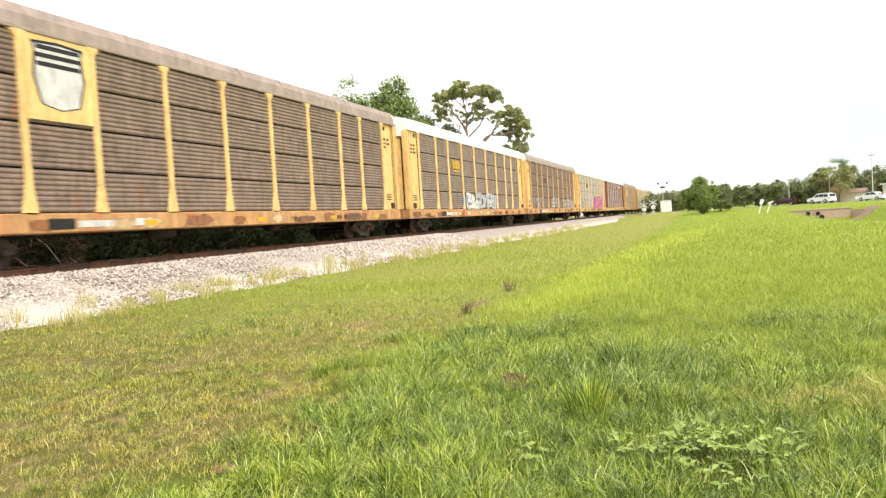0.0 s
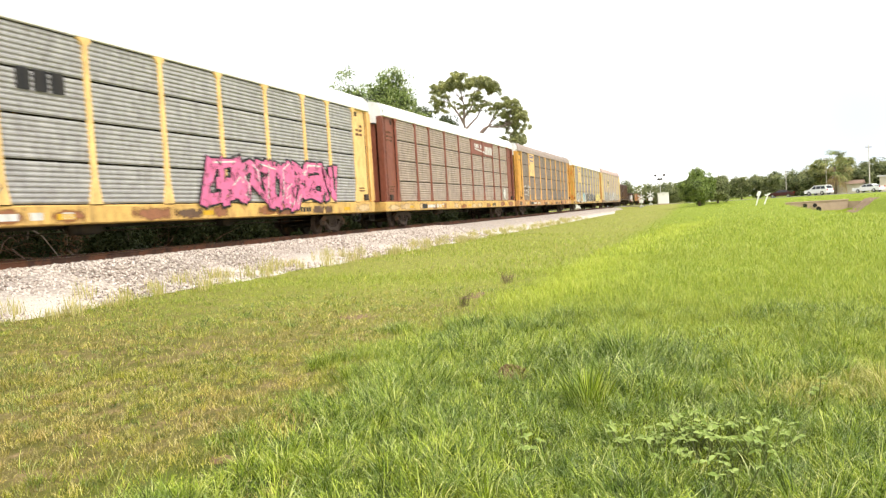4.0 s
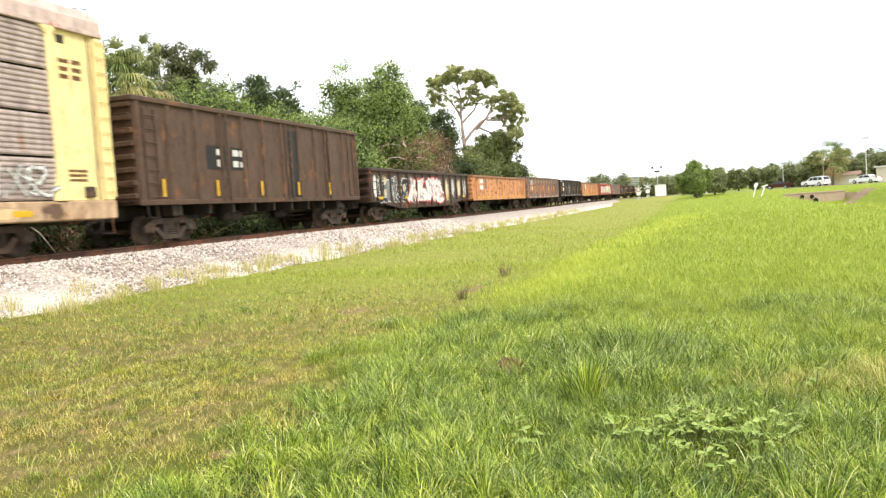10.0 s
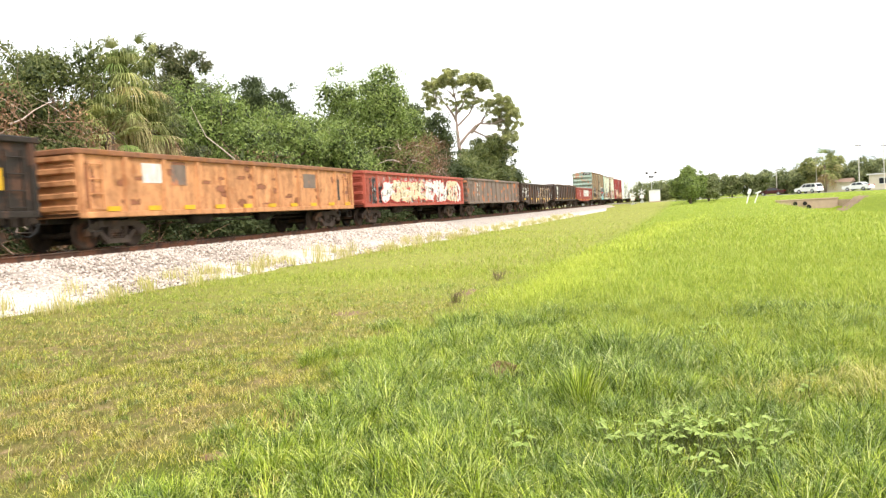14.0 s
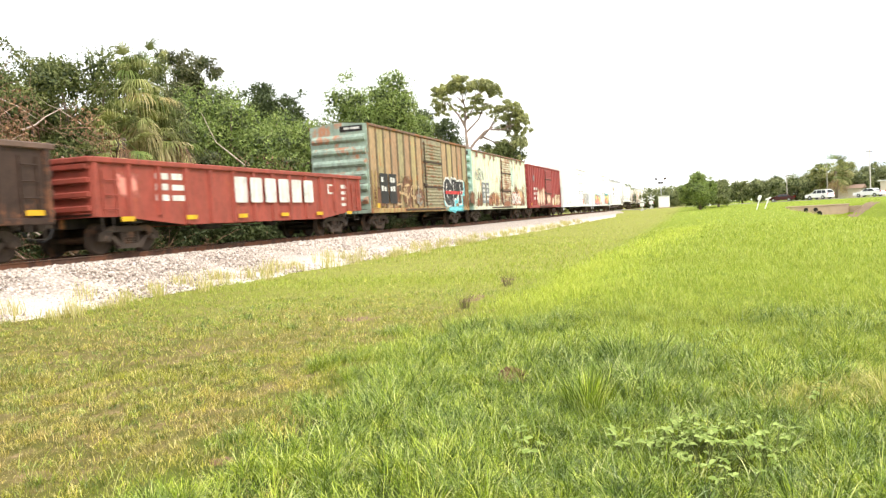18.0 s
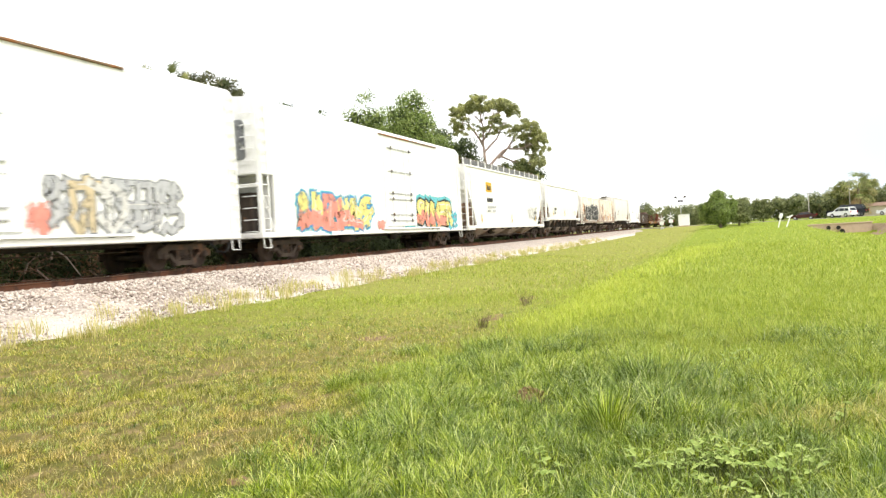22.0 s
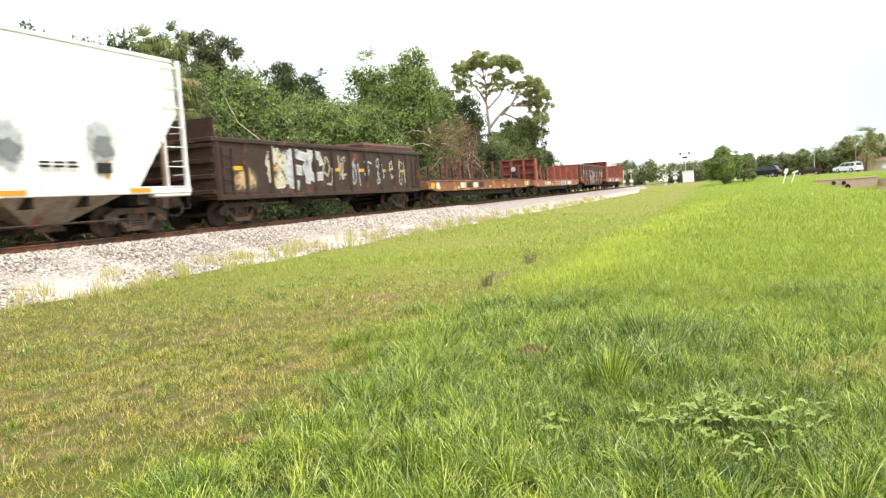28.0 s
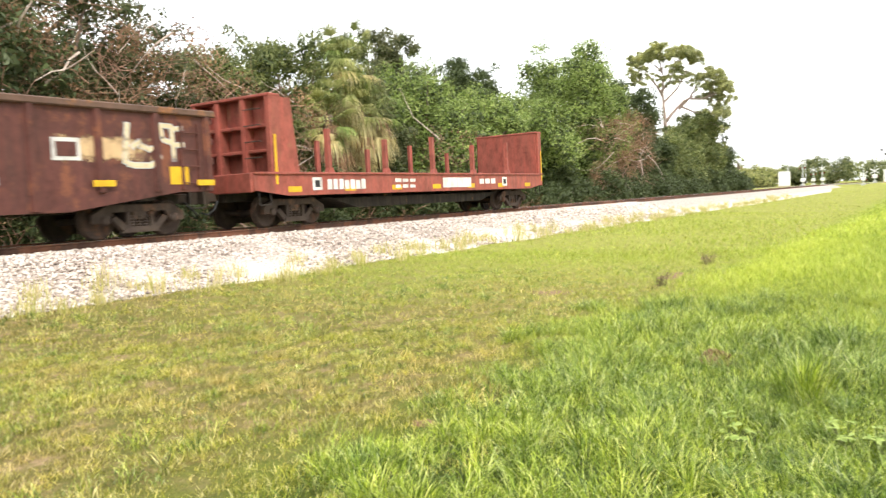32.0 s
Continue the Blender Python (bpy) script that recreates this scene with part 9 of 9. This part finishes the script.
# ---- weeds and marks in the near field ----
def leafy_weed(x, y, seed, size=0.09, count=34, spread=0.26, label="low leafy weed with broad green leaves in the grass"):
    """Stems with broad leaves in threes."""
    r = np.random.RandomState(seed)
    z = float(rough_ground(np.array(x), np.array(y)))
    t = thing("leafy_weed", label, "weed", pose(x, y, z))
    for _ in range(count):
        a, d = r.rand() * 6.283, spread * r.rand() ** 0.6
        top = Vector((d * math.cos(a), d * math.sin(a), 0.08 + 0.13 * r.rand()))
        stem = part("stem", Mesh().tube([(0.3 * top.x, 0.3 * top.y, -0.02), tuple(top)], [0.004, 0.003], 4), LEAF["mid"], t)
        lf = Mesh()
        for k in range(5):
            b = a + (k - 2) * 1.2 + r.uniform(-0.3, 0.3)
            s = size * r.uniform(0.6, 1.15)
            u = Vector((math.cos(b), math.sin(b), r.uniform(-0.45, 0.3)))
            w = Vector((-math.sin(b), math.cos(b), r.uniform(-0.5, 0.5)))
            lift = Vector((0, 0, 0.12 * s))
            pts = [top, top + u * s * 0.3 + w * s * 0.24 + lift, top + u * s * 0.65 + w * s * 0.22 + lift, top + u * s, top + u * s * 0.65 - w * s * 0.22 + lift, top + u * s * 0.3 - w * s * 0.24 + lift]
            n0 = len(lf.v)
            lf.v += [tuple(p) for p in pts[1:]] + [tuple(top)]
            lf.f += [(n0 + 5, n0, n0 + 1, n0 + 2), (n0 + 5, n0 + 2, n0 + 3, n0 + 4)]
        part("leaf_whorl", lf, WEED_LEAF, stem)



WEED_LEAF = leaf_material("broad_weed_leaf", [(0.0, (0.08, 0.13, 0.022)), (0.5, (0.22, 0.31, 0.06)), (1.0, (0.40, 0.48, 0.14))], 0.25, 0.5)
r = random.Random(811)
for k in range(24):
    x, y = -0.16 + r.gauss(0, 0.26), 4.68 + r.gauss(0, 0.27)
    leafy_weed(x, y, 800 + k, 0.05, 5, 0.17)
for k, (x, y) in enumerate(((-1.15, 4.75), (-1.0, 4.45), (0.0, 8.3), (0.15, 8.4), (-0.5, 8.1), (0.7, 6.0), (-0.62, 6.2))):
    leafy_weed(x, y, 840 + k, 0.05, 5, 0.14)


SOIL = plain("reddish_bare_soil", (0.20, 0.115, 0.062), 0.95, 0, 0.6, 14.0)


def soil_heap(x, y, w, h, seed):
    """A crumbly heap of dug soil, in clods."""
    r = random.Random(seed)
    t = thing("soil_heap", "small heap of crumbly reddish-brown soil in the grass", "soil heap", pose(x, y, float(rough_ground(np.array(x), np.array(y)))))
    m = Mesh()
    n, rings = 16, 5
    m.v = [(0, 0, h)]
    for k in range(1, rings + 1):
        q = k / rings
        for j in range(n):
            a = j / n * 2 * math.pi
            d = w * q * r.uniform(0.8, 1.15)
            m.v.append((d * math.cos(a), d * 0.8 * math.sin(a), h * (1 - q ** 1.6) * r.uniform(0.75, 1.2) - 0.03 * q))
    m.f = [(0, 1 + j, 1 + (j + 1) % n) for j in range(n)]
    for k in range(rings - 1):
        m.f += [(1 + k * n + j, 1 + (k + 1) * n + j, 1 + (k + 1) * n + (j + 1) % n, 1 + k * n + (j + 1) % n) for j in range(n)]
    part("heap", m, SOIL, t)
    for _ in range(22):
        a, d, b = r.uniform(0, 6.283), w * r.uniform(0.1, 0.95), r.uniform(0.012, 0.03)
        p = Vector((d * math.cos(a), 0.8 * d * math.sin(a), h * (1 - (d / w) ** 1.6)))
        pts = [p + Vector((b * r.uniform(0.6, 1.2) * sx, b * r.uniform(0.6, 1.2) * sy, b * sz * r.uniform(0.5, 0.9))) for sx, sy, sz in ((1, 0, 0), (0, 1, 0), (-1, 0, 0), (0, -1, 0), (0, 0, 1), (0, 0, -1))]
        clod = Mesh()
        clod.v = [tuple(q) for q in pts]
        clod.f = [(0, 1, 4), (1, 2, 4), (2, 3, 4), (3, 0, 4), (1, 0, 5), (2, 1, 5), (3, 2, 5), (0, 3, 5)]
        part("clod", clod, SOIL, t)


def weed_tuft(x, y, h, seed, mat, label, n=60, spread=0.07, lean=0.35):
    r = np.random.RandomState(seed)
    a = r.rand(n) * 6.283
    ob = blades("weed_tuft", label, x + spread * r.rand(n) * np.cos(a), y + spread * r.rand(n) * np.sin(a), h * (0.5 + 0.6 * r.rand(n)), 0.005 + 0.004 * r.rand(n), mat, seed + 1, lean, 0.5, None, a, 4)
    ob["kind"], ob["category"] = "", "weed"
    del ob["kind"]


DRY_TUFT = leaf_material("dry_brown_tuft", [(0.0, (0.10, 0.09, 0.04)), (0.5, (0.17, 0.15, 0.07)), (1.0, (0.28, 0.22, 0.12))], 0.2)
weed_tuft(-4.27, 16.9, 0.42, 900, DRY_TUFT, "dark dry weed tuft at the edge of the long grass", 70, 0.16, 0.55)
weed_tuft(-4.05, 12.8, 0.34, 902, DRY_TUFT, "second dark dry weed tuft in the grass", 60, 0.12, 0.5)
weed_tuft(-0.88, 5.78, 0.42, 904, MEADOW_BLADE, "tall dense dark green grass tuft", 230, 0.16, 0.6)
weed_tuft(-0.72, 7.6, 0.42, 906, COOL_BLADE, "dense dark green tuft in the long grass", 200, 0.4, 0.9)
weed_tuft(-3.0, 9.6, 0.28, 908, COOL_BLADE, "dark green tuft at the bank's edge", 200, 0.3, 0.8)
soil_heap(-1.74, 6.85, 0.22, 0.12, 77)
for k, (x, y, w, d) in enumerate(((-4.3, 14.6, 0.3, 1.0), (-4.6, 18.6, 0.3, 1.0), (-5.4, 11.5, 0.6, 0.4), (-6.4, 5.8, 0.2, 0.12), (-3.1, 4.3, 0.14, 0.1))):
    r = random.Random(950 + k)
    m = Mesh()
    z = lambda a, b: float(rough_ground(np.array(x + a), np.array(y + b)))
    ring = [(w * math.cos(q / 14 * 6.283) * r.uniform(0.7, 1.15), d * math.sin(q / 14 * 6.283) * r.uniform(0.7, 1.15)) for q in range(14)]
    m.v = [(x, y, z(0, 0) + 0.016)] + [(x + 0.6 * a, y + 0.6 * b, z(0.6 * a, 0.6 * b) + 0.008 + 0.008 * r.random()) for a, b in ring] + [(x + a, y + b, z(a, b) - 0.01) for a, b in ring]
    m.f = [(0, 1 + q, 1 + (q + 1) % 14) for q in range(14)] + [(1 + q, 15 + q, 15 + (q + 1) % 14, 1 + (q + 1) % 14) for q in range(14)]
    solid("bare_soil_patch", m, SOIL, "small patch of bare reddish soil in grass", "soil patch", kind="structure")


def motions():
    """The train runs past; a dark car creeps along the road to the crossing."""
    for car, y in CARS:
        walk(car, [(t, pose(TRACK_X, y - run(t), 0)) for t in range(0, 33)])
    for mover, rows in MOVERS:
        walk(mover, rows)


motions()
